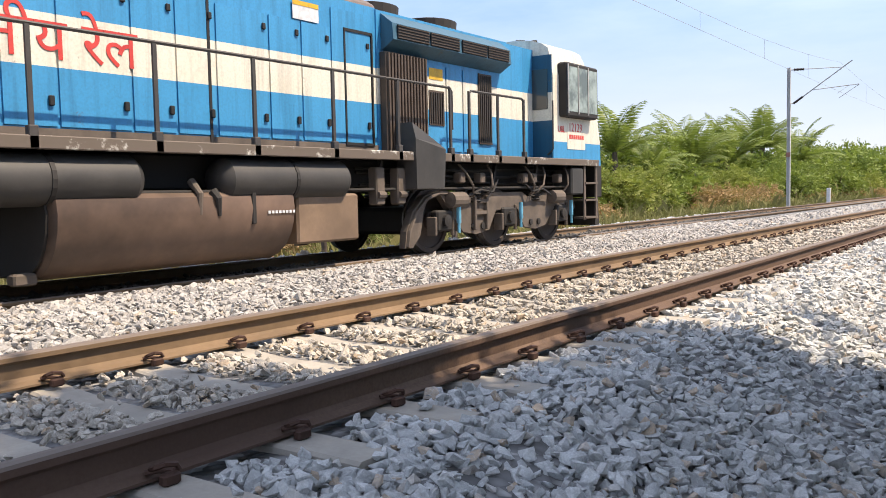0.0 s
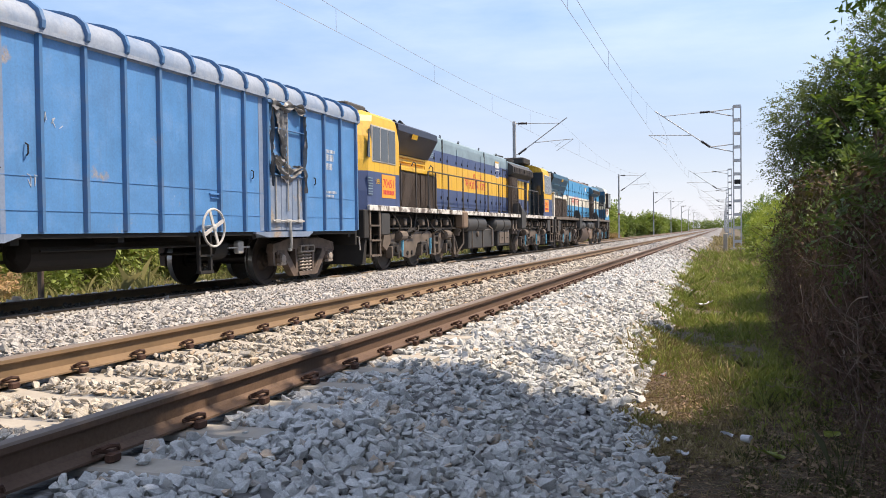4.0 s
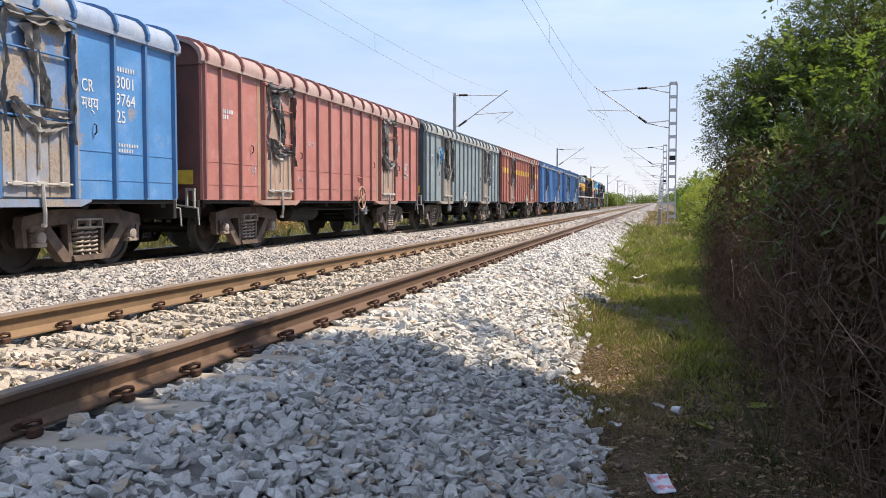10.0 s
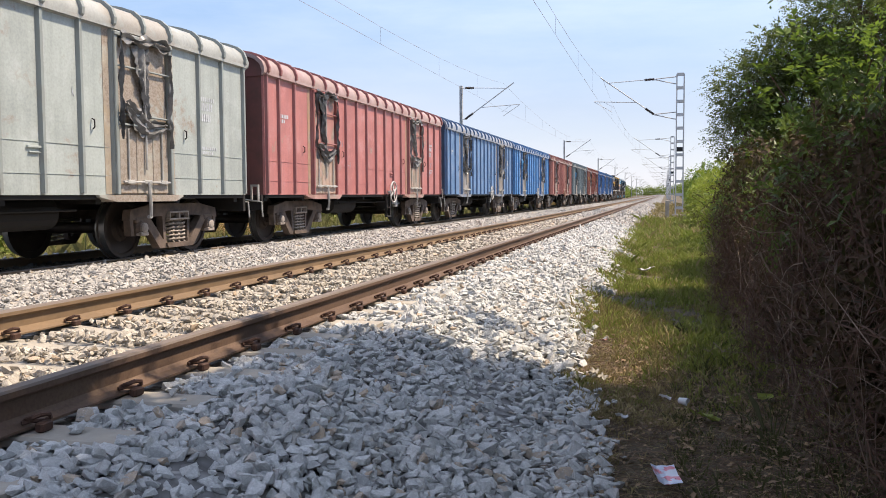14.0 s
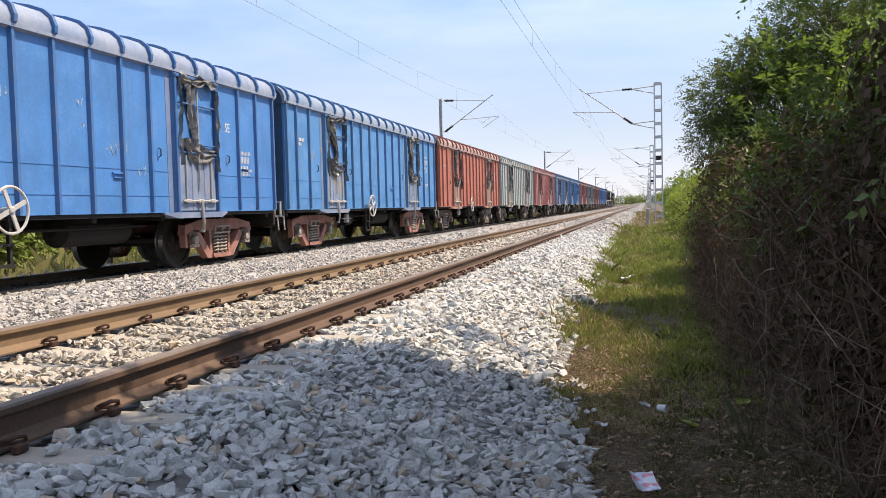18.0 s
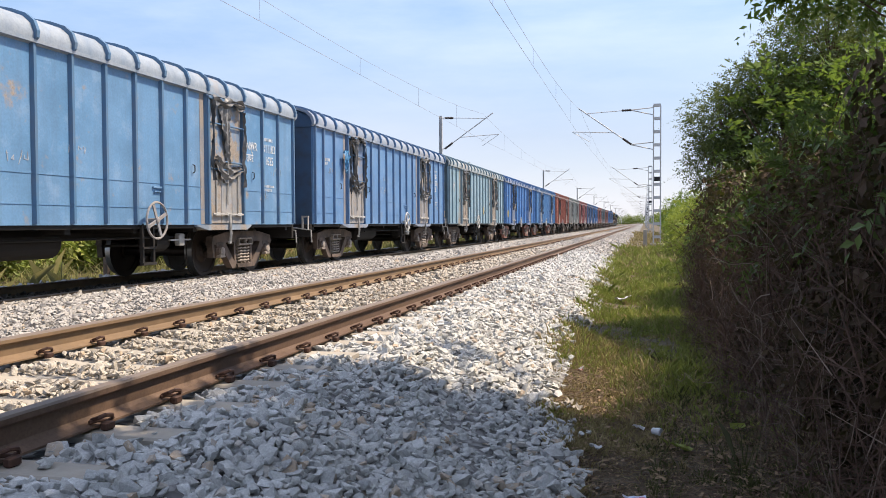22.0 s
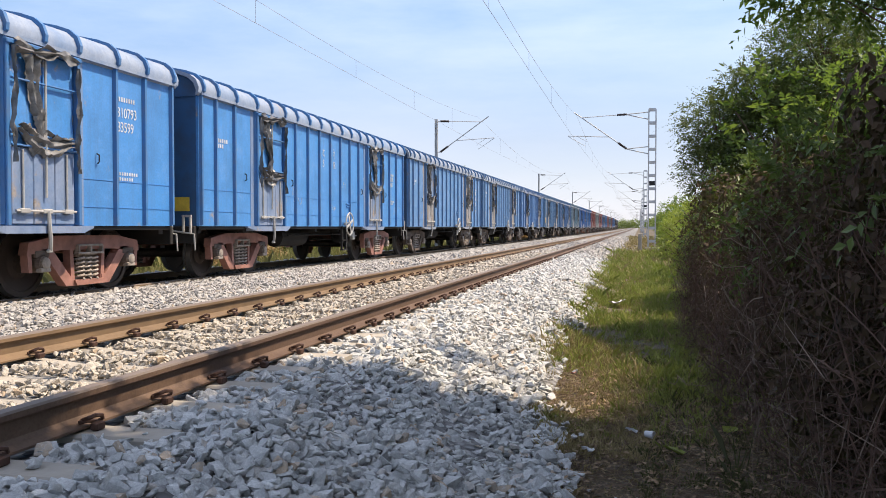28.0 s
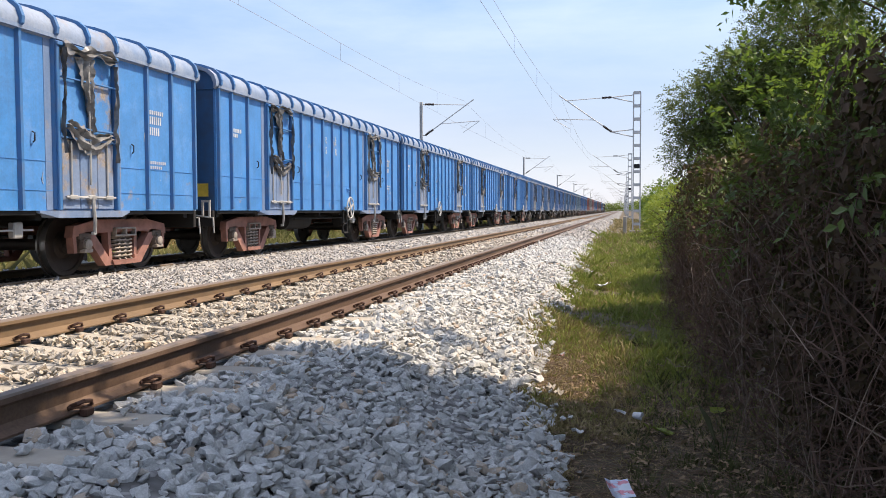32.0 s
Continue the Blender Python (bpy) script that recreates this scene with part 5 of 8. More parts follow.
        for i in range(13):
            part("grille_bar", G().box(*sorted((s * 1.10, s * 1.135)), -c1 + 0.08 + i * 0.078, -c1 + 0.12 + i * 0.078, 1.54, 2.98), M["grille"], rad)
        for a, b in ((5.75, 5.25), (5.2, 4.75), (4.7, 4.25)):
            part("cabinet_door", banded(*sorted((s * 0.972, s * 0.990)), -a, -b, 1.60, 2.95, cuts, mats, "cabinet_door"), None, w)
        for a, b, z0_, z1_ in ((5.72, 5.30, 2.0, 2.55), (4.22, 3.80, 1.75, 2.95)):
            lo = part("louvre_door", G().box(*sorted((s * 0.990, s * 1.005)), -a, -b, z0_, z1_), M["grille"], w)
            for i in range(6):
                part("louvre_slat", G().box(*sorted((s * 1.005, s * 1.02)), -a + 0.03 + i * 0.065, -a + 0.06 + i * 0.065, z0_ + 0.03, z1_ - 0.03), M["grime_dark"], lo)
        part("notice_plate", G().box(*sorted((s * 0.992, s * 0.996)), -5.70, -5.32, 2.72, 2.90), M["gold"], w, "small yellow notice")
    # cabs
    def cab(front, sgn, name_plate):
        """A full-width cab whose nose is at y = front, facing along sgn."""
        Y = lambda u_: front - sgn * u_
        levels = [(1.42, 0.0), (1.85, 0.0), (2.3, 0.06), (2.55, 0.10), (3.1, 0.30), (3.45, 0.42), (3.60, 0.52)] if two_cabs else [(1.42, -0.22), (1.85, -0.20), (2.3, -0.08), (2.55, 0.02), (3.1, 0.26), (3.45, 0.42), (3.60, 0.52)]
        rings = []
        for z, sl in levels:
            k = 1.40 if z < 3.2 else 1.40 - (z - 3.2) * 0.25
            nose = 0.28
            rings.append([(-k, Y(2.2), z), (-k, Y(sl + nose), z), (-k + 0.25, Y(sl), z), (k - 0.25, Y(sl), z), (k, Y(sl + nose), z), (k, Y(2.2), z)])
        for z, k, sl in ((3.68, 1.18, 0.62), (3.76, 0.95, 0.75), (3.80, 0.6, 0.9)):
            rings.append([(-k, Y(2.2), z), (-k, Y(sl + 0.2), z), (-k + 0.2, Y(sl), z), (k - 0.2, Y(sl), z), (k, Y(sl + 0.2), z), (k, Y(2.2), z)])
        shell = part("cab", band(G().loft(rings).mesh("cab", cmats, False), ccuts), None, w)
        a, b = sorted((Y(2.2), Y(3.2)))
        vx = 0.86 if two_cabs else 0.965
        # two-cab vestibule: its doorway shade comes from this dark colour
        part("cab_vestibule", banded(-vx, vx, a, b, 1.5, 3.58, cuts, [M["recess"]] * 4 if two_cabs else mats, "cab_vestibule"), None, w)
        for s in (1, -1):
            # rear walls face away from the sun; dark colours hold that shade
            rb = part("rear_bulkhead", G().box(*sorted((s * 0.868, s * 1.385)), *sorted((Y(2.2), Y(2.225))), 1.5, 3.46, 0.008) if two_cabs else banded(*sorted((s * 0.868, s * 1.385)), *sorted((Y(2.2), Y(2.225))), 1.5, 3.46, cuts, [M["sooty_shaded_blue"], M["cream"], M["sooty_shaded_blue"], M["sooty_shaded_blue"]], "rear_bulkhead"), M["recess"], shell, "blue and cream cab rear wall with a door")
            part("door_window", G().box(*sorted((s * 0.96, s * 1.30)), *sorted((Y(2.226), Y(2.235))), 2.45, 3.20), M["glass"], rb)
            part("door_handle", G().tube([(s * 0.93, Y(2.25), 2.0), (s * 0.93, Y(2.28), 2.05), (s * 0.93, Y(2.28), 2.25)], 0.012, 5), M["pipe"], rb)
            # door in the recess behind the cab
            if two_cabs:
                part("door_window", G().box(*sorted((s * 0.862, s * 0.875)), *sorted((Y(2.45), Y(2.95))), 2.45, 3.15), M["glass"], w)
            else:
                part("hood_skirt", G().box(*sorted((s * (H + 0.003), s * (H + 0.014))), -u1, -u0, 1.50, 1.64), M["grime"], w, "sooty lower hood edge")
            ys = sorted((Y(0.55), Y(1.95)))
            if not two_cabs:
                bx = part("window_box", G().box(*sorted((s * 1.36, s * 1.58)), *ys, 2.32, 3.34, 0.03), M["grime_dark"], shell, "projecting dark window box")
                for i in range(3):
                    q0 = ys[0] + 0.05 + i * 0.44
                    part("pane", G().box(*sorted((s * 1.581, s * 1.588)), q0, q0 + 0.40, 2.42, 3.26), M["glass_pale"], bx)
                    part("pane_frame", G().box(*sorted((s * 1.582, s * 1.60)), q0 - 0.03, q0, 2.38, 3.30), M["pipe"], bx)
            else:
                bx = part("window_frame", G().box(*sorted((s * 1.36, s * 1.415)), *ys, 2.52, 3.36, 0.015), M["pipe"], shell)
                for i in range(3):
                    q0 = ys[0] + 0.04 + i * 0.455
                    part("pane", G().box(*sorted((s * 1.416, s * 1.421)), q0, q0 + 0.41, 2.56, 3.32), M["glass"], bx)
                z_ = [(s * 1.37, Y(0.48), 2.60), (s * 1.385, Y(0.30), 2.62), (s * 1.36, Y(0.47), 3.25)]
                part("quarter_light", G().loft([z_, [(x_ + s * 0.03, y_, q_) for x_, y_, q_ in z_]]), M["glass"], shell)
            part("cab_step_handle", G().tube([(s * 1.30, Y(2.25), 1.6), (s * 1.42, Y(2.25), 1.7), (s * 1.42, Y(2.25), 2.6)], 0.016, 6), M["rail_paint"], w)
            if name_plate:
                y_ = sorted((Y(1.10), Y(1.92))) if two_cabs else sorted((Y(0.82), Y(1.62)))
                part("number_panel", G().box(*sorted((s * 1.401, s * 1.408)), *y_, 1.72, 2.26), M["orange"] if two_cabs else M["cream"], shell, "painted number panel")
                if s > 0:
                    me = text_mesh("70451" if two_cabs else "12129", 0.30 if two_cabs else 0.24, M["red_paint"])
                    part("lettering", me, None, shell, "red painted number", at=on_side(1.411, y_[0] + 0.05, 1.98 if two_cabs else 2.08))
                    for i in range(7):
                        part("lettering_bar", G().box(1.409, 1.413, y_[0] + 0.08 + i * 0.095, y_[0] + 0.15 + i * 0.095, 1.80 if two_cabs else 1.92, 1.90 if two_cabs else 2.0), M["red_paint"], shell)
                    part("lettering", text_mesh("UBL", 0.17, M["gold"] if two_cabs else M["red_paint"]), None, shell, "painted depot letters", at=on_side(1.406, y_[0] - 0.40 if sgn > 0 else y_[0] - 0.36, 2.05))
            if two_cabs:
                v_ = part("nose_vent", G().box(*sorted((s * 1.401, s * 1.41)), *sorted((Y(0.28), Y(0.55))), 1.75, 2.2), M["navy"], shell)
                for i in range(7):
                    part("louvre_slat", G().box(*sorted((s * 1.41, s * 1.425)), *sorted((Y(0.30), Y(0.53))), 1.77 + i * 0.06, 1.79 + i * 0.06), M["roof_grey"], v_)
        for x in (-0.75, 0.05):
            fr = part("windscreen", G().loft([[(x, Y(0.10), 2.62), (x + 0.70, Y(0.10), 2.62), (x + 0.70, Y(0.26), 3.12), (x, Y(0.26), 3.12)],
                                             [(x, Y(0.07), 2.62), (x + 0.70, Y(0.07), 2.62), (x + 0.70, Y(0.24), 3.12), (x, Y(0.24), 3.12)]]), M["glass"], shell)
            part("guard_bars", G().tube([(x, Y(0.02), 2.7), (x + 0.7, Y(0.02), 2.7)], 0.014, 5).tube([(x, Y(0.08), 2.9), (x + 0.7, Y(0.08), 2.9)], 0.014, 5), M["rail_paint"], shell)
        part("head_lamp", G().box(-0.25, 0.25, *sorted((Y(0.28), Y(0.6))), 3.42, 3.68, 0.04), M["grime_dark"], w)
        part("horn", G().tube([(0.5, Y(2.0), 3.78), (0.5, Y(1.7), 3.86)], 0.07, 8, 0.03).tube([(0.75, Y(2.0), 3.74), (0.75, Y(1.65), 3.84)], 0.06, 8, 0.03), M["black"], w)

    cab(0.0, 1, True)
    if two_cabs:
        cab(-LEN, -1, True)
        part("roof_unit", G().box(-0.7, 0.7, -3.1, -1.8, 3.80, 4.08, 0.04), M["grime_dark"], w, "dark roof mounted unit")
        part("roof_unit", G().box(-0.6, 0.6, -LEN + 0.9, -LEN + 2.0, 3.80, 4.0, 0.04), M["tank_grey"], w)
    # radiator section
    r0, r1 = (16.0, 19.15) if two_cabs else (16.85, 21.3)
    for s in (1, -1):
        gg = G().loft([[(s * 0.96, -y, 2.92 if two_cabs else 2.62), (s * (0.99 if two_cabs else 1.02), -y, 2.95 if two_cabs else 2.66), (s * 1.38, -y - (0.25 if y == r0 else 0), 3.42), (s * 1.36, -y - (0.25 if y == r0 else 0), 3.58), (s * 0.96, -y, 3.74)] for y in (r0, r1)])
        # flare leans outward; its shade is put into the darker paint
        part("radiator_flare", gg, M["sooty_shaded_navy"] if two_cabs else M["sooty_shaded_blue"], w, "flared radiator housing")
        if not two_cabs:
            for z, xx in ((2.85, 1.135), (3.10, 1.255)):
                for a in (17.2, 19.2):
                    part("flare_rib", G().box(*sorted((s * xx, s * (xx + 0.03))), -a - 1.7, -a, z, z + 0.03), M["sooty_shaded_blue"], w)
        part("caution_plate", G().loft([[(s * 1.345, -r0 - 2.2, 3.30), (s * 1.35, -r0 - 2.2, 3.30), (s * 1.392, -r0 - 2.2, 3.42), (s * 1.385, -r0 - 2.2, 3.42)],
                                        [(s * 1.345, -r0 - 1.8, 3.30), (s * 1.35, -r0 - 1.8, 3.30), (s * 1.392, -r0 - 1.8, 3.42), (s * 1.385, -r0 - 1.8, 3.42)]]), M["gold"], w, "yellow caution plate")
        g0, g1 = (16.3, 19.0) if two_cabs else (17.5, 21.05)
        for a, b in ((g0, (g0 + g1) / 2 - 0.05), ((g0 + g1) / 2 + 0.05, g1)):
            rg_ = part("radiator_grille", G().box(*sorted((s * 0.96, s * 1.33)), -b, -a, 1.52, 2.44, 0.01), M["grille"], w, "brown slatted radiator grille")
            nb = int((b - a) / 0.075)
            for i in range(nb):
                part("grille_bar", G().box(*sorted((s * 1.33, s * 1.365)), -b + 0.03 + i * 0.075, -b + 0.07 + i * 0.075, 1.56, 2.40), M["grille"], rg_)
        if two_cabs:
            for z in (2.62, 2.74, 2.86):
                part("grille_louvre", G().box(*sorted((s * 0.96, s * 1.0)), -g1, -g0, z, z + 0.03), M["gold"], w)
        part("grille_rail", G().box(*sorted((s * 0.96, s * 1.38)), -g1 - 0.05, -g0, 2.45, 2.55, 0.01), mats[1], w)
    if not two_cabs:
        part("rear_panel", G().box(-1.28, 1.28, -21.30, -21.2, 1.5, 2.62), M["grille"], w, "dark radiator grille across the rear")
        for i in range(16):
            part("grille_bar", G().box(-1.2 + i * 0.158, -1.16 + i * 0.158, -21.33, -21.30, 1.55, 2.58), M["black"], w)
        for x in (-1.33, 1.33):
            part("corner_post", G().box(x - 0.06, x + 0.06, -21.36, -21.2, 1.5, 2.66, 0.01), M["cream"], w)
        part("rear_rail", G().box(-1.39, 1.39, -21.36, -21.2, 2.60, 2.70, 0.01), M["cream"], w)
        part("rear_head", G().loft([[(-1.0, -21.32, 2.62), (1.0, -21.32, 2.62), (1.0, -20.6, 2.62), (-1.0, -20.6, 2.62)], [(-1.36, -21.38, 3.40), (1.36, -21.38, 3.40), (1.36, -20.6, 3.40), (-1.36, -20.6, 3.40)],
                                    [(-1.30, -21.38, 3.62), (1.30, -21.38, 3.62), (1.30, -20.6, 3.62), (-1.30, -20.6, 3.62)], [(-0.8, -21.32, 3.76), (0.8, -21.32, 3.76), (0.8, -20.6, 3.76), (-0.8, -20.6, 3.76)]]), M["grime_dark"], w)
        part("number_board", G().box(0.62, 1.25, -21.405, -21.385, 3.40, 3.60), M["cream"], w)
        part("lettering", text_mesh("12129", 0.19, M["red_paint"]), None, w, "red painted number", at=Matrix(((1, 0, 0, 0.66), (0, 0, -1, -21.408), (0, 1, 0, 3.43), (0, 0, 0, 1))))
        tri = [((0.80, 0.20, 0.05), 0.10), ((0.75, 0.75, 0.72), 0.0), ((0.03, 0.25, 0.06), -0.10)]
        for (c, dz), nm in zip(tri, ("flag_saffron", "flag_white", "flag_green")):
            part("flag_band", G().box(0.35, 0.62, -21.345, -21.335, 2.78 + dz * 0.8, 2.86 + dz * 0.8), plain(nm, c, 0.6), w)
        part("end_rail", G().tube([(1.2, -21.38, 1.5), (1.2, -21.38, 2.5), (0.3, -21.38, 2.5), (0.3, -21.38, 1.5)], 0.018, 6), M["rail_paint"], w)
    # roof fittings
    for yy in (6.1, 4.4):
        part("fan_cowl", G().lathe([(0, 0.55), (0.16, 0.56), (0.18, 0.50), (0.14, 0.44)], 0, -yy, 3.72, 20, "z"), M["grime_dark"], w, "round dark fan cowl")
    part("exhaust_stack", G().box(-0.35, 0.35, -15.2, -14.2, 3.78, 3.93, 0.03), M["grime_dark"], w)
    part("roof_fitting", G().tube([(0.5, -17.0, 3.76), (0.5, -17.4, 3.9)], 0.07, 8, 0.05).tube([(0.7, -17.0, 3.74), (0.7, -17.45, 3.86)], 0.06, 8, 0.05), M["black"], w)
    for u_ in (8.2, 10.5, 12.8, 14.6):
        part("lifting_eye", G().tube([(0.86, -u_, 3.68), (0.88, -u_, 3.78), (0.88, -u_ - 0.10, 3.78), (0.86, -u_ - 0.10, 3.68)], 0.014, 5), M["black"], w)
    # handrails
    for s in (1, -1):
        x = s * 1.43
        for a, b in ((3.4, 5.2), (5.7, 17.2)):
            part("handrail", G().tube([(x, -a, 1.9), (x, -a, 2.48), (x, -a - 0.06, 2.54), (x, -b + 0.06, 2.54), (x, -b, 2.48), (x, -b, 1.9)], 0.02, 6), M["rail_paint"], w)
        for u_ in (3.4, 4.3, 5.2, 5.75, 7.1, 8.5, 9.9, 11.3, 12.7, 14.1, 15.5, 16.6, 17.2):
            part("stanchion", G().bar((x, -u_, 1.40), (x, -u_, 2.53), 0.03, 0.05).box(*sorted((x - 0.03, x + 0.045)), -u_ - 0.05, -u_ + 0.05, 1.40, 1.62, 0.008), M["rail_paint"], w)
        for u_ in (17.9, 19.4, 20.7) if not two_cabs else (16.9, 18.2):
            part("grab_iron", G().tube([(s * 1.46, -u_, 1.45), (s * 1.46, -u_, 2.65), (s * 1.44, -u_ - 0.12, 2.70), (s * 1.42, -u_ - 0.2, 2.6)], 0.016, 6), M["rail_paint"], w)
        # boxes under the deck edge, air tanks
        if two_cabs:
            part("sand_box", G().box(*sorted((s * 1.22, s * 1.52)), -14.35, -13.85, 0.98, 1.52, 0.05), M["tank_box"], w, "dusty rounded sand box")
        for u_ in (6.4,) if two_cabs else (6.4, 13.75):
            part("sand_box", G().loft([[(s * 1.16, -u_ - 0.42, 0.98), (s * 1.50, -u_ - 0.36, 0.98), (s * 1.50, -u_ + 0.36, 0.98), (s * 1.16, -u_ + 0.42, 0.98)],
                                       [(s * 1.16, -u_ - 0.42, 1.72), (s * 1.52, -u_ - 0.40, 1.72), (s * 1.52, -u_ + 0.38, 1.58), (s * 1.16, -u_ + 0.42, 1.58)],
                                       [(s * 1.16, -u_ - 0.40, 1.96), (s * 1.44, -u_ - 0.38, 1.96), (s * 1.44, -u_ + 0.34, 1.66), (s * 1.16, -u_ + 0.40, 1.66)]]), M["tank_grey"], w, "dark steel sand box")
        for a, b in ((8.07, 10.38), (11.4, 13.65)):
            part("air_tank", G().lathe([(0, 0.08), (0.05, 0.20), (0.14, 0.265), (b - a - 0.14, 0.265), (b - a - 0.05, 0.20), (b - a, 0.08)], s * 1.18, -b, 1.12, 20, "y"), M["tank_grey"], w, "dark cylindrical air tank", True)
            part("tank_strap", G().lathe([(0, 0.267), (0.0, 0.275), (0.05, 0.275), (0.05, 0.267)], s * 1.18, -(a + b) / 2, 1.12, 20, "y"), M["grime_dark"], w)
        part("drain_valve", G().tube([(s * 1.2, -10.7, 1.1), (s * 1.38, -10.72, 0.95), (s * 1.36, -10.72, 0.72)], 0.05, 8, 0.03), M["grime"], w)
        part("sand_pipe", G().tube([(s * 1.2, -13.9, 1.0), (s * 1.38, -14.0, 0.95), (s * 1.40, -14.05, 0.5), (s * 1.25, -14.3, 0.15)], 0.03, 6), M["grime"], w)
        part("brake_pipe", G().tube([(s * 1.26, -1.5, 0.98), (s * 1.26, -20.0, 0.98)], 0.022, 6), M["grime_dark"], w)
        for u_ in (1.2, 2.6, 4.1, 6.4, 7.3, 14.5, 16.2, 17.7, 19.2):
            part("pipe_bracket", G().bar((s * 1.24, -u_, 1.40), (s * 1.20, -u_ - 0.1, 0.92), 0.06, 0.05), M["grime_dark"], w)
        rp = random.Random(9)
        for z in (1.30, 1.20, 1.08):
            part("cable_run", G().tube([(s * rp.uniform(0.98, 1.12), -u_, z + rp.uniform(-0.04, 0.04)) for u_ in (0.9, 2.2, 3.5, 5.0, 6.4, 7.6)], 0.022, 6), M["grime_dark"], w)
            part("cable_run", G().tube([(s * rp.uniform(0.98, 1.12), -u_, z + rp.uniform(-0.04, 0.04)) for u_ in (14.0, 15.4, 16.8, 18.2, 19.6, 20.6)], 0.022, 6), M["grime_dark"], w)
        for u_ in (1.5, 2.4, 3.1, 4.4, 5.3, 15.2, 16.0, 17.1, 18.3, 19.4):
            k_ = rp.uniform(-0.25, 0.25)
            part("bogie_hose", G().tube([(s * 1.26, -u_, 1.38), (s * 1.36, -u_ - k_ * 0.4, 1.22), (s * 1.40, -u_ - k_, 1.02), (s * 1.33, -u_ - k_ * 1.5, 0.90), (s * 1.22, -u_ - k_ * 1.8, 0.84)], 0.020, 6), M["grime"], w)
            part("valve_box", G().box(*sorted((s * 1.18, s * 1.34)), -u_ - k_ - 0.28, -u_ - k_ - 0.12, 1.06, 1.24, 0.02), M["grime"], w)
        for u_ in (6.9, 7.4, 14.2):
            part("drain_cock", G().box(*sorted((s * 1.15, s * 1.32)), -u_ - 0.1, -u_ + 0.1, 0.75, 1.30, 0.02).lathe([(-0.08, 0.05), (0.08, 0.05)], s * 1.32, -u_, 0.9, 8, "y"), M["grime"], w)
    # fuel tank and battery box
    if two_cabs:
        part("fuel_tank", G().box(-1.32, 1.32, -13.2, -10.2, 0.30, 0.96, 0.04), M["tank_grey"], w, "dusty grey box fuel tank")
        bx = part("battery_box", G().box(-1.30, 1.30, -9.6, -8.0, 0.32, 0.92, 0.03), M["tank_grey"], w)
        for a_ in (-9.5, -8.75):
            part("hatch", G().box(1.302, 1.325, a_, a_ + 0.66, 0.40, 0.86, 0.012), M["grime"], bx, "dusty hatch cover")
            part("hatch_handle", G().tube([(1.325, a_ + 0.27, 0.62), (1.36, a_ + 0.28, 0.62), (1.36, a_ + 0.38, 0.62), (1.325, a_ + 0.39, 0.62)], 0.010, 5), M["grime_dark"], bx)
        for a_ in (-12.9, -11.7, -10.55):
            part("tank_rib", G().box(1.322, 1.345, a_, a_ + 0.05, 0.32, 0.95, 0.008), M["grime"], w)
        part("filler_cap", G().lathe([(0, 0.09), (0.05, 0.09), (0.06, 0.04)], 1.32, -12.3, 0.78, 12), M["grime"], w)
    else:
        prof = [(sx * a_, b_) for sx, seq in ((-1, 1), (1, -1)) for a_, b_ in ((1.30, 0.97), (1.37, 0.92), (1.39, 0.78), (1.37, 0.60), (1.31, 0.43), (1.21, 0.29), (1.07, 0.18), (0.90, 0.11))[::seq]]
        part("fuel_tank", G().loft([[(x * q, y, 0.53 + (z - 0.53) * q) for x, z in prof] for y, q in ((-12.5, 0.95), (-12.46, 1.0), (-9.24, 1.0), (-9.2, 0.95))]), M["tank_rust"], w, "dusty brown fuel tank with dark spill streaks", True)
        # dark plate puts the unlit end face's shade into colour
        part("tank_end", G().loft([[(x * 0.93, y, 0.53 + (z - 0.53) * 0.93) for x, z in prof] for y in (-12.53, -12.502)]), M["grime_dark"], w, "dark tank end, shade in its colour")
        part("tank_foot", G().box(0.9, 1.05, -12.75, -12.5, 0.08, 0.2, 0.02), M["grime"], w)
        part("filler_cap", G().tube([(1.33, -10.5, 0.98), (1.40, -10.48, 0.90), (1.37, -10.45, 0.70)], 0.06, 8, 0.03).box(1.34, 1.39, -9.95, -9.88, 0.58, 0.98, 0.01), M["grime_dark"], w)
        part("battery_box", G().box(-1.30, 1.30, -9.1, -7.88, 0.28, 0.93, 0.03), M["tank_box"], w)
        bb = G()
        for i in range(8):
            bb.box(1.392, 1.396, -9.7 + i * 0.06, -9.66 + i * 0.06, 0.70, 0.735)
        part("lettering_bar", bb, M["white"], w)
    # ends: buffer beam, plough, buffers, steps, coupler, hoses
    for sgn, ye in ((1, -0.05), (-1, -LEN + 0.05)):
        f = lambda d: ye + sgn * d
        part("buffer_beam", G().box(-1.42, 1.42, *sorted((f(-0.25), f(0.0))), 0.75, 1.42, 0.02), M["grime_dark"], w)
        part("plough", G().loft([[(-1.35, f(-0.2), 0.16), (1.35, f(-0.2), 0.16), (1.35, f(0.0), 0.16), (-1.35, f(0.0), 0.16)], [(-1.38, f(-0.2), 0.74), (1.38, f(-0.2), 0.74), (1.38, f(-0.12), 0.74), (-1.38, f(-0.12), 0.74)]]), M["grime_dark"], w)
        part("coupler", G().box(-0.12, 0.12, *sorted((f(0.0), f(0.14))), 0.84, 1.08, 0.03), M["grime_dark"], w)
        for x in (0.98, -0.98):
            part("buffer", G().lathe([(0, 0.13), (0.08, 0.12), (0.09, 0.22), (0.13, 0.22), (0.14, 0.05)] if sgn > 0 else [(-0.14, 0.05), (-0.13, 0.22), (-0.09, 0.22), (-0.08, 0.12), (0, 0.13)], x, f(0.0), 1.06, 18, "y"), M["grime"], w, "round steel buffer")
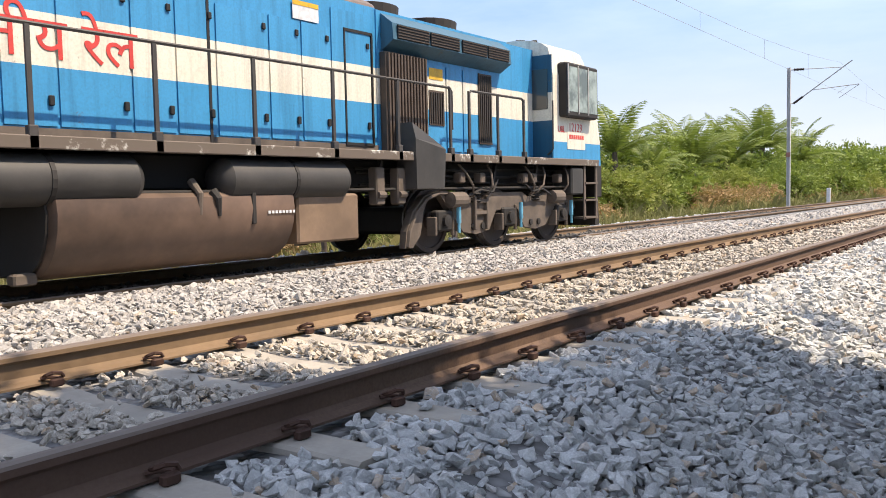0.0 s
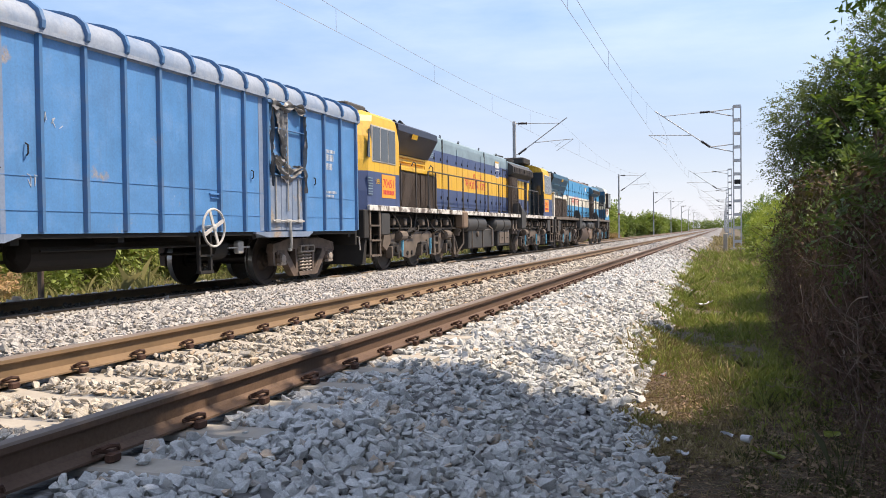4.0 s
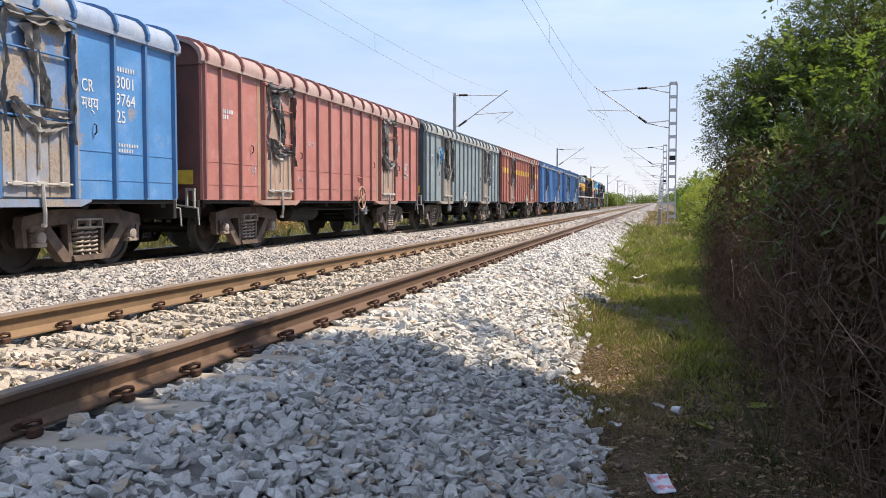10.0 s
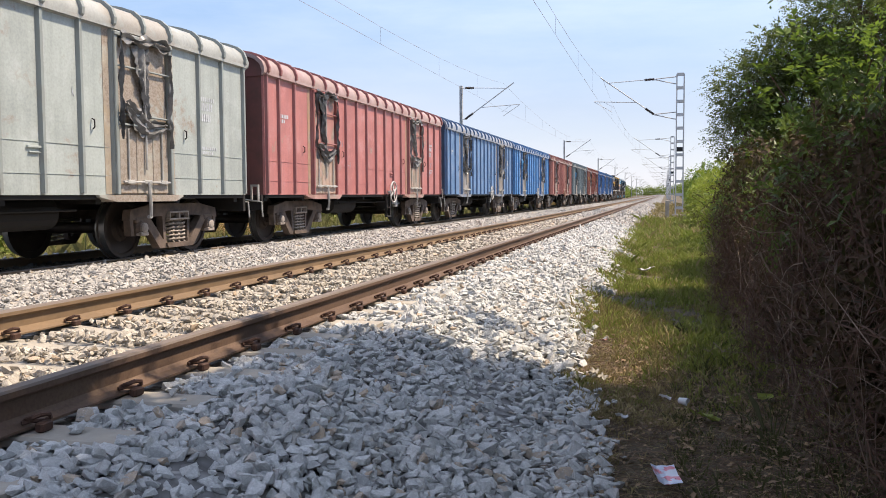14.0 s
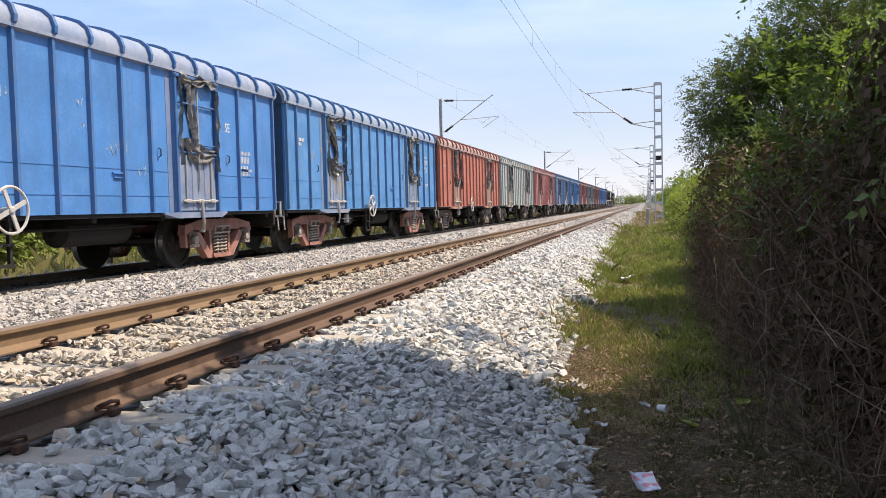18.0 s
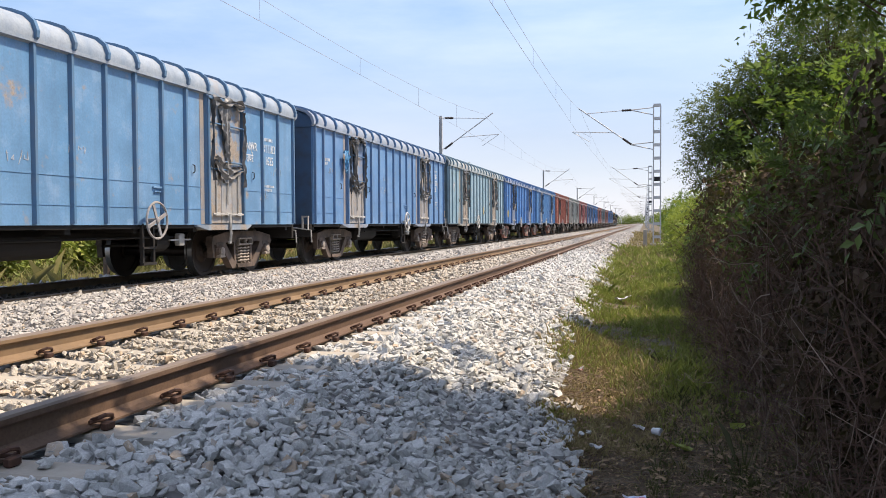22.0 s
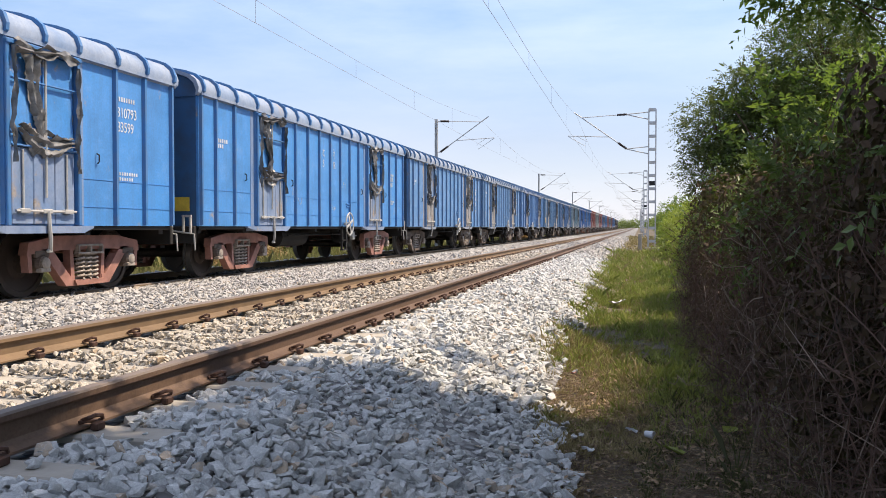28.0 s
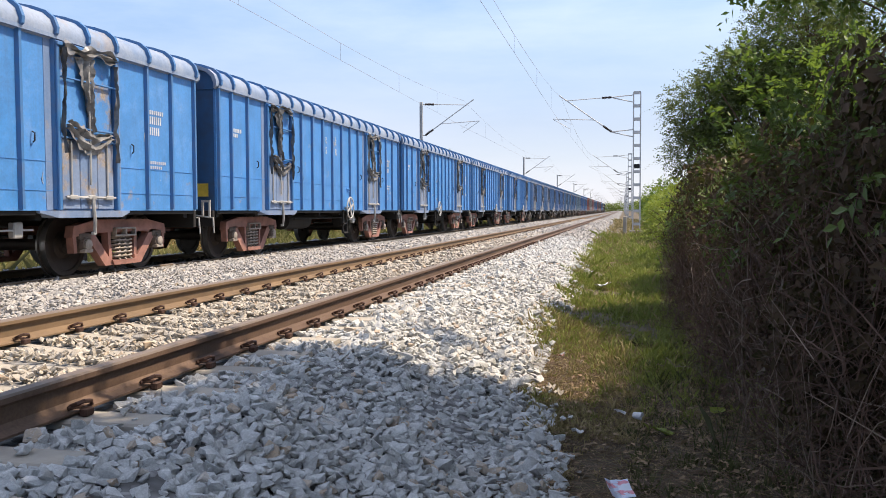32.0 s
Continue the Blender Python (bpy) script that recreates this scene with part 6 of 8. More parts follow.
        for s in (1, -1):
            st = part("steps", G().bar((s * 1.42, f(-0.30), 1.45), (s * 1.42, f(-0.30), 0.30), 0.03, 0.08).bar((s * 1.42, f(-0.85), 1.45), (s * 1.42, f(-0.85), 0.30), 0.03, 0.08), M["grime"], w)
            for z in (0.34, 0.70, 1.05):
                part("tread", G().box(*sorted((s * 1.18, s * 1.46)), *sorted((f(-0.86), f(-0.29))), z - 0.02, z + 0.02), M["grime"], st)
            part("end_box", G().box(*sorted((s * 1.0, s * 1.44)), *sorted((f(-1.45), f(-0.92))), 0.82, 1.36, 0.03), M["tank_grey"], w)
        for x in (0.35, -0.35, 0.6):
            part("air_hose", G().tube([(x, f(0.0), 0.85), (x, f(0.14), 0.72), (x + 0.05, f(0.22), 0.45), (x + 0.08, f(0.12), 0.36)], 0.028, 6), M["grime_dark"], w)
    for s in (1, -1):
        bw = -13.72 if not two_cabs else -12.5
        if s > 0:
            part("lettering", text_mesh("भारतीय रेल", 0.60, M["red_paint"]), None, w, "large red painted lettering", at=on_side(0.974, bw, 2.34))
        part("notice_plate", G().box(*sorted((s * 0.972, s * 0.976)), -8.75, -8.25, 3.22, 3.46), M["white"], w, "white notice plate")
        part("notice_plate", G().box(*sorted((s * 0.977, s * 0.980)), -8.75, -8.25, 3.40, 3.46), M["gold"], w)
        if two_cabs:
            part("emblem_plate", G().box(*sorted((s * 0.972, s * 0.976)), -8.70, -8.25, 2.86, 3.16), M["white"], w, "blue and white emblem plate")
            part("emblem_plate", G().box(*sorted((s * 0.977, s * 0.979)), -8.67, -8.28, 2.89, 3.13), M["navy"], w)
    loco_bogie(w, (-1.6, -3.65, -5.7), False)
    loco_bogie(w, (-15.05, -17.1, -19.15) if two_cabs else (-14.7, -16.75, -18.8), True)
    # true length of this type
    for o in w.children_recursive:
        k = 22.85 / LEN if two_cabs else 20.98 / LEN
        if o.type == 'MESH' and o.data is not WHEEL_BIG and o.matrix_basis == Matrix():
            o.data.transform(Matrix.Diagonal((1, k, 1, 1)))
            if o.parent is not None and o.parent.name.split(".")[0] != "bogie":
                for v in o.data.vertices:
                    v.co.z += max(0.0, v.co.z - 1.5) * (0.04 if two_cabs else 0.028)
        elif o.matrix_basis != Matrix():
            o.location.y *= k
    for o in w.children:
        if o.name.split(".")[0] != "bogie":
            o.location.z += 0.07
    return w


locos = [(build_loco(False), 16.6), (build_loco(True), -4.6)]

# ---- overhead line: masts, brackets, wires ----
SPAN, MAST0 = 54.2, 50.3
CAT, CON = 7.60, 6.05


def insulator(g, a, b):
    a, b = Vector(a), Vector(b)
    n = 7
    pts = [a.lerp(b, i / (2 * n)) for i in range(2 * n + 1)]
    d = (b - a).normalized()
    s = d.orthogonal().normalized()
    u = d.cross(s)
    rings = []
    for i, p in enumerate(pts):
        r = 0.085 if i % 2 else 0.045
        rings.append([p + (s * math.cos(k * math.pi / 5) + u * math.sin(k * math.pi / 5)) * r for k in range(10)])
    return g.loft(rings)


def build_mast(lattice, reach):
    """A mast at its own origin; the bracket reaches along +x (reach < 0: along -x)."""
    lab = "grey lattice steel mast with a cantilever bracket on a concrete foot" if lattice else "slim grey steel mast with a cantilever bracket"
    w = thing("overhead_line_mast", lab, "mast", group="overhead line masts")
    s = 1 if reach > 0 else -1
    R = abs(reach)
    top = 8.12 if lattice else 8.0
    part("foot_block", G().box(-0.38, 0.38, -0.38, 0.38, -0.35, 0.14, 0.04), M["concrete"], w, "pale concrete foot")
    if lattice:
        for x in (-0.2, 0.2):
            part("channel", G().box(x - 0.035, x + 0.035, -0.11, 0.11, 0.1, top), M["steel"], w)
        for i in range(11):
            z = 0.5 + i * 0.76
            for y in (-0.115, 0.115):
                part("batten", G().box(-0.2, 0.2, y - 0.006, y + 0.006, z - 0.08, z + 0.08), M["steel"], w)
        part("number_plate", G().box(-0.16, 0.16, -0.135, -0.123, 3.72, 3.98), M["black"], w, "small dark plate")
    else:
        part("post", G().box(-0.075, 0.075, -0.012, 0.012, 0.1, top).box(-0.09, -0.075, -0.09, 0.09, 0.1, top).box(0.075, 0.09, -0.09, 0.09, 0.1, top), M["steel"], w)
        part("number_plate", G().box(-0.12, 0.12, -0.11, -0.098, 3.0, 3.25), M["bogie_red"], w, "small red plate")
    zt, zl = top - 0.14, 5.98
    ext = 1.45 if lattice else 0.25
    for z, nm in ((zt, "stay"), (zl, "strut")):
        if lattice:
            part("bracket_arm", G().tube([(s * 0.2, 0, z), (s * ext, 0, z - 0.10)], 0.03, 6).tube([(s * 0.2, 0, z - 0.42), (s * ext, 0, z - 0.12)], 0.03, 6), M["steel"], w)
        else:
            part("bracket_arm", G().tube([(s * 0.08, 0, z), (s * ext, 0, z)], 0.03, 6), M["steel"], w)
    e = (s * ext, 0, zt - (0.1 if lattice else 0))
    f = (s * (ext + 0.55), 0, e[2] - 0.02)
    part("insulator", insulator(G(), e, f), M["insulator"], w, "dark porcelain insulator")
    tip = (s * R, 0, CAT + 0.30)
    part("stay_tube", G().tube([f, (s * (R - 0.15), 0, CAT + 0.15)], 0.022, 6), M["steel"], w)
    e = Vector((s * ext, 0, zl - (0.1 if lattice else 0)))
    d = (Vector(tip) - e).normalized()
    f = e + d * 0.6
    part("insulator", insulator(G(), e, f), M["insulator"], w, "dark porcelain insulator")
    part("bracket_tube", G().tube([f, Vector(tip) + d * 0.3], 0.032, 8), M["steel"], w)
    k = 0.35
    q = e.lerp(Vector(tip), k)
    part("register_arm", G().tube([q, (s * (R + 0.6), 0, q.z + 0.12)], 0.022, 6), M["steel"], w)
    part("steady_arm", G().tube([(s * (R + 0.6), 0, q.z + 0.1), (s * (R - 0.4), 0, CON + 0.05)], 0.016, 6).tube([(s * (R + 0.1), 0, q.z + 0.1), (s * (R - 0.5), 0, CON + 0.3)], 0.01, 5), M["steel"], w)
    return w


mast_r, mast_l = build_mast(True, -4.25), build_mast(False, 3.0)
XR, XL = 0.66, -12.2
for i, y in enumerate([MAST0 + k * SPAN for k in range(-1, 9)]):
    for x, src in ((XR, mast_r), (XL, mast_l)):
        z = -0.36 if x > 0 else -0.42
        if i == 0:
            src.matrix_basis = pose(x, y, z)
        else:
            copy_thing(src, pose(x, y, z, 0, 0, random.uniform(-1, 1)))


def wire_run(xc, xs, name):
    gc, gm_ = G(), G()
    ys = [MAST0 + k * SPAN for k in range(-2, 10)]
    w = tagged(new("catenary_wires"), f"thin copper contact and catenary wires above the {name} track", "overhead wires", "overhead wires")
    sag = lambda u: CAT - 1.05 * 4 * u * (1 - u)
    pts, con = [], []
    for j, (a, b) in enumerate(zip(ys, ys[1:])):
        z0, z1 = (0.2, -0.2) if j % 2 else (-0.2, 0.2)
        n = 14
        for i in range(n):
            u = i / n
            xx = xc + z0 + (z1 - z0) * u
            pts.append((xx, a + (b - a) * u, sag(u) - 0.0))
            con.append((xx, a + (b - a) * u, CON - 0.05 + (0.0)))
    part("catenary_wire", G().tube(pts, 0.006, 5), M["wire"], w)
    part("contact_wire", G().tube(con, 0.006, 5), M["wire"], w)
    for j, (a, b) in enumerate(zip(ys[1:6], ys[2:7])):
        jj = j + 1
        z0, z1 = (0.2, -0.2) if jj % 2 else (-0.2, 0.2)
        for i in range(1, 7):
            u = i / 7
            xx = xc + z0 + (z1 - z0) * u
            part("dropper", G().tube([(xx, a + (b - a) * u, sag(u)), (xx, a + (b - a) * u, CON - 0.05)], 0.005, 4), M["wire"], w)
    return w


wire_run(TRACK1, 0, "near")
wire_run(TRACK2, 0, "far")

# ---- plants ----


def leaf_arrays(P, N, size, rng, aspect=0.5, droop=0.0):
    """Pointed leaves at the points P, lying roughly across the directions N."""
    n = len(P)
    N = N + rng.normal(0, 0.55, (n, 3))
    N[:, 2] += 0.35
    N /= np.linalg.norm(N, axis=1, keepdims=True) + 1e-9
    D = np.cross(N, rng.normal(0, 1, (n, 3)))
    D /= np.linalg.norm(D, axis=1, keepdims=True) + 1e-9
    D[:, 2] -= droop
    S = np.cross(N, D)
    L = (size * rng.lognormal(0, 0.3, n))[:, None]
    base, tip = P - D * L * 0.5, P + D * L * 0.5
    mid = P + N * L * 0.08
    l_, r_ = mid - S * L * aspect * 0.5, mid + S * L * aspect * 0.5
    V = np.stack([base, r_, tip, l_], 1).reshape(-1, 3)
    F = np.arange(n * 4).reshape(n, 4)
    return V, F


def lobe_points(lobes, n, rng, shell=0.55):
    """Points in the outer shells of ellipsoids (x, y, z, rx, ry, rz), thinned by noise so that gaps show."""
    L = np.array(lobes, float)
    area = (L[:, 3] * L[:, 4] + L[:, 4] * L[:, 5] + L[:, 3] * L[:, 5])
    which = rng.choice(len(L), int(n * 1.8), p=area / area.sum())
    d = rng.normal(0, 1, (len(which), 3))
    d /= np.linalg.norm(d, axis=1, keepdims=True)
    r = 1 - shell * rng.beta(1.2, 2.2, len(which)) + rng.normal(0, 0.06, len(which))
    f = np.sin(d[:, 0] * 9 + which * 2.1) * np.sin(d[:, 1] * 8 + which) * np.sin(d[:, 2] * 10 + which * 0.7)
    r *= 1 + 0.22 * f
    P = L[which, :3] + d * r[:, None] * L[which, 3:]
    keep = (f > -0.35) | (rng.uniform(0, 1, len(which)) < 0.3)
    return P[keep][:n], d[keep][:n]


def twig_arrays(A, B, r, rng, bend=0.15, seg=3):
    """Thin three-sided sticks from A to B, bent in the middle."""
    n = len(A)
    d = B - A
    ln = np.linalg.norm(d, axis=1, keepdims=True) + 1e-9
    s = np.cross(d, rng.normal(0, 1, (n, 3)))
    s /= np.linalg.norm(s, axis=1, keepdims=True) + 1e-9
    u = np.cross(d / ln, s)
    r = np.broadcast_to(r, (n,))[:, None]
    off = s * ln * rng.normal(0, bend, (n, 1))
    V = []
    for i in range(seg):
        t = i / (seg - 1)
        c = A + d * t + off * (4 * t * (1 - t)) * 0.5
        k = r * (1 - 0.7 * t)
        for a in (0, 2.094, 4.189):
            V.append(c + (s * math.cos(a) + u * math.sin(a)) * k)
    V = np.stack(V, 1).reshape(-1, 3)
    F = []
    for i in range(seg - 1):
        for a in range(3):
            p, q = i * 3 + a, i * 3 + (a + 1) % 3
            F.append((p, q, q + 3, p + 3))
    F = (np.array(F)[None] + (np.arange(n) * seg * 3)[:, None, None]).reshape(-1, 4)
    return V, F


def spray_arrays(P, N, k, length, leaf, rng, aspect=0.45, droop=0.25):
    """Leafy sprigs at the points P: k leaflets in two ranks along a drooping stalk that grows along N."""
    n = len(P)
    unit = lambda a: a / (np.linalg.norm(a, axis=-1, keepdims=True) + 1e-9)
    D = unit(N + rng.normal(0, 0.5, (n, 3)) + (0, 0, 0.25))
    S = unit(np.cross(D, rng.normal(0, 0.35, (n, 3)) + (0, 0, 1.0)))
    U = np.cross(S, D)
    ln = (length * rng.lognormal(0, 0.3, n))[:, None]
    sz = (leaf * rng.lognormal(0, 0.2, n))[:, None]
    V = []
    for j in range(k):
        t = (j + 0.6) / k
        side = 1 if j % 2 else -1
        a = P + D * ln * t - np.array((0, 0, droop)) * ln * t * t
        d = unit(D * 0.6 + S * side * 0.8 + rng.normal(0, 0.3, (n, 3)) - np.array((0, 0, 0.15)))
        q = sz * (0.75 + 0.5 * math.sin(math.pi * t)) * rng.uniform(0.75, 1.2, (n, 1))
        w = unit(np.cross(d, U + rng.normal(0, 0.4, (n, 3)))) * q * aspect * 0.5
        m = a + d * q * 0.45 + U * q * 0.07
        V.append(np.stack([a, m + w, a + d * q, m - w], 1))
    V = np.stack(V, 1).reshape(-1, 3)
    return V, np.arange(n * k * 4).reshape(-1, 4)


def leafy_mesh(name, lobes, n, k, length, leaf, mat, seed, shell=0.75, aspect=0.45):
    rng = np.random.RandomState(seed)
    P, N = lobe_points(lobes, n, rng, shell)
    V, F = spray_arrays(P, N, k, length, leaf, rng, aspect)
    return raw_mesh(name, V, F, mat)


def crown_mesh(name, lobes, n, size, mat, seed, shell=0.55, aspect=0.5):
    rng = np.random.RandomState(seed)
    P, N = lobe_points(lobes, n, rng, shell)
    V, F = leaf_arrays(P, N, size, rng, aspect)
    return raw_mesh(name, V, F, mat)


def stems_mesh(name, lobes, n, r, mat, seed, root=(0, 0, 0), spread=0.25):
    rng = np.random.RandomState(seed)
    P, _ = lobe_points(lobes, n, rng, 0.7)
    A = np.array(root) + rng.normal(0, spread, (len(P), 3)) * (1, 1, 0.3)
    A[:, 2] = np.maximum(A[:, 2], 0) + (P[:, 2] - 0) * rng.uniform(0.0, 0.5, len(P))
    V, F = twig_arrays(A, P, r, rng, 0.12)
    return raw_mesh(name, V, F, mat)


def random_lobes(rng, k, w, h):
    return [(rng.uniform(-w, w) * 0.6, rng.uniform(-w, w) * 0.6, h * rng.uniform(0.3, 0.8), w * rng.uniform(0.35, 0.6), w * rng.uniform(0.35, 0.6), h * rng.uniform(0.25, 0.38)) for _ in range(k)]


def build_shrub(i, mat, n, size, w=1.5, h=2.2, label="leafy green shrub beside the railway", far=False):
    rng = np.random.RandomState(100 + i)
    lobes = random_lobes(rng, 9, w, h)
    sh = thing("shrub", label, "shrub", group="shrubs beside the line")
    part("foliage", leafy_mesh("foliage", lobes, n // 9, 9, size * 3.0, size, mat, 40 + i, 0.7), None, sh)
    part("woody_stem", stems_mesh("woody_stem", lobes, 90, 0.014, M["twig"], 60 + i), None, sh, "thin woody stems")
    return sh


# belt of shrubs beyond the far track
kinds = [build_shrub(0, M["bush_a"], 6500, 0.17), build_shrub(1, M["bush_b"], 6500, 0.15, label="yellow-green leafy shrub beside the railway"), build_shrub(2, M["bush_c"], 6500, 0.18, label="dark green leafy shrub beside the railway"),
         build_shrub(3, M["bush_a"], 6000, 0.20, 1.6, 2.6), build_shrub(4, M["bush_dry"], 4200, 0.14, 1.4, 1.3, "dry brown shrub beside the railway")]
used = set()


def plant(k, x, y, z, s, sz=None):
    m = pose(x, y, z, 0, 0, random.uniform(0, 360))
    ob = kinds[k]
    if k in used:
        ob = copy_thing(ob, m)
    else:
        used.add(k)
        ob.matrix_basis = m
    ob.scale = (s, s, sz or s)
    return ob


random.seed(21)
y = 12.0
while y < 175:
    for row, (x, h) in enumerate(((-20.5, 1.25), (-25.0, 1.75 if 44 < y < 110 else 2.2))):
        k = random.choice((0, 1, 3, 0, 1)) if row == 0 else random.choice((0, 2, 3, 3))
        s = h * random.uniform(0.85, 1.25) * (1.15 if y > 80 else 1)
        plant(k, x + random.uniform(-1.4, 1.4), y + random.uniform(-1, 1), float(ground_z(x)) - 0.1, s)
    if random.random() < 0.5:
        plant(4, -17.3 + random.uniform(-0.8, 0.8), y, -0.9, random.uniform(0.6, 0.9))
    y += 3.1 + y * 0.022
for y in (56, 59.5, 62.5, 66):
    plant(4, -18.2, y, -0.9, 1.25)
for y in range(155, 420, 16):
    for x in (-19, -27):
        plant(random.choice((0, 2, 3)), x + random.uniform(-3, 3), y + random.uniform(-4, 4), -1.0, random.uniform(1.5, 2.3))


def build_palm(i):
    rnd = random.Random(70 + i)
    w = thing("coconut_palm", "young coconut palm with arching green fronds", "palm tree", group="coconut palms behind the far track")
    h = rnd.uniform(2.2, 3.4)
    lean = rnd.uniform(-0.3, 0.3)
    part("trunk", G().tube([(lean * t * t, 0.1 * t, h * t) for t in (0, 0.25, 0.5, 0.75, 1.0)], 0.20, 9, 0.13), M["bark"], w)
    for f in range(17):
        az = f * 2.4 + rnd.uniform(-0.2, 0.2)
        el = rnd.uniform(0.35, 1.5)
        L = rnd.uniform(2.5, 3.5)
        p = Vector((lean, 0.1, h))
        path = [p.copy()]
        for j in range(10):
            e = el - 1.15 * (j / 10) ** 1.8
            p = p + Vector((math.cos(az) * math.cos(e), math.sin(az) * math.cos(e), math.sin(e))) * (L / 10)
            path.append(p.copy())
        gg = G().tube(path, 0.03, 5, 0.008)
        side = Vector((-math.sin(az), math.cos(az), 0))
        for j in range(2, 40):
            t = j / 40 * 10
            a = path[int(t)].lerp(path[min(10, int(t) + 1)], t - int(t))
            d = (path[min(10, int(t) + 1)] - path[int(t)]).normalized()
            ll = 0.74 * math.sin(math.pi * min(1, 0.12 + 0.85 * j / 40)) + 0.1
            for s in (1, -1):
                tip = a + side * s * ll * 0.8 + d * ll * 0.45 + Vector((0, 0, -0.32 * ll + rnd.uniform(-0.06, 0.06)))
                m1, m2 = a.lerp(tip, 0.45) + d * 0.034, a.lerp(tip, 0.45) - d * 0.034
                gg.add([a, m1, tip, m2], [(0, 1, 2, 3)])
        part("frond", gg, M["palm"], w)
    return w


palms = [build_palm(i) for i in range(4)]
spots = ((-23.0, 51.0, 1.10), (-23.5, 57.0, 1.05), (-23.0, 66.0, 1.35), (-23.5, 76.0, 1.30), (-23.5, 87.0, 1.45), (-24.0, 104.0, 1.50), (-26.0, 61.0, 1.25), (-26.0, 71.0, 1.35), (-27.0, 95.0, 1.45), (-24.0, 43.0, 1.1), (-28.0, 82.0, 1.45),
         (-28.0, 120.0, 1.5), (-22.0, 54.0, 0.75), (-28.0, 39.0, 1.3))
for i, (x, y, s) in enumerate(spots):
    m = pose(x, y, -1.0, 0, 0, i * 77)
    p = palms[i] if i < 4 else copy_thing(palms[i % 4], m)
    p.matrix_basis = m
    p.scale = (s * 1.2, s * 1.2, s * 1.2)

# far tree line on both sides
lobes = []
rng = np.random.RandomState(5)
for i in range(300):
    y = rng.uniform(330, 1000)
    x = rng.choice((-1, 1)) * rng.uniform(14, 40 + y * 0.35) - 6
    h = rng.uniform(4.0, 9.5)
    lobes.append((x, y, h * 0.5 - 1.0, rng.uniform(3, 7), rng.uniform(3, 7), h * 0.6))
for i in range(46):
    lobes.append((rng.uniform(-150, 60), rng.uniform(1050, 1250), rng.uniform(3, 6), rng.uniform(6, 11), rng.uniform(4, 7), rng.uniform(5, 10)))
tagged(new("far_woods", crown_mesh("far_woods", lobes, 60000, 1.3, M["bush_c"], 9, 0.5, 0.8)), "distant low line of green trees", "trees", kind="stuff")

# ---- hedge and trees on the near side ----
def build_tree(label, trunk, lobes, n, k, length, leaf, mat, seed):
    w = thing("tree", label, "tree", pose(0, 0, 0), group="trees over the hedge")
    tg = G()
    for pts, r in trunk:
        tg.tube(pts, r, 8, r * 0.45)
    part("trunk", tg, M["bark"], w)
    part("crown", leafy_mesh("crown", lobes, n, k, length, leaf, mat, seed), None, w)
    rng = np.random.RandomState(seed)
    P, _ = lobe_points(lobes, 300, rng, 0.8)
    base = np.array([l[:3] for l in lobes])
    A = base[np.argmin(((P[:, None, :] - base[None]) ** 2).sum(-1), axis=1)] + (0, 0, -0.2)
    V, F = twig_arrays(A, P, 0.012, rng, 0.12)
    part("branch_work", raw_mesh("branch_work", V, F, M["twig"]), None, w, "thin crooked branches")["kind"] = "stuff"
    return w


build_tree("leafy tree overhanging the trackside hedge", [([(2.5, 6.3, -0.4), (2.4, 6.3, 1.2), (2.0, 6.3, 2.6), (1.5, 6.3, 3.9), (1.2, 6.3, 4.8)], 0.12), ([(2.3, 6.3, 1.6), (2.8, 6.2, 3.0), (2.9, 6.2, 4.2)], 0.07), ([(2.2, 6.3, 2.0), (1.6, 6.3, 2.6), (1.1, 6.4, 2.8)], 0.05), ([(1.5, 6.3, 3.9), (1.1, 7.1, 4.1), (0.9, 7.8, 4.2)], 0.03)],
           [(1.18, 6.25, 2.80, 0.52, 0.40, 0.40), (1.55, 5.95, 3.4, 0.80, 0.65, 0.60), (1.25, 5.95, 4.1, 0.85, 0.70, 0.60), (1.00, 6.20, 4.9, 0.75, 0.70, 0.55), (2.2, 6.3, 4.2, 1.1, 0.9, 1.0), (2.5, 6.0, 2.9, 0.95, 1.0, 0.85),
            (1.3, 5.3, 4.8, 0.9, 0.9, 0.6), (2.0, 5.3, 3.8, 0.9, 0.8, 0.7), (0.92, 8.0, 4.35, 0.30, 0.10, 0.12), (0.95, 7.80, 3.6, 0.26, 0.10, 0.10)], 9500, 11, 0.24, 0.062, M["leaf_a"], 3)
build_tree("leafy tree rising out of the hedge", [([(2.8, 4.0, -0.4), (2.6, 4.0, 1.8), (2.0, 4.0, 3.6), (1.3, 4.1, 5.2)], 0.14), ([(2.6, 4.0, 2.0), (3.0, 3.8, 3.6)], 0.08)],
           [(1.45, 4.75, 5.2, 0.75, 0.65, 0.5), (0.9, 4.0, 6.0, 1.1, 0.75, 0.5), (0.9, 3.0, 5.6, 1.1, 1.0, 0.6), (1.7, 3.4, 4.6, 1.2, 1.2, 0.8), (2.4, 4.2, 4.2, 1.2, 1.2, 1.0), (1.5, 2.0, 4.6, 1.2, 1.0, 0.7), (2.6, 2.8, 3.6, 1.1, 1.2, 0.9), (0.35, 3.3, 6.4, 0.9, 0.9, 0.45), (0.35, 4.15, 6.5, 0.75, 0.65, 0.40)], 5200, 11, 0.32, 0.105, M["leaf_a"], 4)
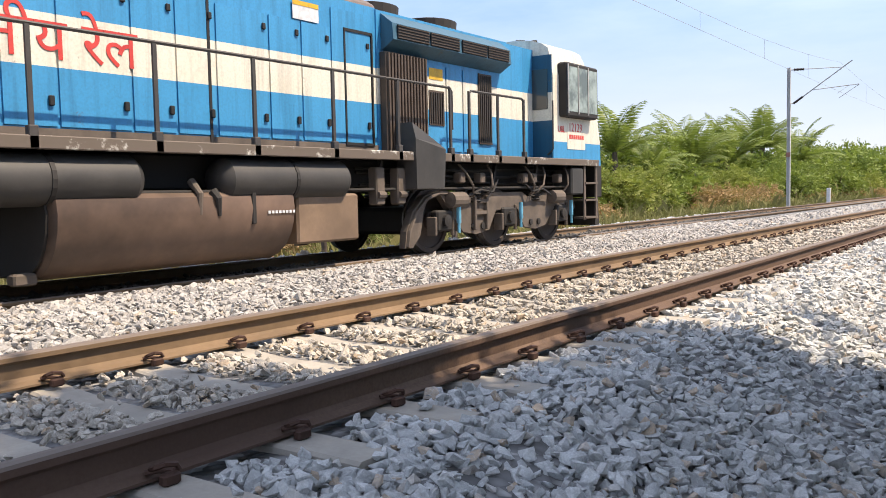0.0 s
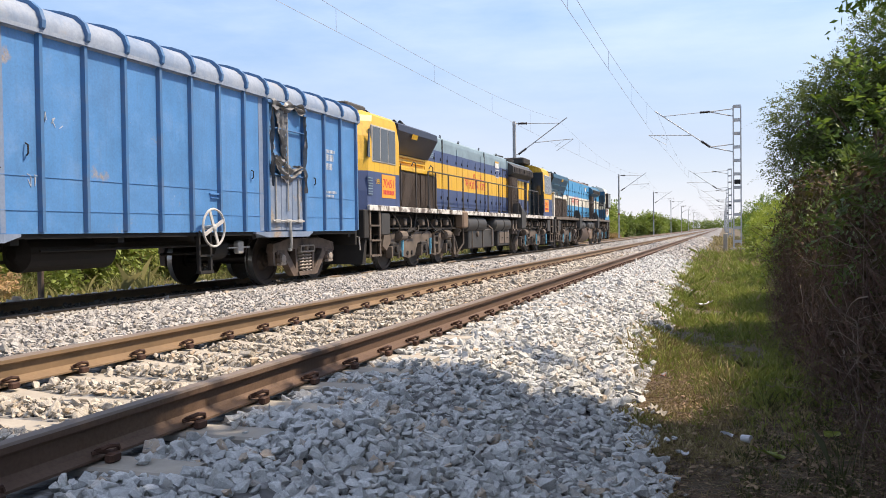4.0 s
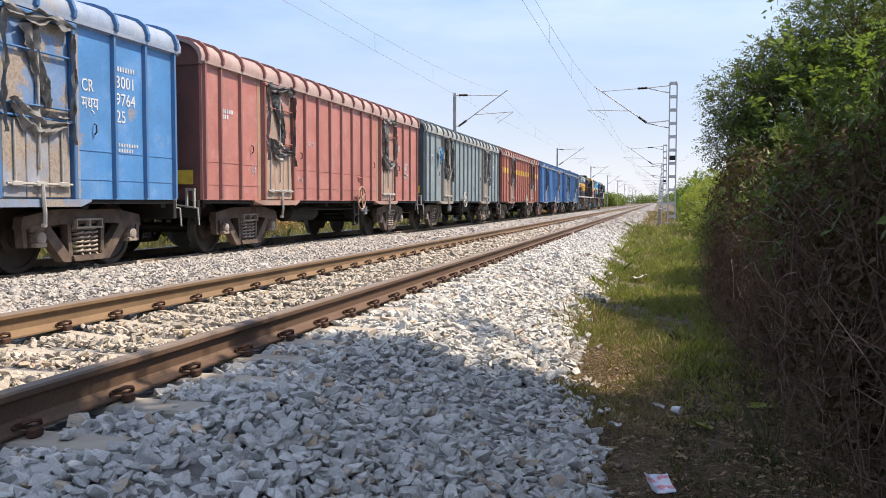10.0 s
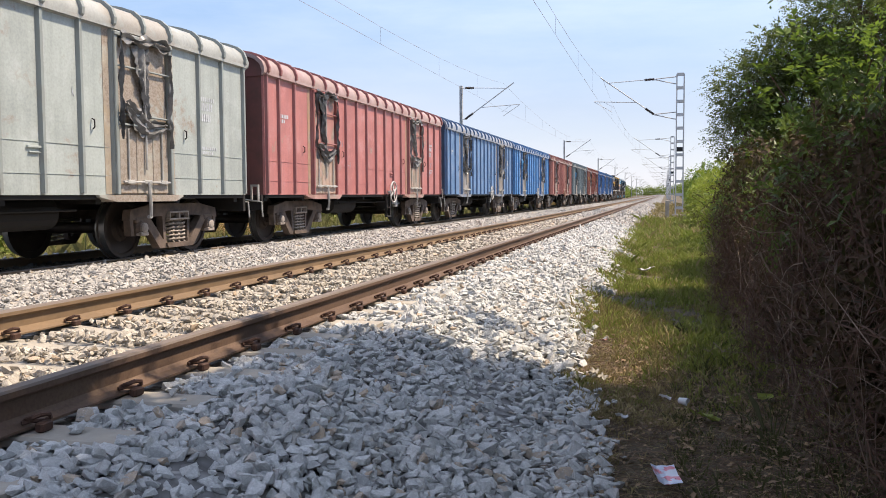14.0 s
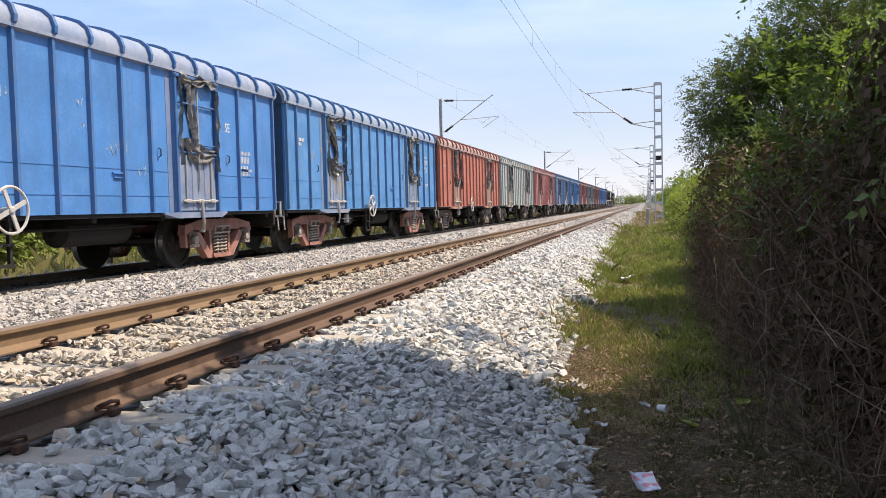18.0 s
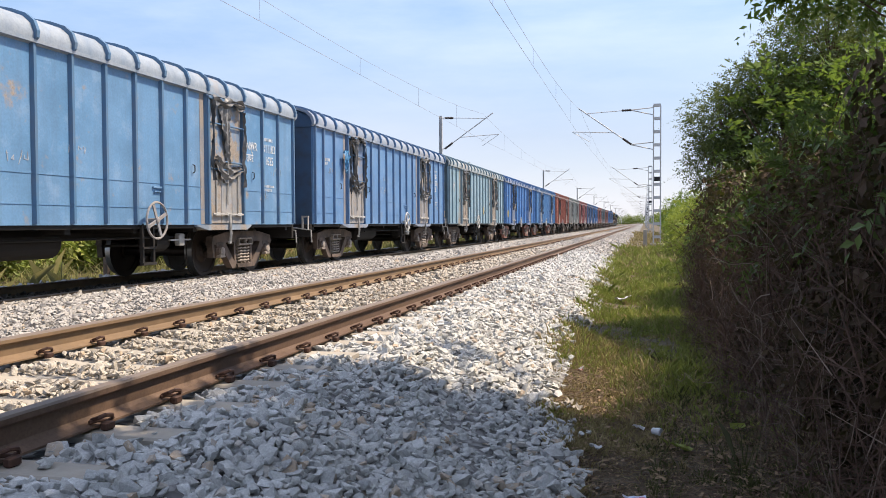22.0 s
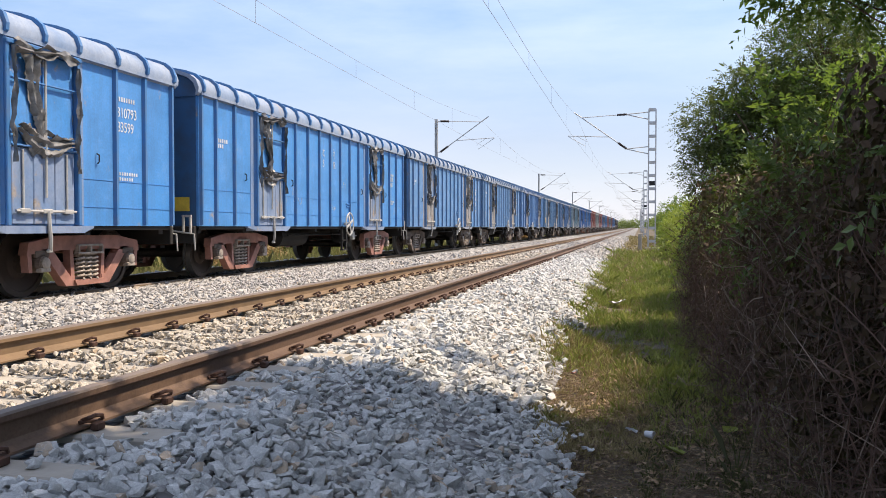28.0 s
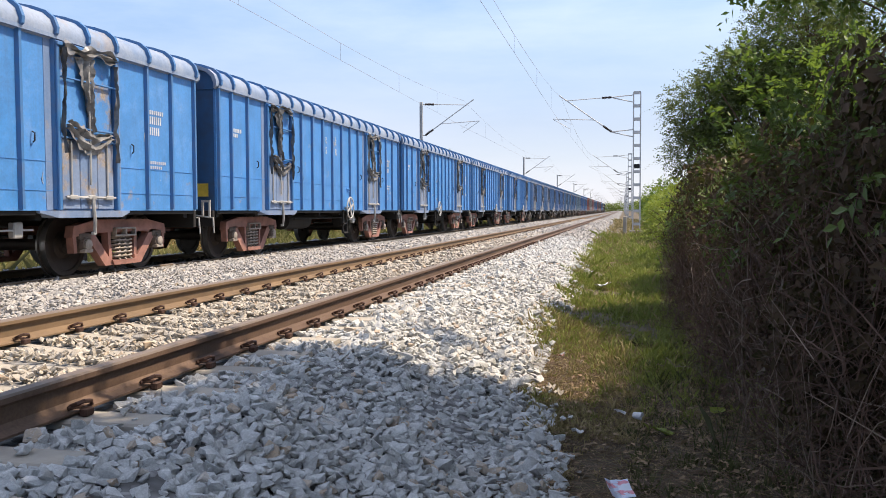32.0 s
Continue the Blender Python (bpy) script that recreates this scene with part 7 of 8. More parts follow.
build_tree("small-leaved grey-green tree standing in the hedge", [([(2.1, 12.4, -0.4), (2.0, 12.3, 1.0), (1.8, 12.1, 2.2), (1.5, 11.9, 3.1)], 0.12), ([(2.0, 12.3, 1.2), (1.5, 12.0, 1.9), (1.1, 11.8, 2.3)], 0.06), ([(1.9, 12.2, 1.8), (2.5, 12.4, 2.8)], 0.06)],
           [(1.00, 11.8, 2.30, 0.52, 0.55, 0.45), (0.92, 11.7, 1.72, 0.45, 0.5, 0.40), (1.50, 11.9, 2.72, 0.55, 0.6, 0.42), (2.35, 12.2, 3.25, 0.85, 0.90, 0.75), (1.75, 12.1, 2.1, 0.85, 0.85, 0.80), (2.7, 12.5, 2.7, 0.95, 0.95, 0.9)], 11000, 10, 0.18, 0.036, M["leaf_grey"], 6)
# the dry, twiggy body of the hedge
def build_thicket(i, L=2.4):
    rng = np.random.RandomState(200 + i)
    w = thing("thicket", "dense dry brown thicket of tangled twigs and creepers", "thicket", group="thickets of the hedge")
    roof = lambda x: 1.15 + x * 0.75
    def tangle(name, n, x0, x1, r0, r1, reach, rise, mat, label=""):
        A = np.stack([rng.uniform(x0, x1, n), rng.uniform(-L / 2, L / 2, n), rng.uniform(-0.02, 1.0, n) ** 1.4], -1)
        A[:, 2] *= roof(A[:, 0]) * 0.8
        B = A + rng.normal(0, reach, (n, 3)) * (0.8, 1.0, 0.7) + (-0.04, 0, rise)
        B[:, 0] = np.maximum(B[:, 0], -0.12)
        B[:, 2] = np.clip(B[:, 2], 0.0, roof(B[:, 0]) + 0.1)
        V, F = twig_arrays(A, B, rng.uniform(r0, r1, n), rng, 0.28, 5)
        part(name, raw_mesh(name, V, F, mat), None, w, label)["kind"] = "stuff"
    tangle("twig_tangle", 620, 0.02, 1.3, 0.002, 0.005, 0.42, 0.24, M["twig"])
    tangle("creeper_tangle", 1000, -0.05, 0.9, 0.0012, 0.0022, 0.22, 0.04, M["twig"])
    tangle("stalk_tangle", 95, -0.08, 0.5, 0.0016, 0.0036, 0.34, 0.05, M["stalk"], "scattered pale dry stalks")
    def lobes(k, x0, x1, z0, z1, r):
        out = []
        for _ in range(k):
            x = rng.uniform(x0, x1)
            out.append((x, rng.uniform(-L / 2, L / 2), rng.uniform(z0, min(z1, roof(x) - 0.1)), r, r, r * 0.8))
        return out
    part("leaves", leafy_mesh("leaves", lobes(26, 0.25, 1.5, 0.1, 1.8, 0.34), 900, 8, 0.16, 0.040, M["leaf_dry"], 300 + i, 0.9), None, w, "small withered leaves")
    part("green_leaves", leafy_mesh("green_leaves", lobes(16, 0.25, 1.7, 1.1, 2.2, 0.36), 460, 9, 0.17, 0.045, M["leaf_c"], 320 + i, 0.9), None, w, "sparse dark green leaves")
    # dark inner leaves paint the shade deep in the thicket
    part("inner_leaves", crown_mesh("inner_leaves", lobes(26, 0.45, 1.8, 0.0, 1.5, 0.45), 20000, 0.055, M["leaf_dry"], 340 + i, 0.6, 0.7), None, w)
    return w


thick = [build_thicket(i) for i in range(3)]
for i, (x, y, s) in enumerate(((0.72, 3.2, 0.95), (0.62, 5.2, 1.0), (0.52, 7.3, 0.9), (0.46, 9.4, 0.85), (0.52, 11.6, 0.8), (1.6, 4.2, 1.2), (1.7, 6.6, 1.1), (1.6, 9.0, 1.1), (1.5, 1.2, 1.1))):
    m = pose(x, y, -0.43, 0, 0, random.uniform(-6, 6))
    t = thick[i] if i < 3 else copy_thing(thick[i % 3], m)
    t.matrix_basis = m
    t.scale = (s, s, s * 1.3)
near_kinds = [build_shrub(10, M["leaf_a"], 30000, 0.038, 0.95, 1.7, "leafy green shrub in the hedge"), build_shrub(11, M["leaf_b"], 16000, 0.05, 0.95, 1.6, "sunlit yellow-green shrub in the hedge"), build_shrub(12, M["leaf_a"], 20000, 0.05, 1.0, 1.9, "green shrub in the hedge")]
first_use = set()
for k, x, y, z, s in ((0, 2.1, 16.2, -0.42, 1.45), (0, 2.6, 17.6, -0.42, 1.6), (0, 1.9, 14.2, -0.42, 1.3), (2, 2.6, 10.8, -0.42, 1.6), (1, 1.42, 14.9, -0.45, 1.05), (1, 1.75, 20.5, -0.45, 1.1), (1, 1.85, 16.6, -0.45, 1.15), (1, 2.0, 23.5, -0.45, 1.15), (1, 1.75, 33.0, -0.4, 1.15), (0, 2.3, 35.0, -0.4, 1.45), (1, 2.1, 30.0, -0.4, 1.0), (1, 1.8, 38.0, -0.4, 1.2), (0, 2.2, 44.0, -0.4, 1.3), (2, 2.6, 52.0, -0.4, 1.5),
                      (0, 2.8, 60.0, -0.4, 1.5), (1, 2.9, 70.0, -0.4, 1.6), (0, 3.2, 82.0, -0.4, 1.7), (2, 3.5, 96.0, -0.4, 1.9), (0, 3.8, 112.0, -0.4, 2.0), (1, 4.2, 130.0, -0.4, 2.0), (2, 3.9, 13.0, -0.3, 1.3), (0, 4.6, 18.0, -0.3, 1.5), (2, 4.6, 24.0, -0.3, 1.5)):
    m = pose(x, y, z, 0, 0, random.uniform(0, 360))
    t = near_kinds[k] if k not in first_use else copy_thing(near_kinds[k], m)
    first_use.add(k)
    t.matrix_basis = m
    t.scale = (s, s, s * (1.22 if 11 < y < 17 and s > 1.3 and x < 3 else 1))

# ---- grass ----
def grass_mesh(name, n, box, h, mat, seed, keep=None, per=14, spread=0.05):
    """Tufts of narrow bent blades; n counts the blades, per the blades of a tuft."""
    rng = np.random.RandomState(seed)
    x0, x1, y0, y1 = box
    m = n // per
    cx, cy = rng.uniform(x0, x1, m), y0 + (y1 - y0) * rng.uniform(0, 1, m) ** 1.5
    f = np.sin(cx * 3.1 + 1.3 * np.sin(cy * 1.1)) + np.sin(cy * 1.7 + cx * 2)
    ok = (f + rng.normal(0, 0.8, m)) > -1.1
    if keep is not None:
        ok &= keep(cx, cy, rng)
    cx, cy, f = cx[ok], cy[ok], f[ok]
    tall = h * rng.lognormal(0, 0.35, len(cx)) * (1 + 0.22 * f) * np.clip(0.6 + 0.03 * cy, 0.6, 1.5)
    i = np.repeat(np.arange(len(cx)), per)
    n = len(i)
    a = rng.uniform(0, 2 * np.pi, n)
    rr = spread * np.abs(rng.normal(0, 1, n)) * (0.7 + 0.03 * cy[i])
    x, y = cx[i] + rr * np.cos(a), cy[i] + rr * np.sin(a)
    z = ground_z(x) - 0.035
    hh = tall[i] * rng.lognormal(0, 0.3, n)
    w = 0.0022 + 0.00032 * y
    lean = (np.stack([np.cos(a), np.sin(a)], -1) * rng.uniform(0.1, 0.8, n)[:, None] + rng.normal(0, 0.25, (n, 2))) * hh[:, None]
    B = np.stack([x, y, z], -1)
    b = a + np.pi / 2 + rng.normal(0, 0.5, n)
    S = np.stack([np.cos(b) * w, np.sin(b) * w, np.zeros(n)], -1)
    mid = B + np.stack([lean[:, 0] * 0.35, lean[:, 1] * 0.35, hh * 0.65], -1)
    tip = B + np.stack([lean[:, 0], lean[:, 1], hh * 0.95], -1)
    V = np.stack([B - S, B + S, mid + S * 0.7, tip, mid - S * 0.7], 1).reshape(-1, 3)
    F = np.arange(n * 5).reshape(n, 5)
    return raw_mesh(name, V, F, mat)


tagged(new("grass_strip", grass_mesh("grass_strip", 130000, (-1.25, 1.2, 5.5, 46), 0.062, M["grass"], 1, lambda x, y, r: (r.uniform(0, 1, len(x)) < np.clip((y - 5.4) / 3.2, 0.03, 1)) & (x > toe(y) - r.exponential(0.05, len(x))))), "green grass strip between ballast and hedge", "grass", kind="stuff")
tagged(new("dry_grass", grass_mesh("dry_grass", 60000, (-1.2, 1.0, 3.6, 34), 0.045, M["grass_dry"], 2, lambda x, y, r: r.uniform(0, 1, len(x)) < np.where(y < 5.4, 0.10, 1) * np.where(x > 0.1, 0.45, 1) * np.where(x < toe(y) - 0.12, 0.0, 1))), "matted dry grass by the ballast toe", "grass", kind="stuff")
tagged(new("toe_grass", grass_mesh("toe_grass", 30000, (-1.15, 0.0, 5.2, 11), 0.05, M["grass_dry"], 14, lambda x, y, r: (x > toe(y) - 0.1) & (r.uniform(0, 1, len(x)) < 0.9 - 0.7 * np.clip(x + 0.5, 0, 1)), 16, 0.06)), "bleached dry grass along the ballast toe", "grass", kind="stuff")
tagged(new("far_strip_grass", grass_mesh("far_strip_grass", 9000, (-1.02, 1.6, 26, 120), 0.10, M["grass_dry"], 12)), "dry beige grass further along the strip", "grass", kind="stuff")
# weeds whose colour already holds the hedge's shade
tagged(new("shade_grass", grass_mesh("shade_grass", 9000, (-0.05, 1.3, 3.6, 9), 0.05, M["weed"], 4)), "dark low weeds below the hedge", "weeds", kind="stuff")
tagged(new("far_side_grass", grass_mesh("far_side_grass", 26000, (-19.0, -12.6, 8, 90), 0.28, M["grass_far"], 3)), "tall grass beyond the far track", "grass", kind="stuff")
M["straw"] = plain("dead straw", (0.185, 0.125, 0.085), 0.9, 0, 0.45, 3)
rng = np.random.RandomState(8)
n = 12000
A = np.stack([rng.uniform(-0.75, 1.0, n), rng.uniform(2.0, 9.0, n), np.zeros(n)], -1)
A[:, 2] = ground_z(A[:, 0]) - 0.02
B = A + np.stack([rng.normal(0, 0.09, n), rng.normal(0, 0.09, n), np.abs(rng.normal(0, 0.015, n))], -1)
V, F = twig_arrays(A, B, 0.0022, rng, 0.15)
SA = A[:4200] + rng.normal(0, 0.05, (4200, 3)) * (1, 1, 0)
SB = SA + np.stack([rng.normal(0, 0.07, 4200), rng.normal(0, 0.07, 4200), np.abs(rng.normal(0, 0.02, 4200))], -1)
V2, F2 = twig_arrays(SA, SB, 0.0016, rng, 0.15)
tagged(new("pale_straw", raw_mesh("pale_straw", V2, F2, M["grass_dry"])), "pale dry straw scattered on the soil", "straw", kind="stuff")
tagged(new("dead_straw", raw_mesh("dead_straw", V, F, M["straw"])), "dead brown straw and twigs on the soil", "straw", kind="stuff")

# fallen leaves on the bare soil
n = 2600
P = np.stack([rng.uniform(-0.5, 1.0, n), rng.uniform(2.6, 8.0, n), np.zeros(n)], -1)
P = P[P[:, 0] > toe(P[:, 1]) - 0.1]
P[:, 2] = ground_z(P[:, 0]) + 0.004 + np.abs(rng.normal(0, 0.008, len(P)))
V, F = leaf_arrays(P, np.tile((0.0, 0.0, 1.6), (len(P), 1)), 0.030, rng, 0.55)
tagged(new("leaf_litter", raw_mesh("leaf_litter", V, F, M["litter_leaf"])), "small brown fallen leaves on the soil", "leaves", kind="stuff")

# ---- small things ----
def flat_litter(name, label, x, y, w, l, rz, mat, lift=0.03, curl=0.02, z=None):
    gg = G()
    n = 4
    vs = []
    for j in range(n + 1):
        for i in range(n + 1):
            u, v = i / n - 0.5, j / n - 0.5
            vs.append((u * w, v * l, curl * noise.noise((u * 3 + x, v * 3 + y, 0.3)) + curl * 2 * u * u))
    k = n + 1
    fs = [(j * k + i, j * k + i + 1, (j + 1) * k + i + 1, (j + 1) * k + i) for j in range(n) for i in range(n)]
    gg.add(vs + [(a, b, c - 0.003) for a, b, c in vs], fs + [tuple(q + len(vs) for q in reversed(f)) for f in fs])
    zz = float(ground_z(x)) + lift if z is None else z
    return thing(name, label, "litter", pose(x, y, zz, random.uniform(-8, 8), random.uniform(-8, 8), rz), "litter by the track", g=gg, mat=mat)


M["paper"] = plain("crumpled white paper", (0.66, 0.66, 0.68), 0.8, 0, 0.12, 12)
g = Mat("printed snack packet", 0.4)
g.color(g.mix(g.ramp(g.noise(14, 2), (0.48, 0.0), (0.52, 1.0)), (0.55, 0.60, 0.72), g.mix(g.ramp(g.noise(9, 2), (0.5, 0.0), (0.56, 1.0)), (0.60, 0.18, 0.22), (0.62, 0.64, 0.70))))
M["packet"] = g.m
flat_litter("snack_packet", "crumpled printed plastic packet on the soil", -0.095, 4.12, 0.115, 0.20, 12, M["packet"], 0.035)
cup = thing("paper_cup", "crushed white paper cup lying on the soil", "cup", pose(-0.01, 5.66, -0.405, 90, 0, 60), "litter by the track", g=G().lathe([(0, 0.020), (0.062, 0.027), (0.062, 0.025), (0.004, 0.018)], 0, 0, 0, 14, "z"), mat=M["paper"])
flat_litter("paper_scrap", "scrap of white paper in the grass", -0.10, 5.75, 0.02, 0.12, 35, M["paper"])
flat_litter("paper_scrap", "scrap of white paper in the grass", -0.34, 5.15, 0.05, 0.05, 10, M["paper"])
flat_litter("plastic_bag", "flattened white plastic bag on the grass", -0.42, 15.0, 0.24, 0.26, 20, M["paper"], 0.06, 0.05)
flat_litter("paper_scrap", "scrap of pale leaf litter by the hedge", 0.55, 5.95, 0.10, 0.08, 0, M["leaf_b"], 0.01)
flat_litter("paper_scrap", "scrap of pale leaf litter by the hedge", 0.16, 5.35, 0.06, 0.16, 40, M["leaf_b"], 0.01)
for x, y in ((-0.62, 6.35), (-0.55, 6.2), (-0.72, 6.1)):
    flat_litter("paper_scrap", "torn pale scrap beside the ballast", x, y, 0.08, 0.06, random.uniform(0, 90), M["concrete"], 0.02, 0.03)
flat_litter("red_scrap", "small red plastic scrap on the stones", -0.62, 7.55, 0.05, 0.05, 0, M["bogie_red"], 0.06)
# bare pale branch leaning out of the hedge
thing("bare_branch", "bare pale bent branch sticking out of the hedge", "branch", g=G().tube([(0.455, 5.5, 0.58), (0.469, 5.5, 0.54), (0.509, 5.5, 0.468), (0.575, 5.5, 0.41), (0.632, 5.5, 0.372), (0.645, 5.5, 0.33), (0.64, 5.5, 0.15), (0.66, 5.55, -0.2)], 0.0052, 6, 0.0045), mat=M["stalk"])
for a, b in (((0.60, 5.3, 0.95), (0.99, 5.0, 0.05)), ((0.50, 5.3, 0.34), (0.83, 5.0, -0.05)), ((0.42, 5.3, 0.88), (0.70, 5.0, 0.69)), ((0.28, 5.3, 0.71), (0.57, 5.0, 0.66)), ((0.95, 5.3, 0.60), (1.24, 5.0, 0.03)),
             ((0.55, 5.3, 0.20), (0.78, 5.0, -0.12)), ((0.10, 5.3, -0.01), (0.33, 5.0, 0.01)), ((0.93, 5.3, 1.02), (1.12, 5.0, 0.58)), ((1.13, 5.3, 0.18), (0.89, 5.0, -0.18))):
    thing("bare_branch", "long dry stalk hanging in the hedge", "branch", group="dry stalks", g=G().tube([tuple(Vector(a).lerp(Vector(b), j / 8) + Vector((0.03 * math.sin(j * 0.9 + a[0] * 9), 0.03 * math.sin(j * 0.7), 0.05 * math.sin(j * math.pi / 8) + 0.02 * math.sin(j * 1.7 + b[0] * 7)))) for j in range(9)], 0.0026, 5, 0.0014), mat=M["stalk"])


def post(name, label, x, y, h, w, mat, z):
    return thing(name, label, "post", pose(x, y, z, 0, 0, 4), "posts beside the tracks", g=G().box(-w, w, -w * 0.7, w * 0.7, -0.3, h, 0.02), mat=mat)


post("marker_post", "short weathered white stone post", 0.0, 47.0, 1.02, 0.10, M["concrete"], -0.42)
post("marker_post", "short white stone post by the line", -11.4, 57.0, 1.15, 0.11, M["paper"], -0.40)
post("rusty_post", "short rusty steel post beyond the far track", -12.6, 17.7, 0.75, 0.07, M["bogie"], -0.55)
post("rusty_post", "short rusty steel post beyond the far track", -13.1, 13.4, 0.9, 0.06, M["bogie"], -0.60)
thing("culvert_parapet", "low weathered concrete culvert parapet", "parapet", g=G().box(-13.0, -12.6, 17.9, 22.5, -0.75, -0.28, 0.03), mat=M["concrete"])

# ---- ballast stones ----
def stone_variants(n):
    """Broken slabs: points on a squarish flattened lump, cut by one flat face, as their convex hull."""
    out = []
    rnd = random.Random(7)
    for i in range(n):
        bm = bmesh.new()
        a, b, c = rnd.uniform(1.0, 1.40), rnd.uniform(0.72, 1.0), rnd.uniform(0.45, 0.72)
        lid = rnd.uniform(0.45, 0.8)
        for k in range(13):
            d = Vector((rnd.gauss(0, 1), rnd.gauss(0, 1), rnd.gauss(0, 1)))
            d /= (abs(d.x) ** 3.5 + abs(d.y) ** 3.5 + abs(d.z) ** 3.5) ** (1 / 3.5)
            d *= rnd.uniform(0.88, 1.0)
            bm.verts.new((d.x * a, d.y * b, min(d.z, lid) * c))
        r = bmesh.ops.convex_hull(bm, input=bm.verts)
        bmesh.ops.delete(bm, geom=[v for v in r["geom_interior"] if isinstance(v, bmesh.types.BMVert)], context='VERTS')
        bmesh.ops.triangulate(bm, faces=bm.faces)
        bm.verts.index_update()
        out.append((np.array([v.co[:] for v in bm.verts]), np.array([[v.index for v in f.verts] for f in bm.faces])))
        bm.free()
    return out


VAR = stone_variants(20)
# dark sheet that paints the shade beneath the train
tagged(new("oily_ballast", sheet("oily_ballast", [-10.75, -10.2, -9.7, -9.35, -9.0, -8.6, -8.42], [-60, 0, 20, 40, 80, 200, 700], 0.004, M["stone_shade"])), "dark ballast between the far rails, shade in its colour", "ballast", kind="structure")
rs = np.random.RandomState(3)


def rotations(n, flat=0.5):
    a, b, c = rs.uniform(0, 2 * np.pi, n), rs.normal(0, flat, n), rs.normal(0, flat, n)
    ca, sa, cb, sb, cc, sc = np.cos(a), np.sin(a), np.cos(b), np.sin(b), np.cos(c), np.sin(c)
    z, o = np.zeros(n), np.ones(n)
    Rz = np.stack([np.stack([ca, -sa, z], -1), np.stack([sa, ca, z], -1), np.stack([z, z, o], -1)], 1)
    Rx = np.stack([np.stack([o, z, z], -1), np.stack([z, cb, -sb], -1), np.stack([z, sb, cb], -1)], 1)
    Ry = np.stack([np.stack([cc, z, sc], -1), np.stack([z, o, z], -1), np.stack([-sc, z, cc], -1)], 1)
    return Rz @ Rx @ Ry


def stone_spots(x0, x1, y0, y1, density):
    n = int((x1 - x0) * (y1 - y0) * density)
    x, y = rs.uniform(x0, x1, n), rs.uniform(y0, y1, n)
    keep = np.ones(n, bool)
    for r in (*RAIL1, *RAIL2):
        keep &= np.abs(x - r) > 0.10
    ds = np.abs((y - SLEEPER0) / PITCH_S - np.round((y - SLEEPER0) / PITCH_S)) * PITCH_S
    on = (ds < 0.135) & (np.abs(x - TRACK1) < 1.40)
    keep &= ~(on & (rs.uniform(0, 1, n) < 0.975))
    clipz = np.minimum(np.abs(x - RAIL1[0] - 0.12), np.abs(x - RAIL1[1] - 0.12)) < 0.11
    keep &= ~(clipz & (ds < 0.17))
    keep &= x < toe(y) - 0.03 + rs.normal(0, 0.03, n) + rs.exponential(0.05, n)
    x, y, on = x[keep], y[keep], on[keep]
    z = ground_z(x) + rs.uniform(-0.032, 0.028, len(x)) - np.where((np.abs(x - TRACK1) < 0.8), -0.008, 0.0) + np.where(on, 0.02, 0)
    z += np.where((x > -2.1) & (x < -0.8), 0.02 * np.sin(x * 9 + y * 3) + 0.02 * np.sin(y * 2.2), 0)
    return x, y, z


def stones(name, x0, x1, y0, y1, density, size, mat="stone", label="loose grey crushed granite stones"):
    x, y, z = stone_spots(x0, x1, y0, y1, density)
    n = len(x)
    R = rotations(n) * (size * rs.lognormal(0, 0.28, n))[:, None, None]
    which = rs.randint(0, len(VAR), n)
    V, F, off = [], [], 0
    for k, (vs, fs) in enumerate(VAR):
        idx = np.nonzero(which == k)[0]
        P = np.einsum('nij,vj->nvi', R[idx], vs) + np.stack([x, y, z], -1)[idx][:, None, :]
        V.append(P.reshape(-1, 3))
        F.append((fs[None] + (np.arange(len(idx)) * len(vs))[:, None, None] + off).reshape(-1, 3))
        off += len(idx) * len(vs)
    me = raw_mesh(name, np.concatenate(V), np.concatenate(F), M[mat])
    ob = part(name, me, None, ballast, label)
    ob["kind"] = "stuff"
    return ob


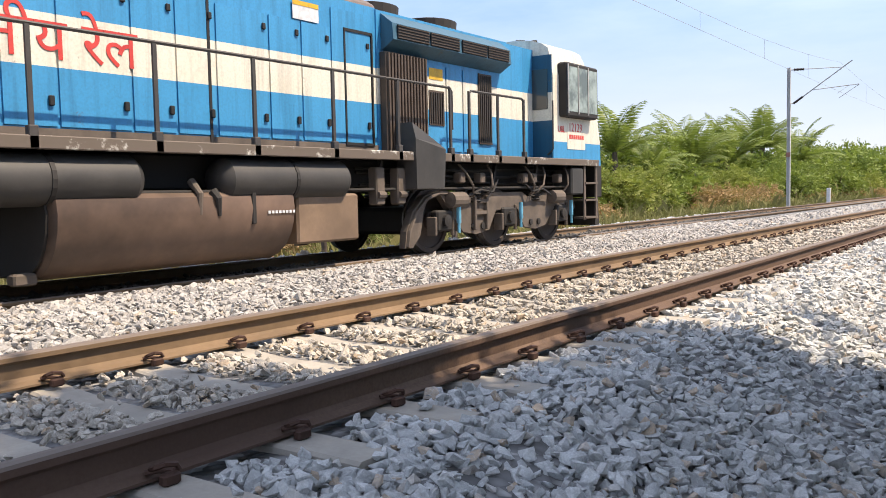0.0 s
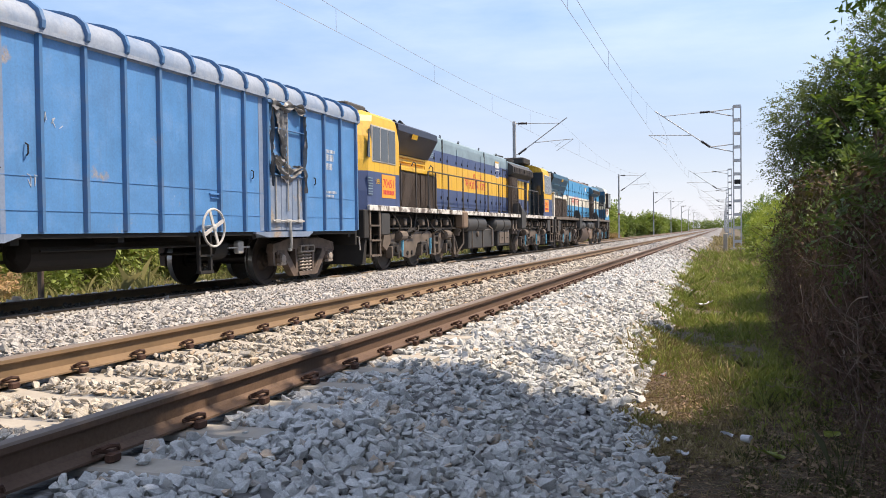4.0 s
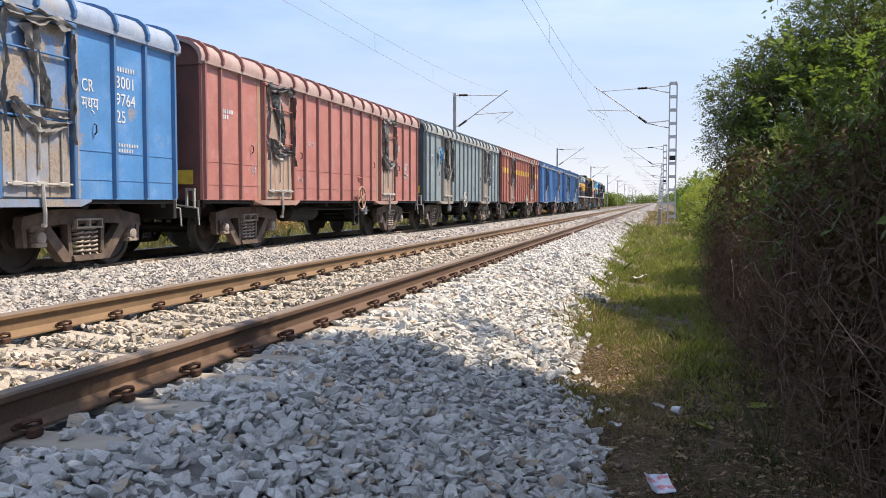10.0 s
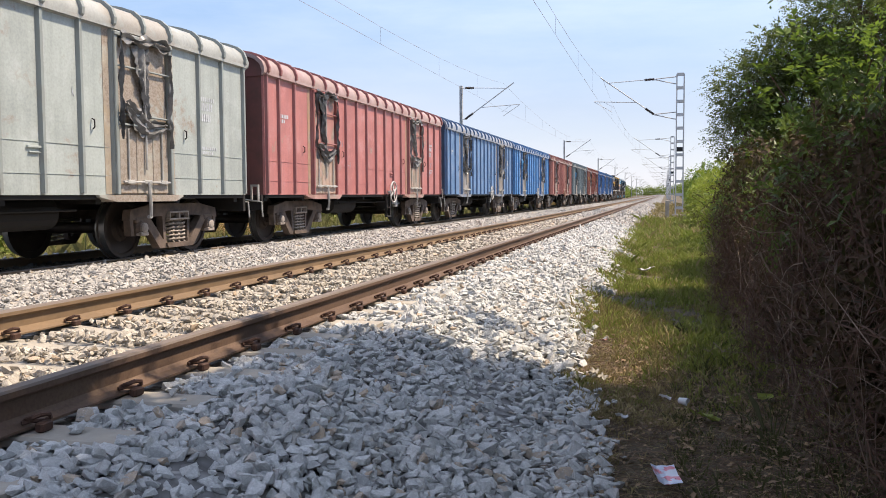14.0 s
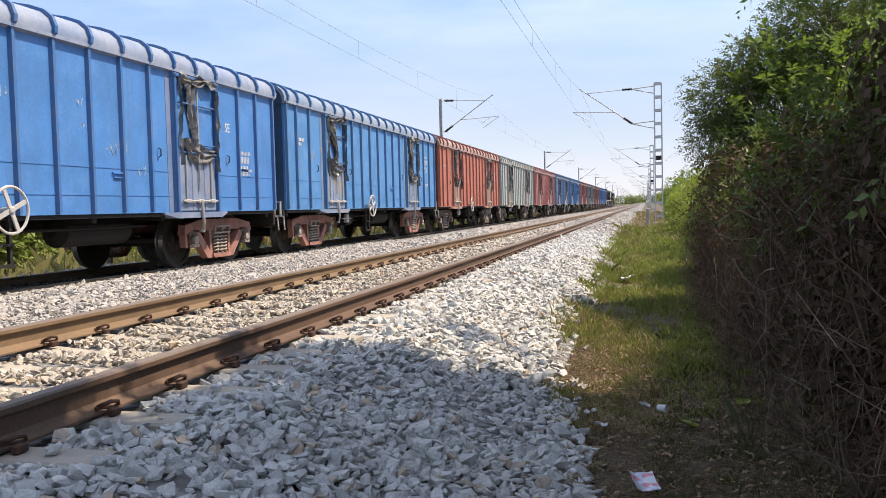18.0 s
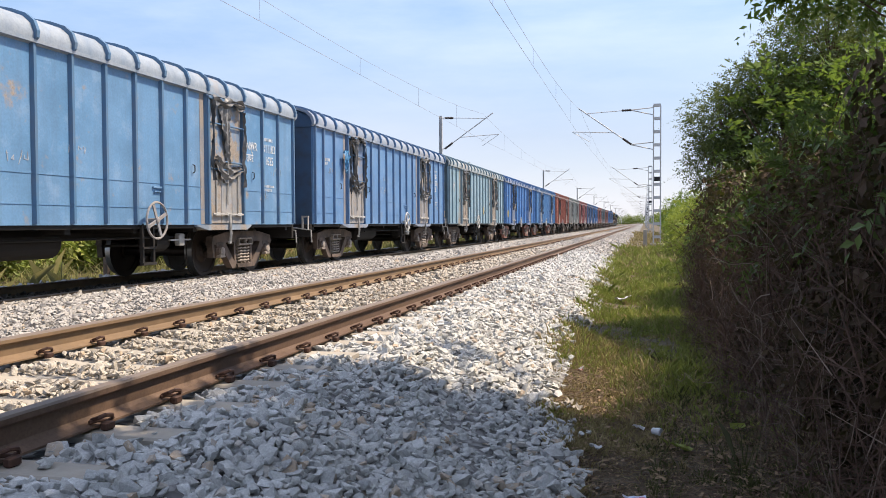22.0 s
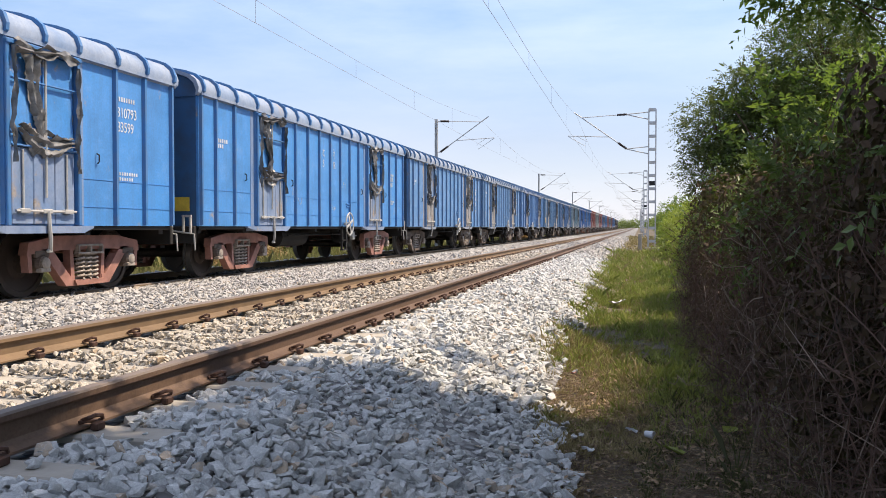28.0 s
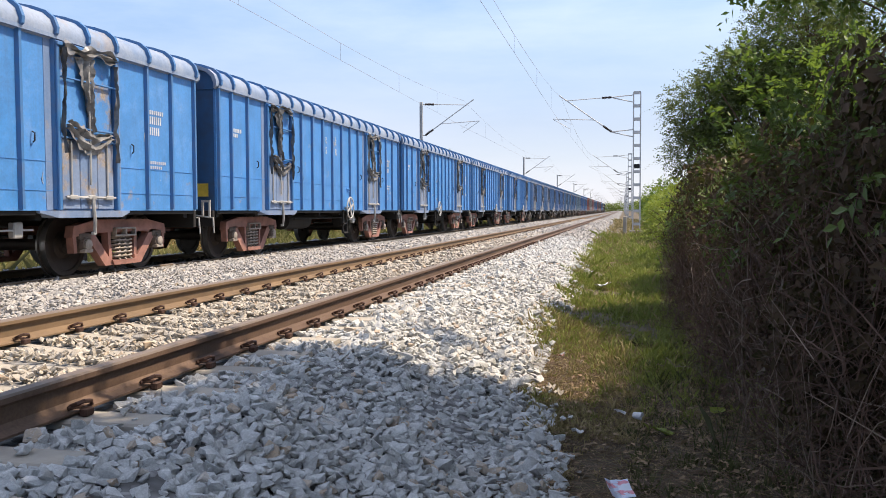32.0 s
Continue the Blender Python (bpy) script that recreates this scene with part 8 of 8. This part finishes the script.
stones("ballast_stones", -2.5, -0.30, 1.0, 9.5, 1050, 0.0300)
stones("ballast_stones", -4.28, -2.72, 1.2, 14, 900, 0.024, "stone_dusty", "loose beige dusty crushed stones")
stones("ballast_stones", -6.9, -4.46, 2.2, 20, 640, 0.028, "stone_pale", "loose pale crushed stones")
stones("ballast_stones", -8.4, -6.8, 3.0, 24, 460, 0.033, "stone_pale", "loose pale crushed stones")
stones("ballast_stones", -2.5, -0.72, 9.5, 30, 620, 0.034)
stones("ballast_stones", -4.28, -2.72, 14, 36, 230, 0.040, "stone_dusty", "loose beige dusty crushed stones")
stones("ballast_stones", -6.9, -4.46, 20, 42, 210, 0.044, "stone_pale", "loose pale crushed stones")
stones("ballast_stones", -6.9, -0.70, 30, 85, 75, 0.058, "stone_pale", "loose pale crushed stones")
# stones between the far rails carry the same painted shade
stones("ballast_stones", -10.6, -8.55, 3, 45, 130, 0.045, "stone_shade", "dark crushed stones, shade in their colour")
stones("ballast_stones", -12.4, -10.6, 8, 45, 60, 0.05)
one = []
for k, (vs, fs) in enumerate(VAR[:10]):
    one.append(raw_mesh("stone", vs * 0.032, fs, M["stone_one"]))
x, y, z = stone_spots(-2.4, -0.9, 2.2, 5.6, 62)
Rm = rotations(len(x))
for i in range(min(300, len(x))):
    m4 = Matrix(Rm[i].tolist()).to_4x4()
    m4.translation = (x[i], y[i], z[i] + 0.022)
    part("stone", one[i % 10], None, ballast, at=m4)



# ---- what moves ----
def travel(t):
    return 11.3138 * t - 0.007964 * t * t


def roll_action(wheels, r):
    """Key one wheelset rolling along and let the others of the same seat share its keys."""
    lead = wheels[0]
    base = lead.matrix_basis.copy()
    step = 2 / FPS
    n = int(32.0 / step)
    rows = []
    for i in range(n + 1):
        t = i * step
        rows.append((t, base @ Matrix.Rotation(-travel(t) / r, 4, 'X')))
    walk(lead, rows)
    for w in wheels[1:]:
        w.rotation_mode = "QUATERNION"
        ad = w.animation_data_create()
        ad.action, ad.action_slot = lead.animation_data.action, lead.animation_data.action_slot


def motions():
    times = [0, 4, 8, 12, 16, 20, 24, 28, 32]
    for i, w in enumerate(wagons):
        y = -42.857 - 14.158 * (i - 1) + SLACK.get(i - 1, 0.0)
        walk(w, [(t, pose(TRACK2, y + travel(t), RT2)) for t in times])
    for ob, y in locos:
        walk(ob, [(t, pose(TRACK2, y + travel(t), RT2)) for t in times])
    seats = {}
    for ob in (*wagons, *[q for q, _ in locos]):
        for o in ob.children_recursive:
            if o.name.split(".")[0] == "wheelset":
                seats.setdefault((o.data.name, round(o.location.y, 2)), []).append(o)
    for (mesh, y), ws in seats.items():
        roll_action(ws, 0.48 if mesh == WHEEL.name else 0.53)


motions()
